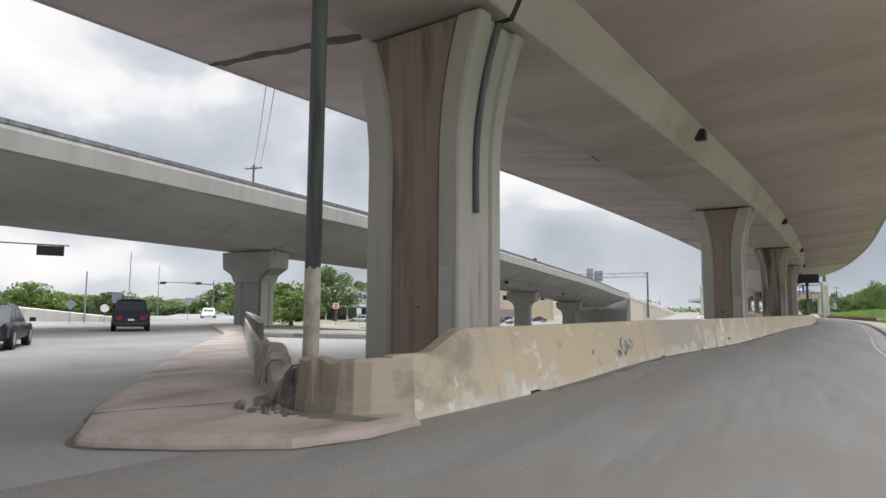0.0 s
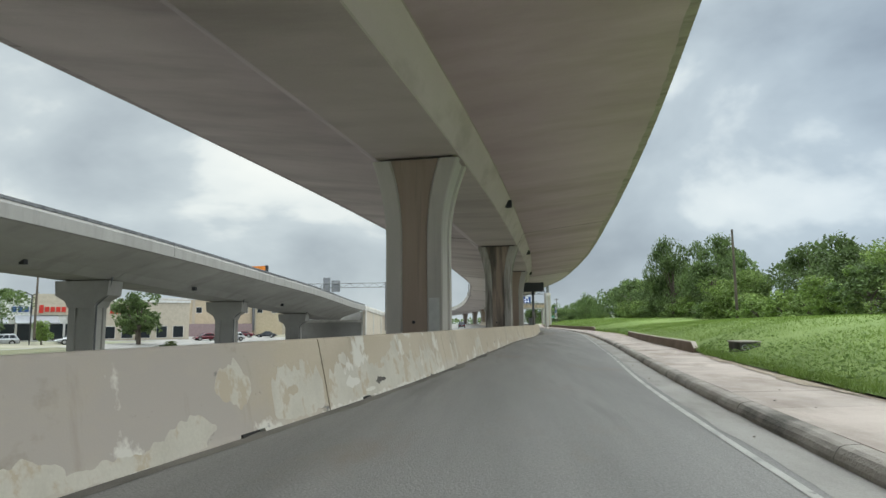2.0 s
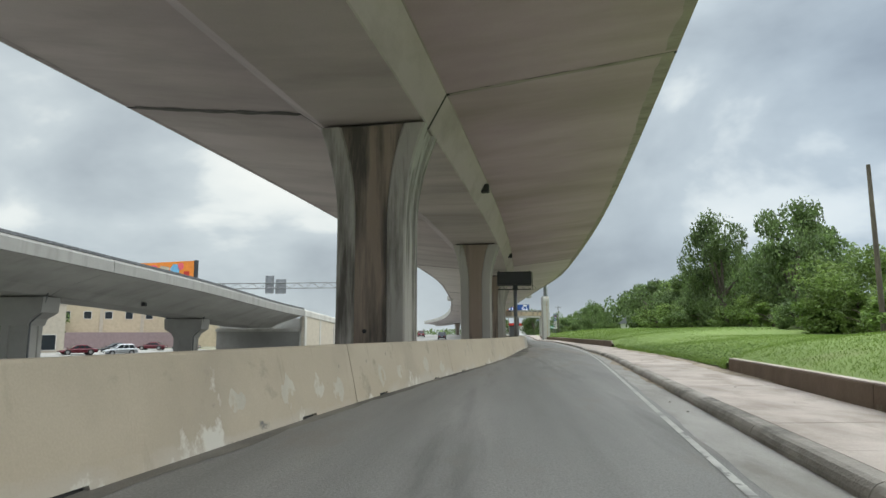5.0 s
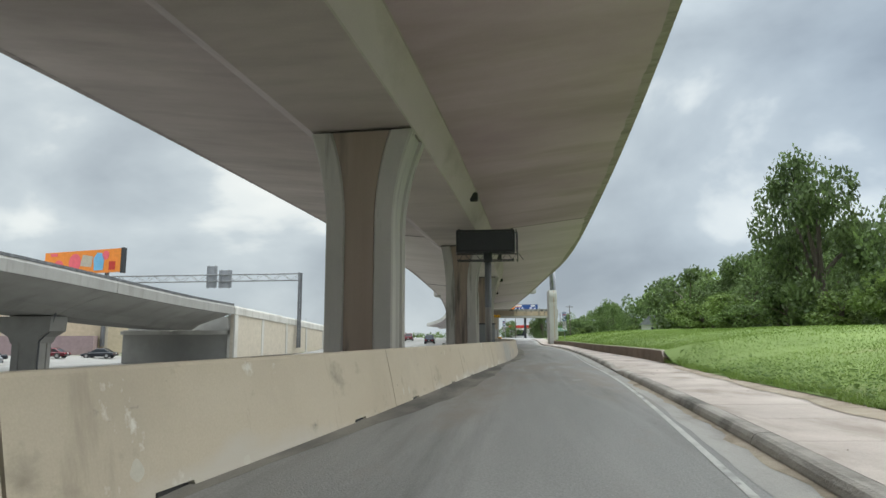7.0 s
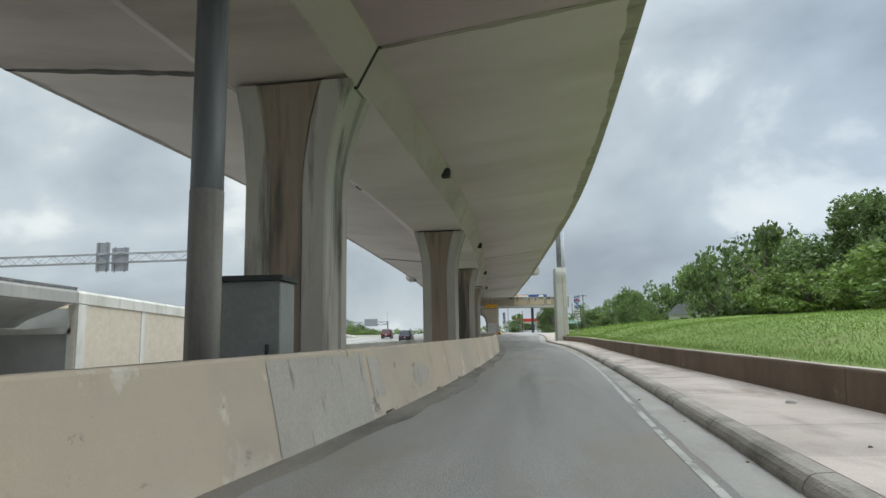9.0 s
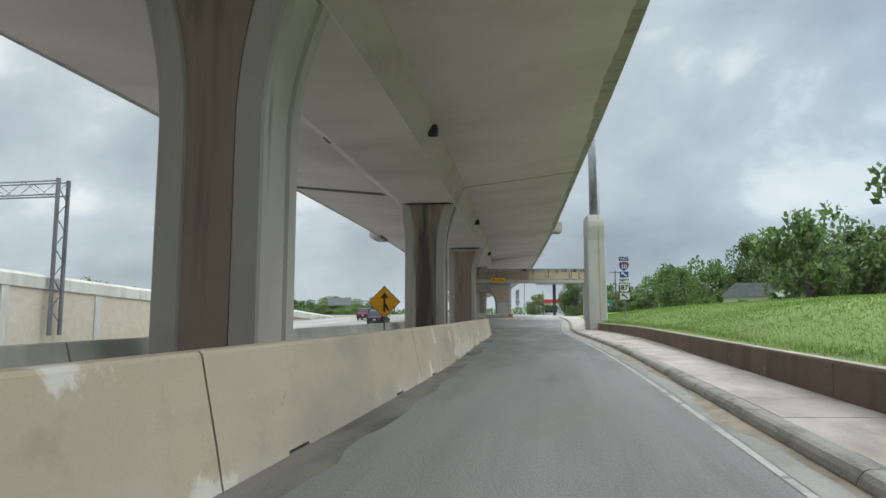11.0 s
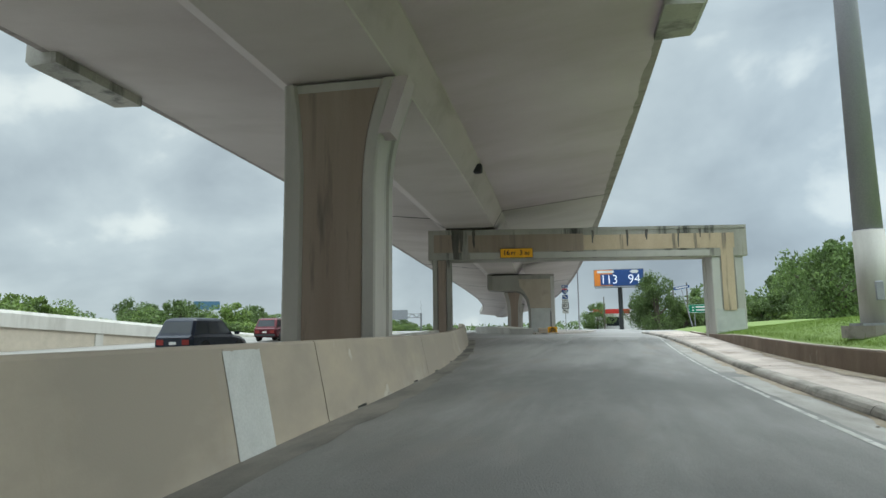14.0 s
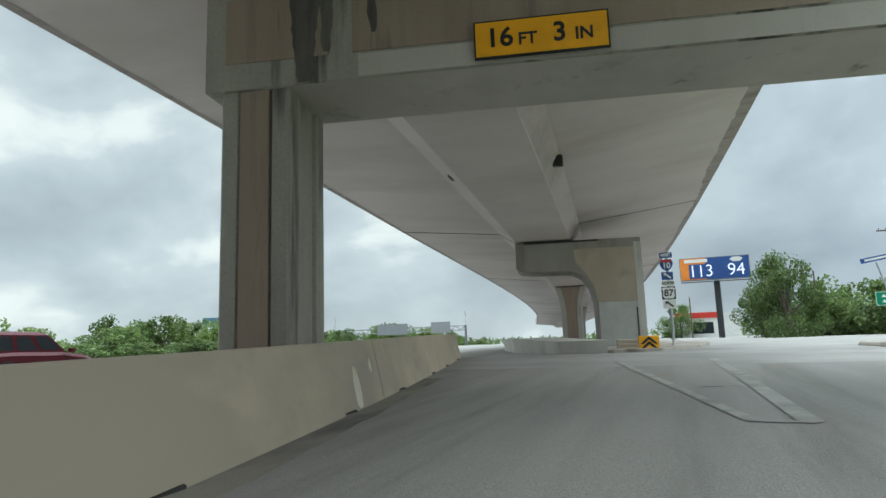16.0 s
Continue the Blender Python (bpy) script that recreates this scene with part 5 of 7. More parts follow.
for z in (5.3, 5.68):
    part("catwalk_rail", tube([(-1.6, -0.7, z), (1.4, -0.7, z)], 0.03, 6), M_black, vms)
    part("catwalk_rail", tube([(-1.6, -0.15, z), (1.4, -0.15, z)], 0.03, 6), M_black, vms)
for k in range(6):
    x = -1.5 + k * 0.56
    part("brace", tube([(x, -0.7, 5.3), (x + 0.28, -0.7, 5.68), (x + 0.56, -0.7, 5.3)], 0.02, 5), M_black, vms)
    part("brace", tube([(x, -0.7, 5.3), (x, -0.15, 5.3)], 0.02, 5), M_black, vms)
for z in (5.75, 6.9):
    part("frame_rail", tube([(1.5, -0.72, z), (1.62, 0.35, z), (-1.7, 0.35, z)], 0.028, 5), M_black, vms)
for a, b in (((1.5, -0.72, 5.75), (1.62, 0.35, 6.9)), ((1.62, 0.35, 5.75), (1.5, -0.72, 6.9)), ((1.62, 0.35, 5.3), (1.62, 0.35, 6.9)), ((1.5, -0.72, 5.3), (1.62, 0.35, 5.3))):
    part("frame_bar", tube([a, b], 0.024, 5), M_black, vms)
part("post_sleeve", tube([(0, 0, 0), (0, 0, 2.85)], 0.181, 16), M_sleeve, vms, "paler weathered lower length", flat=False)
part("pole_collar", tube([(0, -0.1, 5.25), (0, -0.1, 5.75)], 0.24, 10), M_black, vms)

cab = thing("control_cabinet", 3.42, 105.6, 0, 4, "grey roadside control cabinet with a dark lid", "cabinet")
part("body", box(-0.42, 0.42, -0.3, 0.3, 0.25, 1.98, 0.015), M_cabinet, cab)
part("plinth", box(-0.46, 0.46, -0.34, 0.34, 0, 0.26), M_kerb, cab)
part("lid", box(-0.46, 0.46, -0.35, 0.35, 1.98, 2.05, 0.02), M_black, cab)
dr = part("door", box(-0.38, 0.38, -0.315, -0.3, 0.33, 1.9), M_cabinet, cab)
part("handle", box(0.24, 0.28, -0.345, -0.315, 1.0, 1.16), M_black, dr)
part("vent", join(*[box(-0.2, 0.2, -0.322, -0.315, 0.45 + 0.04 * k, 0.465 + 0.04 * k) for k in range(5)]), M_black, dr)

# ---- gantry on tall concrete pedestals ----


def pedestal(x, y, yaw, h, label, lean):
    g = thing("gantry_pedestal", x, y, -0.1, yaw, label, "pedestal", "gantry pedestals")
    def ring(z, hx, hy):
        c = 0.06
        return [(-hx + c, -hy, z), (hx - c, -hy, z), (hx, -hy + c, z), (hx, hy - c, z), (hx - c, hy, z), (-hx + c, hy, z), (-hx, hy - c, z), (-hx, -hy + c, z)]
    part("plinth", loft([ring(-1.3, 0.68, 1.25), ring(0, 0.68, 1.25), ring(h - 1.9, 0.65, 1.12), ring(h - 0.9, 0.64, 1.3), ring(h - 0.5, 0.63, 1.3), ring(h, 0.62, 1.2)]), M_pale, g)
    runs = []
    for k in range(25):
        z = h * k / 24
        yf = -1.25 + 0.13 * z / (h - 1.9) if z < h - 1.9 else -1.12 - 0.18 * min(1.0, z - h + 1.9) + 0.2 * max(0.0, z - h + 0.5)
        w = 0.05 + 0.05 * abs(noise.noise((z * 0.9, x, 2.0)))
        runs.append([(0.16 - w, yf - 0.004, z), (0.16 + w, yf - 0.004, z)])
    part("rust_streak", loft(runs, closed=False), M_ochre, g, "rusty run below the anchor bolts")
    for s in (-1, 1):
        part("truss_leg", tube([(0.0, s * 0.80, h), (0.0, s * 0.80, 17.5)], 0.2, 12), M_steel, g, flat=False)
        part("base_plate", box(-0.3, 0.3, s * 0.80 - 0.3, s * 0.80 + 0.3, h, h + 0.05), M_steel, g)
    for k in range(5):
        z = h + 0.3 + k * 1.6
        part("lacing", tube([(0, -0.80 if k % 2 else 0.80, z), (0, 0.80 if k % 2 else -0.80, z + 1.55)], 0.05, 6), M_steel, g)
        part("lacing", tube([(0, -0.80, z), (0, 0.80, z)], 0.04, 6), M_steel, g)
    return g


pedestal(10.95, 173.6, 4, 8.85, "tall pale concrete gantry pedestal with rusty streaks on the bank", 0)
pedestal(-16.0, 171.6, 4, 8.4,  "tall pale concrete gantry pedestal beside the highway", 0)


def truss(name, x0, x1, y, z0, z1, label, legs=(), thick=1.0):
    """A flat lattice gantry across the highway."""
    g = thing(name, 0, y, 0, 0, label, "gantry")
    for yy in (-0.45, 0.45):
        for z in (z0, z1):
            part("chord", tube([(x0, yy, z), (x1, yy, z)], 0.07 * thick, 6), M_steel, g)
    n = int(abs(x1 - x0) / 1.5)
    pts_f = [(x0 + (x1 - x0) * k / n, -0.45, z0 if k % 2 else z1) for k in range(n + 1)]
    pts_b = [(x, 0.45, z) for x, _, z in pts_f]
    for k in range(n):
        part("lattice_bar", tube([pts_f[k], pts_f[k + 1]], 0.035 * thick, 4), M_steel, g)
        part("lattice_bar", tube([pts_b[k], pts_b[k + 1]], 0.035 * thick, 4), M_steel, g)
    for x in legs:
        for yy in (-0.5, 0.5):
            part("leg", tube([(x, yy, -0.2), (x, yy, z1 + 0.15)], 0.16, 10), M_pole, g)
        for k in range(9):
            part("lacing", tube([(x, -0.5 if k % 2 else 0.5, 0.6 + k * 1.15), (x, 0.5 if k % 2 else -0.5, 1.75 + k * 1.15)], 0.045, 5), M_pole, g)
    return g


truss("sign_gantry", -75.0, -28.7, 166.0, 10.35, 11.4, "grey steel lattice sign gantry over the highway", (-28.75,))
for x0, x1, z0, z1 in ((-44.7, -42.9, 9.4, 12.9), (-42.6, -40.4, 9.35, 12.2)):
    sg = thing("gantry_sign", (x0 + x1) / 2, 166.0, 0, 0, "back of a grey aluminium highway sign on a gantry", "sign", "gantry signs")
    part("panel", box((x0 - x1) / 2, (x1 - x0) / 2, 0.55, 0.6, z0, z1), M_alu, sg)
    for k in (-0.3, 0.3):
        part("stiffener", box(k * (x1 - x0) - 0.05, k * (x1 - x0) + 0.05, 0.45, 0.55, z0 - 0.15, z1 + 0.1), M_steel, sg)
truss("sign_gantry", -98.0, -55.0, 372.0, 5.6, 6.9, "far lattice sign gantry across the highway", (-98.0, -55.0), 2.0)
for x0, x1 in ((-83, -73), (-65.5, -59.5)):
    sg = thing("gantry_sign", (x0 + x1) / 2, 372.0, 0, 0, "large grey highway sign on a far gantry", "sign", "far gantry signs")
    part("panel", box((x0 - x1) / 2, (x1 - x0) / 2, -0.6, -0.55, 5.0, 8.2), M_alu, sg)

# ---- second structure across the highway ----
RJ = [-60, 5.0, 34.0, 66.0, 94.0, 121.0, 144.0]


def ramp_ring(y):
    k = ramp_z(y)
    return [(x, y, k + up) for x, up in ((-44.3, 1.95), (-40.0, 0.6), (-39.0, 0.0), (-34.6, 0.0), (-33.6, 0.6), (-29.5, 1.98), (-29.5, 2.2), (-44.3, 2.2))]


for i in range(len(RJ) - 1):
    y0, y1 = RJ[i] + 0.03, RJ[i + 1] - 0.03
    st = [y0 + (y1 - y0) * j / 8 for j in range(9)]
    sp = thing("ramp_span", label="concrete highway ramp span with a pale parapet", category="viaduct", group="ramp spans")
    part("box_girder", loft([ramp_ring(y) for y in st]), M_ramp, sp)
    for a, b in ((-29.5, -29.15), (-44.3, -44.65)):
        part("parapet", loft([[(a, y, ramp_z(y) + 1.86), (b, y, ramp_z(y) + 1.9), (b, y, ramp_z(y) + 2.75), (a + (b - a) * 0.6, y, ramp_z(y) + 2.98), (a, y, ramp_z(y) + 2.98)] for y in st]), M_parapet, sp, "pale concrete parapet")
        part("coping", loft([[(a + (b - a) * 0.1, y, ramp_z(y) + 2.99), (a + (b - a) * 0.75, y, ramp_z(y) + 2.99), (a + (b - a) * 0.75, y, ramp_z(y) + 3.2), (a + (b - a) * 0.1, y, ramp_z(y) + 3.2)] for y in st]), M_pole, sp, "dark grey steel rail along the parapet")
    if i:
        part("joint_seal", loft([[(x, y0 - 0.06, z + 0.1) for x, y, z in ramp_ring(y0)], [(x, y0, z + 0.1) for x, y, z in ramp_ring(y0)]]), M_dark, sp)
for y in RJ[1:-1]:
    rp = thing("ramp_pier", -36.8, y, 0, 0, "hammerhead concrete pier under the ramp", "pier", "ramp piers")
    h = ramp_z(y) - 0.08
    part("hammerhead", prism([(-1.2, h - 2.3), (-1.45, h - 1.75), (-2.35, h - 1.25), (-2.45, h), (2.45, h), (2.35, h - 1.25), (1.45, h - 1.75), (1.2, h - 2.3)], -1.0, 1.0), M_ramp, rp)
    part("stem", loft([pillar_ring(z, 1.2, 0.85, 0.4, 0.1) for z in (-2.6, h - 2.28)]), M_ramp, rp)
    part("drain_pipe", tube([(2.5, -0.6, h + 0.3), (2.2, -0.75, h - 1.3), (1.3, -0.75, h - 2.1), (1.3, -0.75, -2.0)], 0.07, 6), M_pole, rp, "thin dark drain pipe")
for y, x in ((54.8, -34.0), (78.4, -33.5), (106.0, -33.6)):
    fl = thing("underbridge_light", x, y, ramp_z(y) + 0.45, 0, "small dark box light fixed under the ramp girder", "light", "ramp lights")
    part("housing", box(-0.2, 0.2, -0.2, 0.2, -0.35, 0.02, 0.03), M_black, fl)

ab = thing("ramp_abutment", -36.6, 144.0, 0, 0, "concrete abutment at the foot of the ramp", "abutment")
part("breast_wall", box(-7.4, 7.0, 0.6, 1.6, -2.2, 2.3), M_ramp, ab)
part("bearing_shelf", box(-7.4, 7.0, 0.05, 0.9, 1.75, 2.2), M_pale, ab)
part("back_wall", box(-7.4, 7.0, 1.6, 2.2, -2.2, 3.9), M_ramp, ab)
part("end_post", box(6.6, 7.52, 0.05, 1.0, -2.2, 4.12), M_pale, ab)

rwall_top = spline([(144, 4.2), (162, 3.38), (179, 2.56), (195, 1.9), (212, 0.9), (228, 0.0), (250, -0.8)])
wr = thing("wall_ramp", label="beige panelled retaining wall of the ramp with pale pilasters", category="wall", kind="structure")
st = [144.02 + 84 * k / 18 for k in range(19)]
part("panel_face", loft([[(-29.25, y, -1.6), (-29.25, y, rwall_top(y)), (-29.65, y, rwall_top(y)), (-29.65, y, -1.6)] for y in st]), M_cream, wr)
part("parapet", loft([[(-29.1, y, rwall_top(y) + 0.004), (-29.1, y, rwall_top(y) + 0.84), (-29.26, y, rwall_top(y) + 1.05), (-29.5, y, rwall_top(y) + 1.05), (-29.5, y, rwall_top(y) + 0.004)] for y in st]), M_pale, wr)
for y in range(153, 226, 9):
    part("pilaster", box(-29.27, -29.17, y - 0.35, y + 0.35, -1.05, rwall_top(y) - 0.01), M_pale, wr)
part("fill", loft([[(-29.66, y, rwall_top(y) - 0.02), (-44.5, y, rwall_top(y) - 0.02), (-44.5, y, -2.0), (-29.66, y, -2.0)] for y in st[1:]]), M_highway, wr)

# ---- road signs ----


def diamond(c, r, rounding=0.06):
    return [(0, -r), (r, 0), (0, r), (-r, 0)]


ys_sign = thing("merge_sign", -0.88, 156.35, 0, 8, "yellow diamond merge sign on a steel post", "sign")
part("post", box(-0.035, 0.035, 0.0, 0.05, 0, 2.4), M_pole, ys_sign)
yf = part("border", prism([(x, z + 1.98) for x, z in diamond(0, 0.84)], -0.02, 0.0), M_signblack, ys_sign)
part("face", prism([(x, z + 1.98) for x, z in diamond(0, 0.80)], -0.028, -0.02), M_yellow, yf)
part("arrow", join(prism([(-0.05, 1.45), (0.06, 1.45), (0.06, 2.2), (-0.05, 2.2)], -0.034, -0.029), prism([(-0.2, 2.18), (0.21, 2.18), (0.005, 2.5)], -0.034, -0.029), prism([(0.05, 1.72), (0.2, 1.5), (0.27, 1.58), (0.06, 1.95)], -0.034, -0.029)), M_signblack, yf, "black merge arrow")


def route_signs(x, y, z, yaw, h0, label):
    """West 10 and north 87 shields with their arrows on one post, stacked upwards from h0."""
    g = thing("route_sign", x, y, z, yaw, label, "sign", "route signs")
    part("post", box(-0.03, 0.03, 0.0, 0.05, 0, h0 + 2.75), M_steel, g)
    z0 = h0
    a = part("arrow_plate", box(-0.3, 0.3, -0.02, 0, z0, z0 + 0.42), M_signwhite, g, "white plate with a black arrow")
    part("arrow", join(prism([(0.14, z0 + 0.06), (0.2, z0 + 0.12), (-0.06, z0 + 0.33), (-0.11, z0 + 0.28)], -0.027, -0.021), prism([(-0.2, z0 + 0.36), (-0.17, z0 + 0.2), (-0.02, z0 + 0.36)], -0.027, -0.021)), M_signblack, a)
    z1 = z0 + 0.45
    b = part("shield_plate", box(-0.33, 0.33, -0.02, 0, z1, z1 + 0.62), M_signblack, g, "black plate with a white 87 shield")
    part("shield", prism([(-0.27, z1 + 0.14), (-0.2, z1 + 0.05), (0.2, z1 + 0.05), (0.27, z1 + 0.14), (0.26, z1 + 0.4), (0.31, z1 + 0.55), (0.12, z1 + 0.59), (0, z1 + 0.56), (-0.12, z1 + 0.59), (-0.31, z1 + 0.55), (-0.26, z1 + 0.4)], -0.027, -0.021), M_signwhite, b)
    words("lettering", "87", 0.46, M_signblack, b, 0, -0.03, z1 + 0.3, 0.95)
    z2 = z1 + 0.66
    c = part("north_plate", box(-0.3, 0.3, -0.02, 0, z2, z2 + 0.26), M_signwhite, g, "white plate reading north")
    words("lettering", "NORTH", 0.2, M_signblack, c, 0, -0.025, z2 + 0.13, 0.8)
    z3 = z2 + 0.3
    d = part("arrow_plate", box(-0.27, 0.27, -0.02, 0, z3, z3 + 0.38), M_blue, g, "blue plate with a white arrow")
    part("arrow", join(prism([(0.12, z3 + 0.05), (0.18, z3 + 0.11), (-0.05, z3 + 0.3), (-0.1, z3 + 0.25)], -0.027, -0.021), prism([(-0.18, z3 + 0.33), (-0.15, z3 + 0.18), (-0.02, z3 + 0.33)], -0.027, -0.021)), M_signwhite, d)
    z4 = z3 + 0.42
    e = part("interstate_shield", prism([(0, z4), (0.2, z4 + 0.12), (0.31, z4 + 0.33), (0.3, z4 + 0.45), (0.24, z4 + 0.6), (0.1, z4 + 0.57), (0, z4 + 0.6), (-0.1, z4 + 0.57), (-0.24, z4 + 0.6), (-0.3, z4 + 0.45), (-0.31, z4 + 0.33), (-0.2, z4 + 0.12)], -0.02, 0), M_blue, g, "blue and red shield with a white 10")
    part("red_band", prism([(-0.27, z4 + 0.46), (0.27, z4 + 0.46), (0.23, z4 + 0.57), (0.1, z4 + 0.55), (0, z4 + 0.57), (-0.1, z4 + 0.55), (-0.23, z4 + 0.57)], -0.026, -0.021), M_red, e)
    words("lettering", "10", 0.38, M_signwhite, e, 0, -0.028, z4 + 0.27)
    z5 = z4 + 0.66
    f = part("west_plate", box(-0.3, 0.3, -0.02, 0, z5, z5 + 0.26), M_blue, g, "blue plate reading west")
    words("lettering", "WEST", 0.2, M_signwhite, f, 0, -0.025, z5 + 0.13, 0.9)
    return g


route_signs(12.3, 166.5, bank_z(12.3, 166.5) - 0.05, -8, 1.38, "route signs for west 10 and north 87 on the grass bank")
route_signs(2.0, 231.5, road_z(231.5), 10, 1.9, "route signs for west 10 and north 87 beside the gore")

# crash cushion and gore kerb
cushion = thing("crash_cushion", 0.62, 227.0, road_z(227), 14, "yellow and black striped crash cushion on the gore", "crash cushion")
part("body", box(-0.75, 0.04, 0.08, 0.85, 0.06, 0.56, 0.04), M_pale, cushion)
nosep = part("nose", box(0.05, 0.9, 0.0, 0.07, 0.08, 0.66, 0.02), M_yellow, cushion)
part("chevrons", join(*[prism([(0.12 + 0.36 * s0, 0.12 + z), (0.25 + 0.36 * s0, 0.12 + z), (0.475, 0.30 + z), (0.475, 0.42 + z), (0.44, 0.42 + z)] if s0 == 0 else [(0.83, 0.12 + z), (0.70, 0.12 + z), (0.475, 0.30 + z), (0.475, 0.42 + z), (0.51, 0.42 + z)], -0.012, -0.001) for s0 in (0, 1) for z in (0.0, 0.2)]), M_signblack, nosep, "black chevrons")
for z in (0.12, 0.28, 0.44):
    part("rail", box(-0.78, 0.05, 0.03, 0.08, z, z + 0.09, 0.01), M_ochre, cushion, "rusty yellow guard rail")
gore = [(-0.3, 226.2), (1.6, 227.2), (3.2, 231), (4.0, 240), (4.2, 262), (-9, 262), (-7.6, 240), (-5.2, 231)]
tagged(part("gore_island", loft([[(x, y, road_z(y) - 0.05) for x, y in gore], [(x, y, road_z(y) + 0.13) for x, y in gore], [(x * 0.985, y + 0.1, road_z(y) + 0.15) for x, y in gore]]), M_kerb), "raised concrete gore island under the viaduct", "traffic island", kind="structure")
wedge = [(-0.6, 226.4), (-3.8, 230), (-7.0, 240), (-8.6, 240), (-5.5, 230.2), (-2.6, 226.6)]
tagged(part("gore_barrier", loft([[(x, y, road_z(y)) for x, y in wedge], [(x + (0.12 if i < 3 else -0.12), y, road_z(y) + (0.75 if i not in (0, 5) else 0.55)) for i, (x, y) in enumerate(wedge)]]), M_pale), "pale concrete barrier flaring along the gore", "barrier")
for pts, w in ((((2.94, 207.0), (1.97, 211.7), (0.4, 219.3)), 0.09), (((3.5, 206.95), (3.42, 211.0), (3.14, 220.0)), 0.13), (((2.5, 211.0), (3.18, 211.25)), 0.07), (((2.85, 207.02), (3.55, 206.94)), 0.06)):
    rows = []
    for (ax, ay), (bx, by) in zip(pts, pts[1:]):
        d = Vector((bx - ax, by - ay, 0)).normalized()
        nx, ny = d.y * w, -d.x * w
        for k in range(9):
            x, y = ax + (bx - ax) * k / 8, ay + (by - ay) * k / 8
            rows.append([(x - nx, y - ny, road_z(y - ny) + 0.016), (x + nx, y + ny, road_z(y + ny) + 0.016)])
    tagged(part("gore_line", loft(rows, closed=False), M_faded), "faded white gore line on asphalt", "road marking", kind="structure")
# open cracks in the asphalt
for k, (x0, y0, x1, y1) in enumerate(((5.2, 178, 7.4, 181), (3.0, 187, 6.5, 189))):
    rows = []
    n = int(8 + math.hypot(x1 - x0, y1 - y0) * 2)
    d = Vector((x1 - x0, y1 - y0, 0)).normalized()
    for m in range(n + 1):
        u = m / n
        s = 0.12 * noise.noise((u * n * 0.21, k * 3.0, 2.0)) + 0.04 * noise.noise((u * n * 0.9, k * 5.0, 2.0))
        w = 0.003 + 0.005 * abs(noise.noise((u * n * 0.6, k * 7.0, 4.0)))
        x, y = x0 + (x1 - x0) * u - d.y * s, y0 + (y1 - y0) * u + d.x * s
        rows.append([(x + d.y * w, y - d.x * w, road_z(y) + 0.0115), (x - d.y * w, y + d.x * w, road_z(y) + 0.0115)])
    tagged(part("road_crack", loft(rows, closed=False), M_oil), "thin dark crack in the asphalt", "crack", kind="structure")

# ---- billboard with lit numbers ----
bb = thing("lit_billboard", 8.3, 301.3, 0, 2, "blue and orange digital billboard showing 113 and 94", "billboard")
part("post", tube([(0.2, 0.6, 0.8), (0.2, 0.6, 9.6)], 0.45, 14), M_black, bb)
pb = part("panel", box(-4.9, 4.9, 0, 0.5, 9.7, 13.2), M_steel, bb)
part("orange_face", box(-4.8, -1.2, -0.03, 0, 9.85, 13.1), M_orange, pb)
part("blue_face", box(-1.2, 4.8, -0.03, 0, 9.85, 13.1), M_blue, pb)
part("digit_window", box(-3.6, 0.1, -0.06, -0.03, 10.0, 12.2), M_blue, pb)
part("plain_band", box(-4.2, -0.9, -0.05, -0.03, 12.45, 12.95), M_signwhite, pb)
part("plain_band", prism([(2.2, 12.7), (2.6, 12.3), (3.6, 12.3), (4.0, 12.7), (3.6, 13.0), (2.6, 13.0)], -0.05, -0.03), M_signwhite, pb)
words("digits", "113", 2.6, M_digit, pb, -1.9, -0.08, 11.05, 0.9, -0.006)
words("digits", "94", 2.6, M_digit, pb, 3.0, -0.06, 11.05, 0.95, -0.006)
part("catwalk", box(-4.9, 4.9, -0.7, 0, 9.4, 9.5), M_black, bb)

ob = thing("orange_billboard", -66.9, 167.8, 0, -14, "orange food billboard with plain coloured shapes", "billboard")
pb = part("panel", box(-9.8, 7.7, 0, 0.5, 12.2, 16.1), M_orange, ob)
part("dark_edge", box(7.7, 8.2, 0, 0.7, 12.0, 16.2), M_black, pb)
part("pink_shape", disc(-2.6, 14.1, 1.4, -0.05, 0, squash=1.1), M_pink, pb)
part("blue_shape", prism([(1.9, 12.6), (3.9, 12.6), (4.1, 14.6), (3.5, 15.5), (2.5, 15.6), (1.7, 14.7)], -0.05, 0), M_cyan, pb)
part("peach_shape", prism([(-1.4, 13.5), (1.2, 13.2), (1.5, 15.0), (-0.8, 15.4)], -0.04, 0), M_cream, pb)
part("red_disc", disc(4.4, 15.1, 0.75, -0.05, 0), M_pink, pb)
part("red_square", box(5.2, 6.6, -0.05, 0, 12.6, 14.0), M_red, pb)
part("pink_shape", disc(-6.4, 13.6, 1.1, -0.05, 0), M_pink, pb)
part("pink_tab", box(-8.4, -6.8, -0.05, 0, 15.4, 15.9), M_pink, pb)
for x in (-4, 4):
    part("post", tube([(x, 0.8, 0), (x, 0.8, 12.4)], 0.35, 10), M_pole, ob)

blueb = thing("blue_billboard", -108, 330, -4.2, 30, "pale blue billboard above far trees", "billboard")
part("panel", box(-3.6, 3.6, 0, 0.5, 12.2, 14.6), M_billblue, blueb)
part("post", tube([(0, 0.8, 0), (0, 0.8, 12.6)], 0.4, 10), M_pole, blueb)

# green direction sign with unreadable rows
gsn = thing("direction_sign", 17.3, 250.2, road_z(250), -6, "green direction sign with white lettering rows", "sign")
pb = part("panel", box(-1.95, 1.95, 0, 0.06, 2.15, 3.15), M_green, gsn)
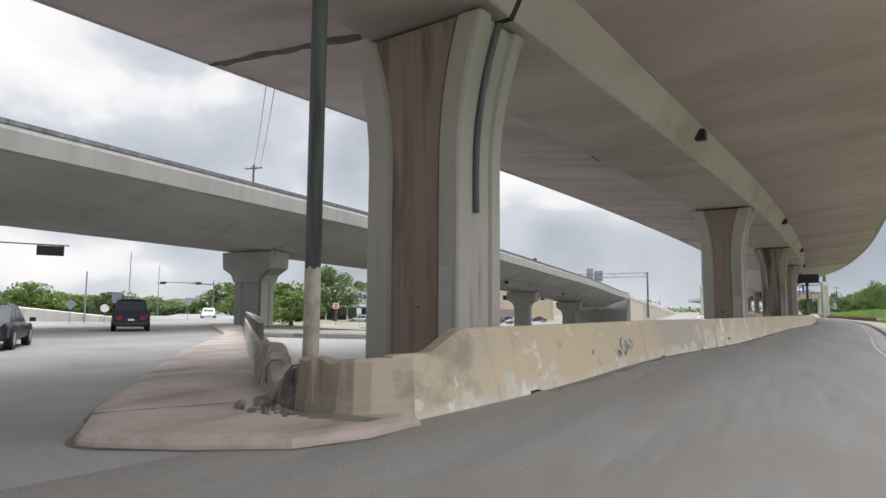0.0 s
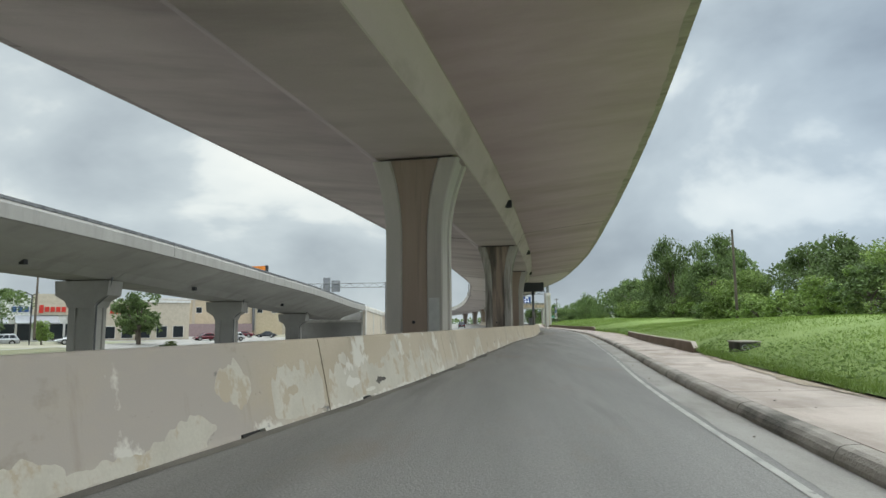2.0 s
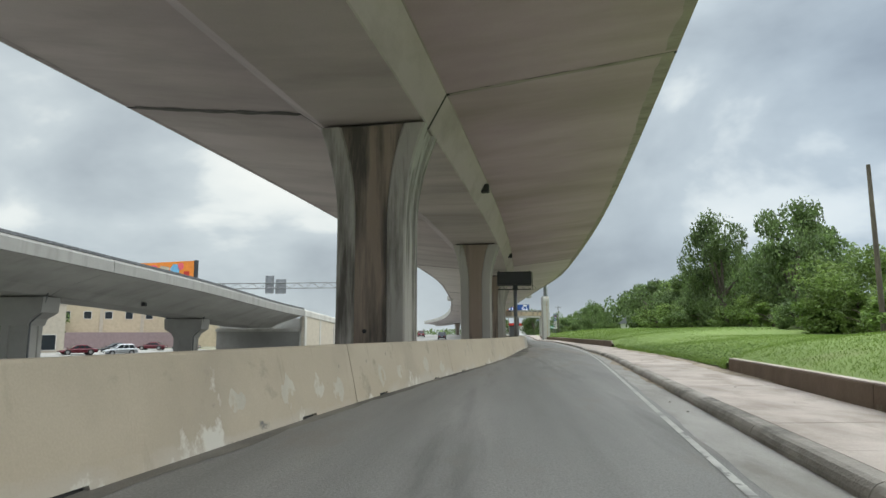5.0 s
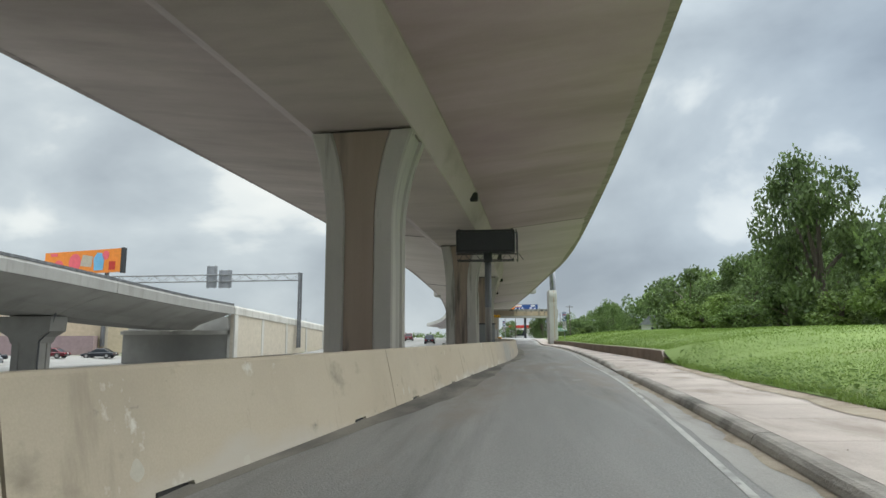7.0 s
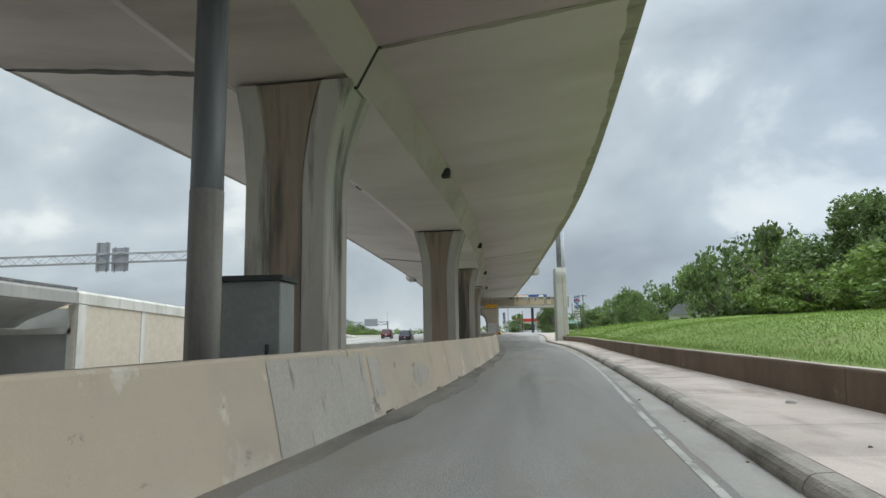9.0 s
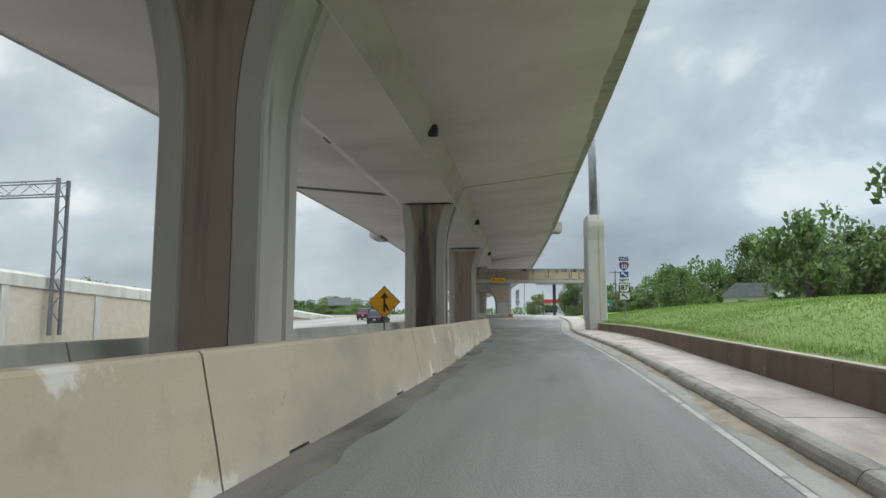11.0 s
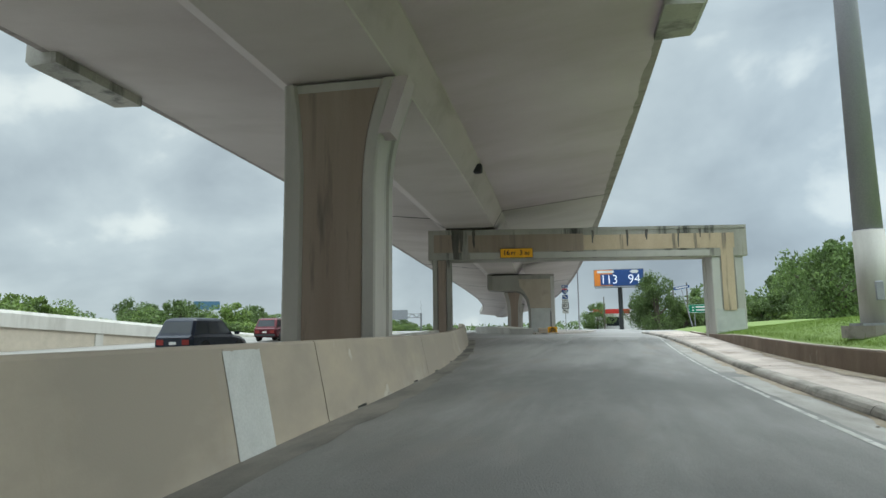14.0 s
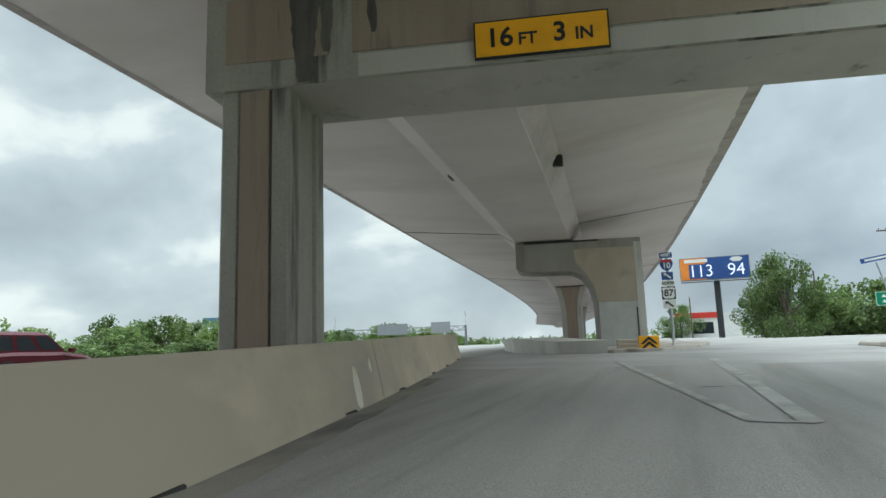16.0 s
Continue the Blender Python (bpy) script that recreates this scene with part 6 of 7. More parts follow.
part("border", join(box(-1.92, 1.92, -0.012, 0, 3.09, 3.12), box(-1.92, 1.92, -0.012, 0, 2.18, 2.21), box(-1.92, -1.89, -0.012, 0, 2.21, 3.09), box(1.89, 1.92, -0.012, 0, 2.21, 3.09)), M_signwhite, pb)
for x0, x1, z in ((-1.1, 0.2, 2.84), (0.3, 0.8, 2.84), (-1.1, 0.75, 2.48), (0.85, 1.45, 2.48)):
    part("word_bar", box(x0, x1, -0.012, 0, z - 0.08, z + 0.08), M_signwhite, pb)
for z in (2.84, 2.48):
    part("arrow", prism([(-1.6, z - 0.1), (-1.45, z + 0.12), (-1.3, z - 0.1)], -0.012, 0), M_signwhite, pb)
for x in (-1.3, 1.3):
    part("post", box(x - 0.05, x + 0.05, 0.07, 0.15, 0, 3.1), M_steel, gsn)
stn = thing("street_name_sign", 14.2, 244.0, road_z(244), 12, "leaning post with a blue street name blade", "sign")
part("post", tube([(0.9, 0, 0), (-0.2, 0, 4.6)], 0.05, 8), M_lamp, stn)
part("blade", prism([(-1.05, 4.55), (0.7, 4.85), (0.65, 5.15), (-1.1, 4.85)], -0.03, 0.03), M_blue, stn)
part("word_bar", prism([(-0.85, 4.68), (0.5, 4.91), (0.48, 5.03), (-0.87, 4.80)], -0.04, -0.031), M_signwhite, stn)


def utility_pole(x, y, z, h, arms, label, lean=0.0, thick=1.0):
    g = thing("utility_pole", x, y, z, 10, label, "utility pole", "utility poles")
    part("pole", tube([(0, 0, -0.2), (lean * 0.5, 0, h * 0.5), (lean, 0, h)], [0.16 * thick, 0.14 * thick, 0.11 * thick], 8), M_bark if thick == 1.0 else M_steel, g)
    for k in range(arms):
        part("crossarm", box(lean - 1.1, lean + 1.1, -0.06, 0.06, h - 0.5 - k * 0.9, h - 0.38 - k * 0.9), M_bark, g)
        for xx in (-0.9, -0.3, 0.3, 0.9):
            part("insulator", tube([(lean + xx, 0, h - 0.38 - k * 0.9), (lean + xx, 0, h - 0.2 - k * 0.9)], 0.05, 6), M_steel, g)
    return g


utility_pole(24.2, 84.4, 1.2, 10.0, 0, "plain wooden pole standing in front of the trees")
utility_pole(21.7, 267.9, 1.0, 10.0, 1, "wooden utility pole with one crossarm beside the junction")
utility_pole(21.0, 300.0, 1.0, 9.0, 0, "bare wooden pole beside the far road")
utility_pole(17.0, 285.0, 1.0, 8.5, 0, "bare wooden pole beside the far road")
utility_pole(-52.0, 49.0, 0.0, 17.3, 1, "tall wooden utility pole with crossarm beyond the ramp")
utility_pole(-62.0, 92.0, 0.0, 11.5, 1, "wooden utility pole with crossarm beyond the street")
utility_pole(5.0, 330.0, 1.0, 8.0, 0, "bare pole far down the road")
for k, dz in enumerate((0.0, 0.5)):
    wire = thing("overhead_wire", 0, 0, 0, 0, "dark overhead wires between utility poles", "wire", "overhead wires")
    part("cable", tube([(-52.0 + k * 0.9 + 38 * t - 0.4 * k * t, 49 - 38 * t, 17.1 - 5.4 * t - 3 * t * (1 - t)) for t in (0, 0.15, 0.3, 0.45, 0.6, 0.8, 1.0)], 0.02, 5), M_black, wire)

lp = thing("street_lamp", 12.25, 187.0, 0, 0, "tall grey tapered light pole on a concrete foot", "street lamp")
lp.location.z = bank_z(12.25, 187.0) - 0.1
part("foot", loft([[(0.75 * math.cos(a), 0.75 * math.sin(a), z) for a in (k * math.pi / 4 + 0.39 for k in range(8))] for z in (0, 0.3)]), M_kerb, lp)
part("base_plate", box(-0.45, 0.45, -0.45, 0.45, 0.3, 0.36), M_steel, lp)
part("sleeve", tube([(0, 0, 0.36), (0, 0, 2.6)], 0.34, 16), M_pale, lp, flat=False)
part("pole", tube([(0, 0, 2.6), (0, 0, 16.0)], [0.31, 0.2], 16), M_lamp, lp, flat=False)
part("hand_hole", box(-0.09, 0.09, -0.37, -0.3, 0.9, 1.35, 0.02), M_lamp, lp)
lp2 = thing("street_lamp", 1.9, 262.0, road_z(262), 0, "slim pale light pole beside the far road", "street lamp")
part("pole", tube([(0, 0, 0), (0, 0, 10.5)], 0.10, 10), M_lamp, lp2)

# ---- trees ----


def crown(seed, blobs, leaves, size):
    """Clumps of small leaves on an uneven set of lobes."""
    r = np.random.RandomState(seed)
    lobes = []
    for _ in range(blobs):
        a, u = r.uniform(0, 6.28), r.uniform(-0.85, 1.0)
        d = math.sqrt(max(0.05, 1 - u * u)) * r.uniform(0.3, 0.95)
        lobes.append((d * math.cos(a), d * math.sin(a), u * 0.74, r.uniform(0.14, 0.42)))
    v, f = [], []
    for i in range(leaves):
        bx, by, bz, br = lobes[r.randint(len(lobes))]
        q = r.normal(size=3)
        q /= np.linalg.norm(q) + 1e-6
        rad = br * r.uniform(0.55, 1.08)
        c = np.array([bx, by, bz]) + q * rad * np.array([1, 1, 0.8])
        n1 = r.normal(size=3)
        n1 /= np.linalg.norm(n1) + 1e-6
        n2 = np.cross(n1, r.normal(size=3))
        n2 /= np.linalg.norm(n2) + 1e-6
        s = size * r.uniform(0.6, 1.35)
        k = len(v)
        v += [tuple(c - n1 * s), tuple(c + n2 * s * 0.55 - n1 * s * 0.1), tuple(c + n1 * s), tuple(c - n2 * s * 0.55 + n1 * s * 0.1)]
        f.append((k, k + 1, k + 2, k + 3))
    return v, f, lobes


def leaf_mesh(seed, blobs, leaves, size, mat):
    v, f, lobes = crown(seed, blobs, leaves, size)
    me = bpy.data.meshes.new("crown")
    me.from_pydata(v, [], f)
    me.materials.append(mat)
    return me, lobes


def limb_mesh(seed, lobes):
    """Trunk and limbs up to the lobes, in units of the crown's radius."""
    geo = [tube([(0, 0, -1.05), (0.02, 0.01, -0.7), (0.0, 0.02, -0.35), (0.03, 0, 0.0)], [0.085, 0.066, 0.055, 0.04], 8)]
    for bx, by, bz, br in lobes[:9]:
        s = -0.55 + 0.4 * abs(bx)
        geo.append(tube([(0, 0, s), (bx * 0.45, by * 0.45, s + (bz - s) * 0.6), (bx, by, bz)], [0.035, 0.022, 0.008], 5))
    me = bpy.data.meshes.new("trunk")
    g = join(*geo)
    me.from_pydata(g[0], [], g[1])
    me.materials.append(M_bark)
    return me


KINDS = []
for k in range(6):
    mat = M_leaf_light if k in (2, 5) else M_leaf
    cm, lobes = leaf_mesh(20 + k, 34, 13000, 0.03, mat)
    KINDS.append((cm, limb_mesh(k, lobes)))
for k in range(6):
    cm, lobes = leaf_mesh(40 + k, 26, 3000, 0.062, M_leaf_light if k in (2, 5) else M_leaf)
    KINDS.append((cm, limb_mesh(k, lobes)))
trng = random.Random(11)


def tree(x, y, z, h, r, label="leafy broad-crowned tree", group="trees on the bank", kind=None, sink=0.0):
    """h: the height of the top, r: the radius of the crown."""
    cm, tm = KINDS[kind if kind is not None else trng.randrange(6, 12)]
    z, h = z - sink * h, h * (1 + sink)
    t = thing("tree", x, y, z, trng.uniform(0, 360), label, "tree", group)
    up = h / 1.95
    for name, me in (("trunk", tm), ("crown", cm)):
        o = new(name, me)
        o.parent = t
        o.location = (0, 0, 1.03 * up)
        o.scale = (r, r, up)
    return t


def belt(*trees):
    for x, y, h, r, k in trees:
        tree(x, y, bank_z(min(x, 60), y) - 0.1 if y < 216 else road_z(y), h, r, "leafy green tree in the belt behind the bank", "trees on the bank", k if (y < 150 and x < 34) or 240 < y < 265 else k + 6, 0.22)


belt((27, 62, 5.5, 3.5, 2), (31, 72, 7, 4.5, 0), (27.5, 92, 6.5, 4.5, 5), (33, 86, 9, 5, 1), (28.8, 105.5, 12.0, 4.8, 3), (26.6, 117.5, 13.2, 4.6, 0), (33, 112, 11, 5.5, 4), (31.5, 127, 10.5, 5.5, 1), (30.5, 143, 8.8, 5.6, 3), (27.5, 155, 8.6, 4.6, 4), (36, 150, 9.6, 6, 0), (34, 168, 9.0, 5, 2), (37, 203, 12.5, 5.6, 1), (41, 180, 10, 6, 0))
belt((46, 210, 11, 6, 3), (29, 245, 10, 5, 4), (33, 256, 10, 5, 1), (41, 300, 11, 6, 3), (49, 288, 13, 7, 1), (62, 292, 13, 7, 0), (30, 292, 6, 4, 2), (26, 320, 9, 5, 3), (35, 335, 10, 6, 4), (58, 232, 12, 6, 0), (40, 130, 10, 6.5, 4), (40, 95, 10, 6, 3), (38, 66, 8, 5, 1))
belt((36, 48, 7, 5, 2), (44, 160, 10, 7, 1), (50, 262, 17.5, 7.5, 3), (43, 276, 14, 6, 1), (59, 252, 18, 8, 0), (66, 238, 17, 8, 4), (36, 284, 12, 5.5, 3), (57, 280, 18, 8, 1), (74, 222, 17, 8, 0), (66, 200, 16, 8, 3), (52, 190, 13, 7, 4), (56, 172, 13, 7, 1))
# undergrowth in front of the belt
for i in range(34):
    y = 52 + i * 4.6 + trng.uniform(-1.2, 1.2)
    if 150 < y < 242:
        continue
    x = 24.2 + trng.uniform(-0.6, 2.0)
    b = tree(x, y, bank_z(x, y) - 0.5 if y < 216 else road_z(y) - 0.3, trng.uniform(2.6, 4.4), trng.uniform(2.0, 2.9), "low leafy bush at the foot of the trees", "bushes on the bank", trng.choice((8, 11, 8, 6)))
    b.name = "bush"
    b["category"] = "bush"
for x, y, h, r, k in ((13.6, 275, 9.4, 4.2, 0), (11.8, 280, 6.8, 3.2, 1), (3.0, 345, 7.5, 4.5, 3), (22, 300, 6, 4, 4), (27, 285, 7, 4.5, 1), (31, 274, 6, 4, 0)):
    tree(x, y, road_z(y), h, r, "dark leafy tree beside the junction", "trees at the junction", k if x < 15 else k + 6, 0.25)
for i in range(22):
    x, y = 16.5 + 1.1 * i + trng.uniform(-0.8, 0.8), 283 - 0.9 * i + trng.uniform(-3, 3)
    b = tree(x, y, road_z(y) - 0.3, trng.uniform(3.0, 5.6), trng.uniform(2.4, 3.6), "dark leafy bush beside the junction", "bushes at the junction", None, 0.3)
    b.name = "bush"
    b["category"] = "bush"
for i in range(74):
    u = i / 73
    x = -58 - 30 * trng.random() - 18 * u
    y = 150 + 330 * u
    if y < 205 and x > -66:
        x -= 16
    tree(x - 14, y, road_z(y), trng.uniform(4.2, 8.6), trng.uniform(3.6, 6.2), "dark leafy tree in the far belt across the highway", "trees across the highway", None, 0.3)
for i in range(26):
    x = -60 - 10 * i + trng.uniform(-4, 4)
    y = 40 + 4.8 * i + trng.uniform(-8, 14) + (30 if i < 6 else 0)
    tree(x, y, 0, trng.uniform(3.6, 6.6), trng.uniform(3.0, 5.0), "leafy tree along the cross street", "trees along the street", None, 0.3)
for i in range(64):
    a = radians(49.5 + 19 * i / 63)
    d = trng.uniform(125, 190)
    b = tree(-2 - d * math.sin(a), -2 + d * math.cos(a), -0.2, trng.uniform(2.4, 4.6), trng.uniform(4.0, 7.0), "leafy green bush in the belt along the street", "bushes along the street", None, 0.35)
    b.name = "bush"
    b["category"] = "bush"
for x, y, h, r, k in ((-75, 95, 11.0, 6.8, 1), (-56, 106, 8.4, 4.0, 7), (-92, 112, 8, 5, 9), (-66, 122, 6.5, 3.2, 9), (-64, 96, 3.4, 1.5, 8), (-100, 92, 7, 4.5, 6)):
    tree(x, y, lot_z(x, y), h, r, "leafy tree in the shop car park", "car park trees", k)
for k in range(5):
    b = tree(-38.6 + 0.6 * k, 77.5 + 0.9 * k, -2.0, trng.uniform(1.0, 1.9), trng.uniform(0.8, 1.3), "small dark bush at the end of the guard rail", "guard rail bushes", None)
    b.name = "bush"
    b["category"] = "bush"
for i in range(70):
    u = i / 69
    b = tree(-62 - 26 * trng.random() - 16 * u, 205 + 270 * u, road_z(300) - 0.6, trng.uniform(2.6, 4.2), trng.uniform(3.5, 5.0), "low leafy bush in the far belt across the highway", "bushes across the highway", None, 0.2)
    b.name = "bush"
    b["category"] = "bush"
# ground cover at the horizon
hv, hf = [], []
hr = np.random.RandomState(3)
for i in range(16000):
    a = hr.uniform(-1.5, 1.4)
    d = hr.uniform(520, 900)
    c = np.array([d * math.sin(a), 100 + d * math.cos(a), hr.uniform(0, 9 + 4 * math.sin(a * 9))])
    n1, n2 = hr.normal(size=3) * 1.15, hr.normal(size=3) * 1.15
    k = len(hv)
    hv += [tuple(c - n1), tuple(c + n2), tuple(c + n1)]
    hf.append((k, k + 1, k + 2))
far = part("distant_woods", (hv, hf), M_leaf)
tagged(far, "dark line of distant trees on the horizon", "woods", kind="stuff")

# ---- grass blades and weeds ----
bv, bf = [], []
br_ = np.random.RandomState(4)
count = 0
while count < 280000:
    y = br_.uniform(14, 217)
    d = br_.exponential(4.5) + 0.05
    if d > 22:
        continue
    x = back_x(y) + 0.2 + d
    z = bank_z(x, y)
    h = br_.uniform(0.03, 0.075)
    a = br_.uniform(0, 6.28)
    w = 0.006 + 0.010 * d / 6
    lx, ly = br_.normal(0, 0.05, 2)
    k = len(bv)
    bv += [(x - w * math.cos(a), y - w * math.sin(a), z - 0.01), (x + w * math.cos(a), y + w * math.sin(a), z - 0.01), (x + lx, y + ly, z + h)]
    bf.append((k, k + 1, k + 2))
    count += 1
for i in range(16000):
    y = br_.choice([br_.uniform(12, 37), br_.uniform(65, 97.5), br_.uniform(98, 216)])
    wob = 0.22 * noise.noise((y * 0.5, 2.0, 5.0)) if y < 98 and not 37 < y < 65 else 0.25
    x = back_x(y) + 0.08 + wob + abs(br_.normal(0, 0.16))
    z = bank_z(x, y) - 0.01
    h, a = br_.uniform(0.06, 0.20), br_.uniform(0, 6.28)
    lx, ly = br_.normal(0, 0.07, 2)
    k = len(bv)
    bv += [(x - 0.008 * math.cos(a), y - 0.008 * math.sin(a), z), (x + 0.008 * math.cos(a), y + 0.008 * math.sin(a), z), (x + lx, y + ly, z + h)]
    bf.append((k, k + 1, k + 2))
tagged(part("grass_blades", (bv, bf), M_blade), "tufted green grass on the bank", "grass", kind="stuff")
wv, wf = [], []
for i in range(6000):
    y = br_.choice([br_.uniform(22, 37), br_.uniform(66, 97), br_.uniform(66, 90)])
    d = abs(br_.normal(0, 0.9)) - 0.05
    x = back_x(y) + 0.12 + d
    z = bank_z(x, y) + br_.uniform(0.02, 0.2)
    n1 = br_.normal(size=3) * 0.028
    n2 = br_.normal(size=3) * 0.024
    k = len(wv)
    wv += [(x - n1[0], y - n1[1], z - n1[2] * 0.5), (x + n2[0], y + n2[1], z + n2[2] * 0.5), (x + n1[0], y + n1[1], z + n1[2] * 0.5), (x - n2[0], y - n2[1], z - n2[2] * 0.5)]
    wf.append((k, k + 1, k + 2, k + 3))
tagged(part("roadside_weeds", (wv, wf), M_weed), "low leafy weeds creeping onto the pavement", "weeds", kind="stuff")

# sandy soil washed over the back of the pavement and into the gutter
for name, y0, y1, base, side in (("soil", 60, 97, 0.35, 1), ("soil", 145, 200, 0.28, 1), ("soil", 20, 36, 0.15, 1), ("soil", 128, 212, 0.12, -1), ("soil", 60, 92, 0.10, -1)):
    rows = []
    for y in np.arange(y0, y1, 0.35):
        fade = smooth(y0, y0 + 4, y) * (1 - smooth(y1 - 4, y1, y))
        w = fade * max(0.0, base + 0.45 * noise.noise((y * 0.28, side, 3.0)) + 0.16 * noise.noise((y * 1.3, side, 6.0))) + 0.01
        if side > 0:
            z = road_z(y) + 0.212
            rows.append([(back_x(y) + 0.02, y, z + 0.012), (back_x(y) - w, y, z - 0.002 - 0.02 * w)])
        else:
            rows.append([(kerb_x(y) - 0.01, y, road_z(y) + 0.03), (kerb_x(y) - 0.02 - w, y, road_z(y) + 0.0105)])
    tagged(part("washed_soil", loft(rows, closed=False), M_sand), "sandy soil washed along the pavement", "soil", kind="structure")

# inlet box in the grass, litter
inlet = thing("drain_inlet", 5.7, 33.2, bank_z(5.7, 33.2) - 0.02, 4, "dark concrete drain inlet with a pale lid and scrawl", "drain")
inlet.location.x = 5.75
part("box", box(-0.32, 0.24, -0.35, 0.4, -0.2, 0.24), M_soot, inlet)
part("lid", box(-0.35, 0.27, -0.38, 0.43, 0.24, 0.28, 0.02), M_kerb, inlet)
part("scrawl", join(*[prism([(x + r * math.cos(k * 0.524), 0.1 + r * math.sin(k * 0.524) * 0.9) for k in range(13)] + [(x + (r - 0.025) * math.cos(k * 0.524), 0.1 + (r - 0.025) * math.sin(k * 0.524) * 0.9) for k in range(12, -1, -1)], -0.356, -0.351) for x, r in ((-0.2, 0.09), (-0.03, 0.08), (0.12, 0.065))]), M_alu, inlet, "pale looping scrawl")
lit = thing("litter", 10.7, 107.3, 0.19, 0, "white crumpled litter on the pavement", "litter")
part("paper", loft([[(0.12 * math.cos(a) * s, 0.09 * math.sin(a) * s, z) for a in (k * 1.047 for k in range(6))] for s, z in ((0.75, 0), (0.62, 0.03), (0.2, 0.055))]), M_pale, lit)
for i in range(90):
    y = trng.uniform(20, 205)
    s = trng.uniform(0.01, 0.032)
    x = kerb_x(y) + (trng.uniform(-0.5, -0.02) if i % 2 else trng.uniform(0.3, 1.8))
    z = road_z(y) + (0.008 if i % 2 else 0.18)
    d = part("roadside_pebble", loft([[(s * math.cos(a), s * 0.8 * math.sin(a), 0) for a in (0, 1.3, 2.6, 3.9, 5.1)], [(s * 0.5 * math.cos(a), s * 0.4 * math.sin(a), s * 0.6) for a in (0, 1.3, 2.6, 3.9, 5.1)]]), M_kerb)
    d.location = (x, y, z)
    tagged(d, "small stone lying along the kerb", "stone", "roadside stones")

# ---- buildings ----


def building(x, y, yaw, w, d, h, mat, label, windows=(), roof=None, awning=None):
    b = thing("building", x, y, lot_z(x, y) - 0.05, yaw, label, "building", "roadside buildings")
    part("shell", box(-w / 2, w / 2, 0, d, 0, h), mat, b)
    part("parapet", join(box(-w / 2 - 0.15, w / 2 + 0.15, -0.15, 0.0, h - 0.35, h + 0.1), box(-w / 2 - 0.15, -w / 2, 0, d, h - 0.35, h + 0.1), box(w / 2, w / 2 + 0.15, 0, d, h - 0.35, h + 0.1)), M_storewhite, b)
    for x0, x1, z0, z1 in windows:
        f = part("window", box(x0, x1, -0.04, 0.0, z0, z1), M_storewhite, b)
        part("pane", box(x0 + 0.08, x1 - 0.08, -0.05, -0.04, z0 + 0.08, z1 - 0.08), M_window, f)
    if awning:
        x0, x1, z, m = awning
        part("awning", prism([(x0, z), (x1, z), (x1, z + 0.9), (x0, z + 0.9)], -1.6, -0.02), m, b)
    return b


s1 = building(-84, 116, 45, 30, 14, 7.6, M_storewhite, "white shop block with blue and red sign letters", [(-14.5 + 2.4 * k, -12.3 + 2.4 * k, 0.2, 3.2) for k in range(12)])
part("sign_letters", join(*[box(-1.0 + 0.9 * k, -0.3 + 0.9 * k, -0.12, 0.0, 5.2, 6.1) for k in range(4)]), M_blue, s1, "plain blue letter blocks")
part("sign_letters", join(*[box(3.0 + 0.85 * k, 3.65 + 0.85 * k, -0.37, -0.25, 5.2 - 0.2 * (k == 0), 6.1 + 0.3 * (k == 0)) for k in range(5)]), M_red, s1, "plain red letter blocks")
for x0, x1 in ((-14.5, -8.5), (-7.5, -1.5), (-0.5, 6.0), (7.5, 14.5)):
    part("awning", loft([[(x0, -0.02, 4.6), (x1, -0.02, 4.6), (x1, -0.02, 4.4), (x0, -0.02, 4.4)], [(x0, -2.2, 3.3), (x1, -2.2, 3.3), (x1, -2.2, 3.15), (x0, -2.2, 3.15)]]), M_alu, s1, "blue-grey sloping awning")
part("raised_front", box(2.0, 14.9, -0.25, -0.0, 4.7, 8.4), M_cream, s1, "cream raised shop front")
s2 = building(-68, 128, 42, 16, 12, 7.4, M_cream, "cream rendered shop with a red sign", [(-7 + 3 * k, -5 + 3 * k, 0.3, 2.6) for k in range(5)])
part("sign_letters", join(*[box(-6.0 + 0.85 * k, -5.35 + 0.85 * k, -0.12, 0.0, 4.9, 5.8) for k in range(5)]), M_red, s2, "plain red letter blocks")
b3 = building(-69, 165, 28, 30, 16, 9.2, M_beige, "two-storey beige building with small windows", [(-14 + 3.6 * k, -12.6 + 3.6 * k, z, z + 1.5) for k in range(8) for z in (5.6,)])
part("lean_to", box(-14, 6, -5, -0.05, 0, 3.0), M_mauve, b3, "low reddish annex with a flat roof")
for k in range(5):
    part("pilaster", box(-14.8 + 7.2 * k, -14.2 + 7.2 * k, -0.15, -0.01, 0, 8.8), M_cream, b3)
building(-64, 195, 75, 20, 9, 4.4, M_beige, "low beige workshop with a dark window", [(5, 6.2, 2.6, 3.3)])
st3 = building(8.5, 345, 2, 13, 12, 5.0, M_storewhite, "white shop with a red fascia down the road", [(-3.2, 1.2, 0.8, 3.4)])
part("fascia", box(-6.5, 3.0, -0.2, 0.0, 4.2, 5.4), M_red, st3, "red fascia board")
building(-118, 95, 45, 6.5, 6, 3.2, M_mauve, "small mauve house beside the street", [(-3, -1, 1, 2.4), (1, 3, 1, 2.4)])
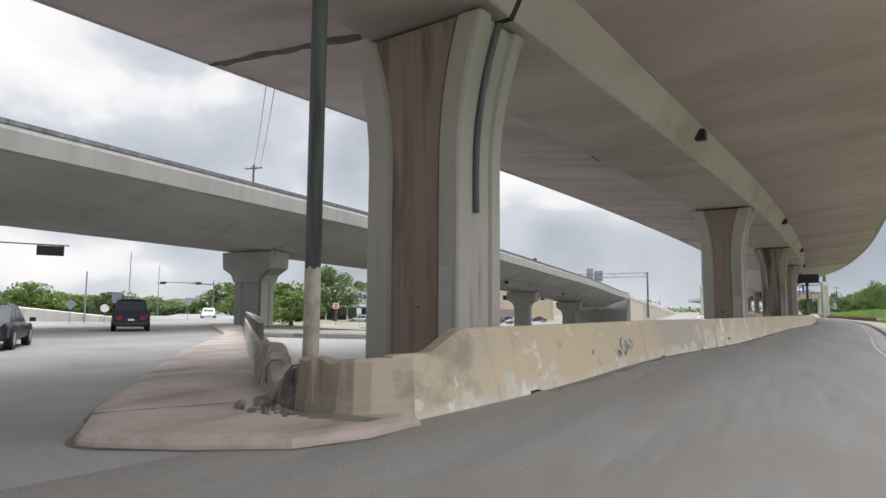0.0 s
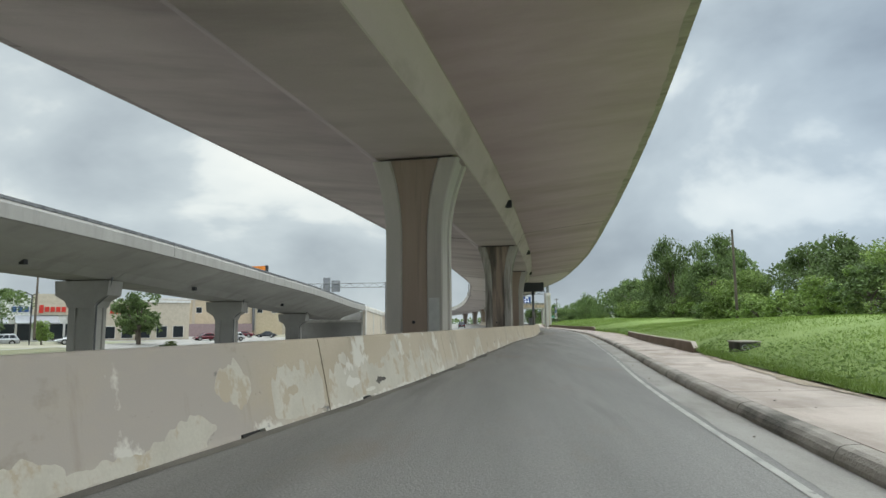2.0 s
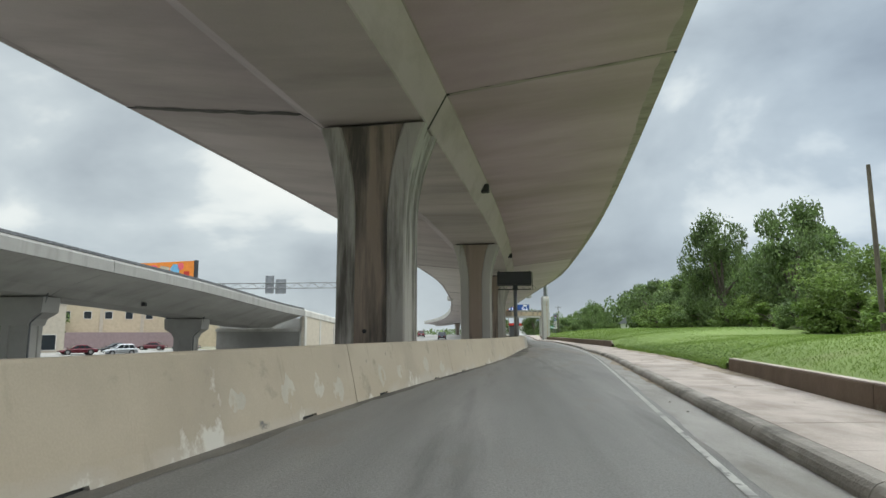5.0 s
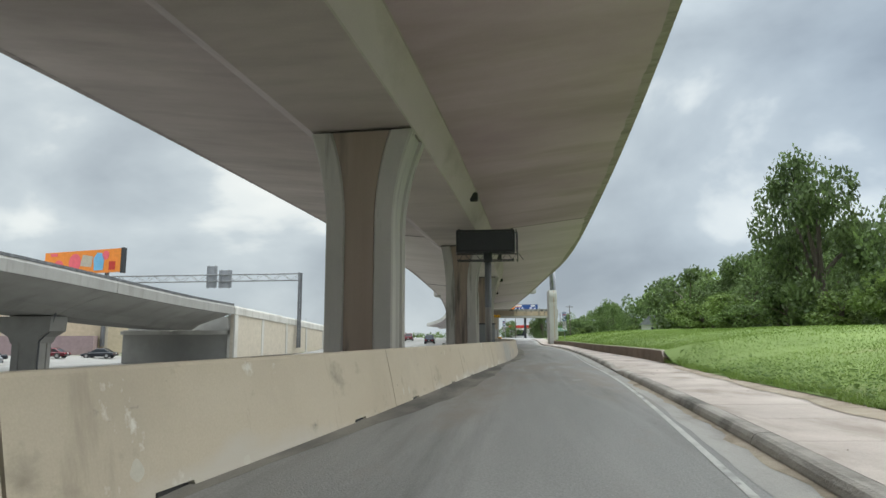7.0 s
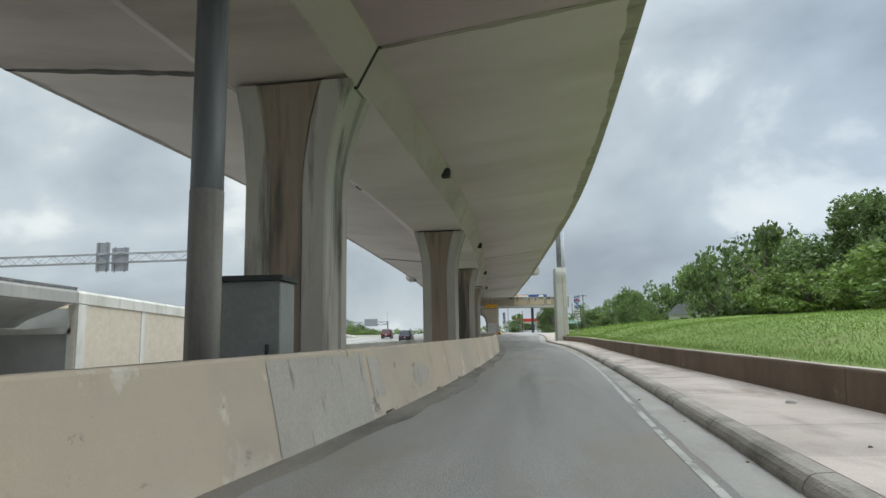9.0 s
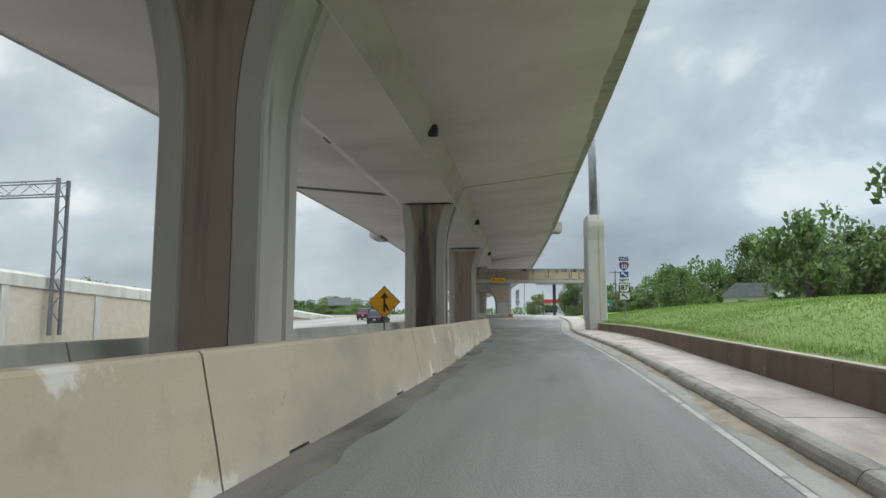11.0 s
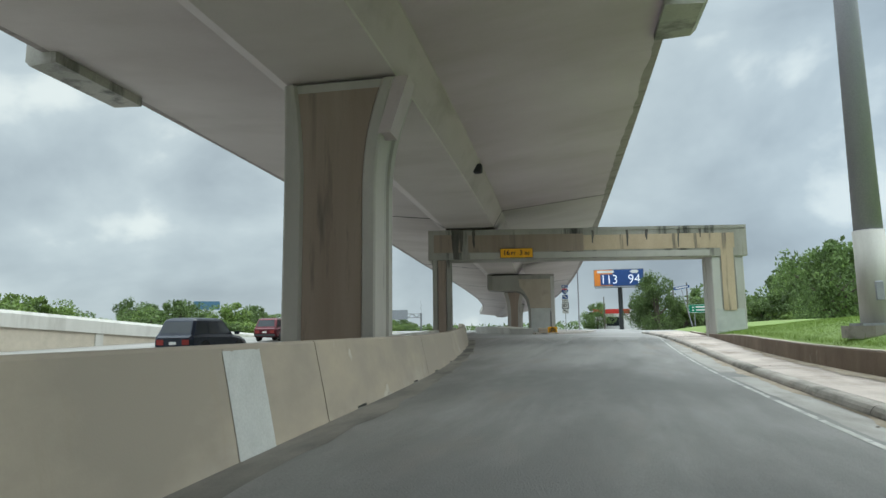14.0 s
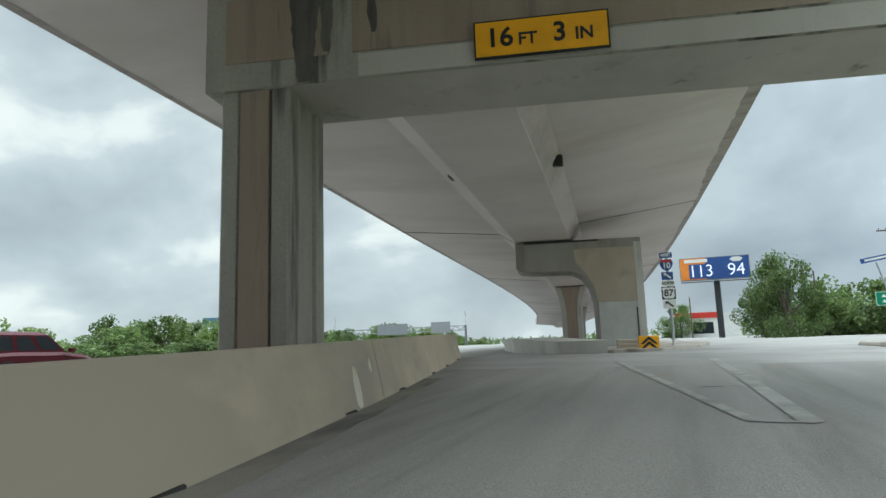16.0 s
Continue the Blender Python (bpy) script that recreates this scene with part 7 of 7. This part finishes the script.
# houses behind the bank
for x, y, yaw, label in ((46.5, 249, -18, "low house with a grey shingle roof behind the bank"), (54, 300, -12, "low house with a grey shingle roof among trees")):
    hs = thing("house", x, y, 1.75, yaw, label, "house", "houses behind the bank")
    part("shell", box(-7, 7, 0, 8, 0, 2.9), M_storewhite, hs)
    part("roof", join(prism([(-7.6, 2.8), (7.6, 2.8), (4.8, 5.4), (-4.8, 5.4)], -0.6, 8.6)), M_roof, hs)
    part("gable", prism([(0.5, 2.8), (5.5, 2.8), (3.0, 4.3)], -1.4, -0.6), M_storewhite, hs)
    part("window", box(-4.5, -2.8, -0.05, 0, 1.0, 2.2), M_window, hs)
    part("window", box(2.2, 3.8, -0.05, 0, 1.0, 2.2), M_window, hs)
    fence = thing("picket_fence", x - 4, y - 6, bank_z(48, 214), yaw, "pale picket fence in front of a house", "fence", "fences")
    for k in range(28):
        part("picket", box(-6 + k * 0.42, -5.8 + k * 0.42, 0, 0.04, 0, 1.5), M_pale, fence)
    part("rail", box(-6, 5.7, 0.04, 0.09, 0.4, 0.5), M_pale, fence)
    part("rail", box(-6, 5.7, 0.04, 0.09, 1.1, 1.2), M_pale, fence)

hill = [[(-60 - 270 * u + 4.5, 50 + 258 * u + 4.5, 0.05 + 8 * u * u), (-60 - 270 * u - 4.5, 50 + 258 * u - 4.5, 0.05 + 8 * u * u)] for u in (0, 0.1, 0.2, 0.3, 0.45, 0.6, 0.8, 1.0)]
tagged(part("hill_road", loft(hill, closed=False), M_street), "pale street climbing a far hill", "road", kind="structure")
slope = part("street_wall", loft([[(-67.4, 32, -0.05), (-67.4, 32.4, -0.05), (-67.4, 32.4, 1.55), (-67.4, 32, 1.5)], [(-57.7, 37, -0.05), (-57.7, 37.4, -0.05), (-57.7, 37.4, 0.5), (-57.7, 37, 0.45)]]), M_pale)
tagged(slope, "pale concrete wing wall sloping beside the street", "wall")

# guard rail by the car park
gr = thing("guard_rail", -50, 60, -1.9, -33.7, "dark low guard rail on posts by the car park", "guard rail")
for k in range(11):
    part("post", box(-0.1, 0.1, k * 2.0, k * 2.0 + 0.2, 0, 0.72), M_bark, gr)
part("beam", box(0.10, 0.16, -0.5, 21.5, 0.42, 0.66), M_black, gr)
verge = []
for k in range(21):
    y = 31 + 3 * k
    x0, x1 = -34 - 1.5 * min(16, k) + noise.noise((k * 0.7, 1, 1)), min(-28.9, -1.8 - 0.52 * (y - 10)) + 0.8 * noise.noise((k * 0.7, 4, 1))
    verge.append([(x0 + (x1 - x0) * m / 8, y, lot_z(x0 + (x1 - x0) * m / 8, y) + 0.03) for m in range(9)])
tagged(part("verge_ground", loft(verge, closed=False), M_verge), "strip of rough dark grass along the guard rail", "grass", kind="structure")
cl = thing("car_park_lamp", -65, 95, -1.2, 30, "dark car park lamp with two heads", "street lamp")
part("pole", tube([(0, 0, 0), (0, 0, 6.9)], 0.09, 8), M_black, cl)
for s in (-1, 1):
    part("lamp_head", loft([[(s * 0.1, -0.1, 6.8), (s * 0.1, 0.1, 6.8), (s * 0.1, 0.1, 6.9), (s * 0.1, -0.1, 6.9)], [(s * 0.75, -0.2, 7.15), (s * 0.75, 0.2, 7.15), (s * 0.75, 0.2, 7.3), (s * 0.75, -0.2, 7.3)]]), M_black, cl)


def street_sign(x, y, h, face, mat, label):
    g = thing("street_sign", x, y, lot_z(x, y), math.degrees(math.atan2(-(x + 2), y + 2)) + 0.0, label, "sign", "street signs")
    part("post", tube([(0, 0, 0), (0, 0, h)], 0.04, 6), M_steel, g)
    if face == "diamond":
        part("panel", prism([(0, h - 0.45), (0.45, h), (0, h + 0.45), (-0.45, h)], -0.06, -0.03), mat, g)
    elif face == "round":
        part("panel", disc(0, h, 0.34, -0.06, -0.03), mat, g)
    else:
        part("panel", box(-0.36, 0.36, -0.06, -0.03, h - 0.45, h + 0.45), mat, g)
    return g


street_sign(-54, 30.6, 1.6, "diamond", M_alu, "grey back of a diamond sign beside the street")
street_sign(-53, 33, 1.3, "round", M_signwhite, "round white sign beside the street")
street_sign(-50.5, 32.3, 2.2, "square", M_alu, "grey back of a square sign beside the street")
street_sign(-66, 53, 2.2, "square", M_alu, "grey back of a square sign beside the street")
dne = street_sign(-62, 78, 3.1, "round", M_red, "red round no entry sign beside the car park")
part("plate", box(-0.42, 0.42, -0.03, -0.01, 2.66, 3.54), M_signwhite, dne)
part("bar", box(-0.25, 0.25, -0.075, -0.06, 3.04, 3.16), M_signwhite, dne)
street_sign(-59, 80, 2.4, "square", M_signwhite, "small white sign beside the car park")
for x, y, h in ((-56.5, 33.5, 4.6), (-84, 58, 9.5), (-98, 74, 9.0)):
    utility_pole(x, y, 0, h, 0, "slim pole beside the cross street", 0.0, 0.5)

# ---- vehicles ----


def vehicle(x, y, yaw, paint, style, label):
    """A car facing its own +y: body, cabin glass, wheels and lamps."""
    c = thing("car", x, y, lot_z(x, y) + 0.006 - (sunk(y) if -28 < x < -6 else 0), yaw, label, "car", "vehicles")
    L, W, H = {"sedan": (4.7, 1.8, 1.42), "suv": (4.8, 1.92, 1.75), "pickup": (5.6, 1.98, 1.85), "van": (4.4, 1.78, 1.6)}[style]
    hl, hw = L / 2, W / 2
    belt = H * 0.58
    body = []
    for yy, z0, z1, s in ((-hl, 0.45, belt - 0.12, 0.84), (-hl + 0.12, 0.3, belt, 0.95), (-hl * 0.5, 0.24, belt + 0.02, 1.0), (hl * 0.35, 0.24, belt, 1.0), (hl - 0.7, 0.26, belt - 0.1, 0.98), (hl - 0.1, 0.32, belt - 0.25, 0.88), (hl, 0.42, belt - 0.35, 0.75)):
        body.append([(-hw * s, yy, z0 + 0.1), (-hw * s * 0.9, yy, z0), (hw * s * 0.9, yy, z0), (hw * s, yy, z0 + 0.1), (hw * s, yy, z1 - 0.12), (hw * s * 0.9, yy, z1), (-hw * s * 0.9, yy, z1), (-hw * s, yy, z1 - 0.12)])
    part("body", loft(body), paint, c)
    y0, y1, y2, y3 = {"sedan": (-hl * 0.78, -hl * 0.42, hl * 0.12, hl * 0.48), "suv": (-hl * 0.96, -hl * 0.8, hl * 0.12, hl * 0.45), "pickup": (-hl * 0.2, -hl * 0.12, hl * 0.28, hl * 0.52), "van": (-hl * 0.94, -hl * 0.72, hl * 0.1, hl * 0.46)}[style]
    a, t = hw * 0.9, hw * 0.74
    zb, zs = belt - 0.02, H - 0.13

    def ring(z, hx, ya, yb, c):
        return [(-hx + c, ya, z), (hx - c, ya, z), (hx, ya + c, z), (hx, yb - c, z), (hx - c, yb, z), (-hx + c, yb, z), (-hx, yb - c, z), (-hx, ya + c, z)]

    part("cabin", loft([ring(zb, a, y0, y3, 0.1), ring(zs, t + 0.05, y1 - 0.06, y2 + 0.06, 0.1), ring(H - 0.05, t - 0.02, y1 + 0.04, y2 - 0.06, 0.1), ring(H, t - 0.16, y1 + 0.2, y2 - 0.25, 0.12)]), paint, c)

    def on_side(u, w, s):
        ya, yb = y0 + (y1 - 0.06 - y0) * w, y3 + (y2 + 0.06 - y3) * w
        return (s * (a + (t + 0.05 - a) * w + 0.006), ya + (yb - ya) * u, zb + (zs - zb) * w)

    def on_end(f, w, rear):
        y = y0 + (y1 - 0.06 - y0) * w - 0.006 if rear else y3 + (y2 + 0.06 - y3) * w + 0.006
        return (f * (a + (t + 0.05 - a) * w), y, zb + (zs - zb) * w)

    for name, rear in (("rear_window", True), ("windscreen", False)):
        part(name, ([on_end(-0.82, 0.16, rear), on_end(0.82, 0.16, rear), on_end(0.8, 0.92, rear), on_end(-0.8, 0.92, rear)], [(0, 1, 2, 3)]), M_window, c)
    for s in (-1, 1):
        for u0, u1 in ((0.08, 0.34), (0.38, 0.63), (0.67, 0.93)):
            part("side_window", ([on_side(u0, 0.16, s), on_side(u1, 0.16, s), on_side(u1 - 0.02, 0.92, s), on_side(u0 + 0.02, 0.92, s)], [(0, 1, 2, 3)]), M_window, c)
        for yy in (-hl * 0.6, hl * 0.6):
            part("wheel_arch", loft([[(s * xx, yy + 0.40 * math.cos(q), 0.36 + 0.40 * math.sin(q)) for q in (k * math.pi / 9 for k in range(18))] for xx in (hw - 0.1, hw + 0.004)]), M_tyre, c)
        part("tail_lamp", box(s * hw * 0.62 - 0.16, s * hw * 0.62 + 0.16, -hl - 0.015, -hl + 0.06, belt - 0.42, belt - 0.2), M_lampred, c)
        part("headlamp", box(s * hw * 0.55 - 0.2, s * hw * 0.55 + 0.2, hl - 0.1, hl + 0.012, belt - 0.52, belt - 0.38), M_lampwhite, c)
        part("mirror", box(s * (hw + 0.1) - 0.09, s * (hw + 0.1) + 0.09, y3 - 0.15, y3, belt, belt + 0.14), paint, c)
        for yy in (-hl * 0.6, hl * 0.6):
            w = part("wheel", loft([[(s * xx, yy + rr * math.cos(q), 0.34 + rr * math.sin(q)) for q in (k * math.pi / 9 for k in range(18))] for xx, rr in ((hw - 0.22, 0.34), (hw - 0.01, 0.34), (hw + 0.012, 0.3))]), M_tyre, c)
            part("rim", loft([[(s * xx, yy + 0.21 * math.cos(q), 0.34 + 0.21 * math.sin(q)) for q in (k * math.pi / 7 for k in range(14))] for xx in (hw, hw + 0.02)]), M_rim, w)
    part("number_plate", box(-0.16, 0.16, -hl - 0.02, -hl + 0.02, 0.6, 0.72), M_signwhite, c)
    part("bumper", box(-hw * 0.85, hw * 0.85, -hl - 0.03, -hl + 0.1, 0.35, 0.52), M_black, c)
    if style == "pickup":
        part("bed", join(box(-hw * 0.96, hw * 0.96, -hl + 0.02, -hl + 0.1, belt - 0.3, belt + 0.12), box(-hw * 0.97, -hw * 0.88, -hl + 0.1, y0, belt - 0.2, belt + 0.12), box(hw * 0.88, hw * 0.97, -hl + 0.1, y0, belt - 0.2, belt + 0.12)), paint, c)
    return c


P_dark = plain("dark_grey_car_paint", (0.03, 0.033, 0.04), 0.25, 0.3)
P_navy = plain("navy_car_paint", (0.02, 0.025, 0.04), 0.25, 0.3)
P_white = plain("white_car_paint", (0.7, 0.71, 0.73), 0.25)
P_red = plain("dark_red_car_paint", (0.095, 0.012, 0.02), 0.25, 0.2)
P_silver = plain("silver_car_paint", (0.38, 0.39, 0.41), 0.3, 0.5)
vehicle(-24.6, 9.5, 52, P_dark, "sedan", "dark grey saloon car on the cross street")
vehicle(-36.0, 23.0, 54, P_navy, "pickup", "dark pickup truck on the cross street")
vehicle(-70, 60, 224, P_white, "sedan", "white car far along the cross street")
vehicle(-15.8, 162.5, 182, P_white, "sedan", "white saloon car on the highway")
vehicle(-12.0, 195.0, 4, P_navy, "suv", "black sport utility car on the highway")
vehicle(-19.6, 215.0, 6, P_red, "suv", "dark red sport utility car on the highway")
for x, y, yaw, p in ((-62, 100, 130, P_silver), (-64.5, 103, 130, P_white), (-67, 106, 130, P_dark), (-56, 128, 140, P_red), (-53, 133, 140, P_silver), (-57, 138, 140, P_dark), (-70, 96, 130, P_silver), (-58, 150, 100, P_red), (-55, 156, 100, P_dark)):
    vehicle(x, y, yaw, p, "van" if p is P_silver else "sedan", "parked car in the shop car park")

# ---- traffic signals over the cross street ----


def signal_mast(x, y, yaw, reach, heads, label):
    g = thing("traffic_signal", x, y, 0, yaw, label, "traffic signal", "traffic signals")
    part("mast", tube([(0, 0, 0), (0, 0, 6.3)], [0.14, 0.1], 10), M_pole, g)
    part("arm", tube([(0, 0, 5.6), (-reach * 0.5, 0, 5.85), (-reach, 0, 5.95)], [0.09, 0.07, 0.05], 8), M_black, g)
    for u in heads:
        h = part("signal_head", box(-reach * u - 0.65, -reach * u + 0.65, -0.2, -0.05, 5.55, 6.0, 0.02), M_signblack, g)
        part("green_lens", disc(-reach * u - 0.42, 5.78, 0.12, -0.22, -0.2, 12), M_signal, h)
        part("dark_lens", disc(-reach * u, 5.78, 0.12, -0.22, -0.2, 12), M_window, h)
        part("dark_lens", disc(-reach * u + 0.42, 5.78, 0.12, -0.22, -0.2, 12), M_window, h)
    return g


signal_mast(-89.3, 78.5, 40, 9.0, (0.3, 0.95), "traffic signal mast arm with green lights over the street")
near = thing("traffic_signal", -48, 24.8, 0, 60, "dark signal head and arm over the street", "traffic signal", "traffic signals")
part("arm", tube([(-6, 0, 5.85), (1.4, 0, 5.82)], 0.05, 8), M_black, near)
part("signal_head", box(-0.6, 1.1, -0.15, 0.1, 5.05, 5.75, 0.02), M_signblack, near)
part("mast", tube([(-6, 0, 0), (-6, 0, 6.2)], 0.12, 10), M_pole, near)
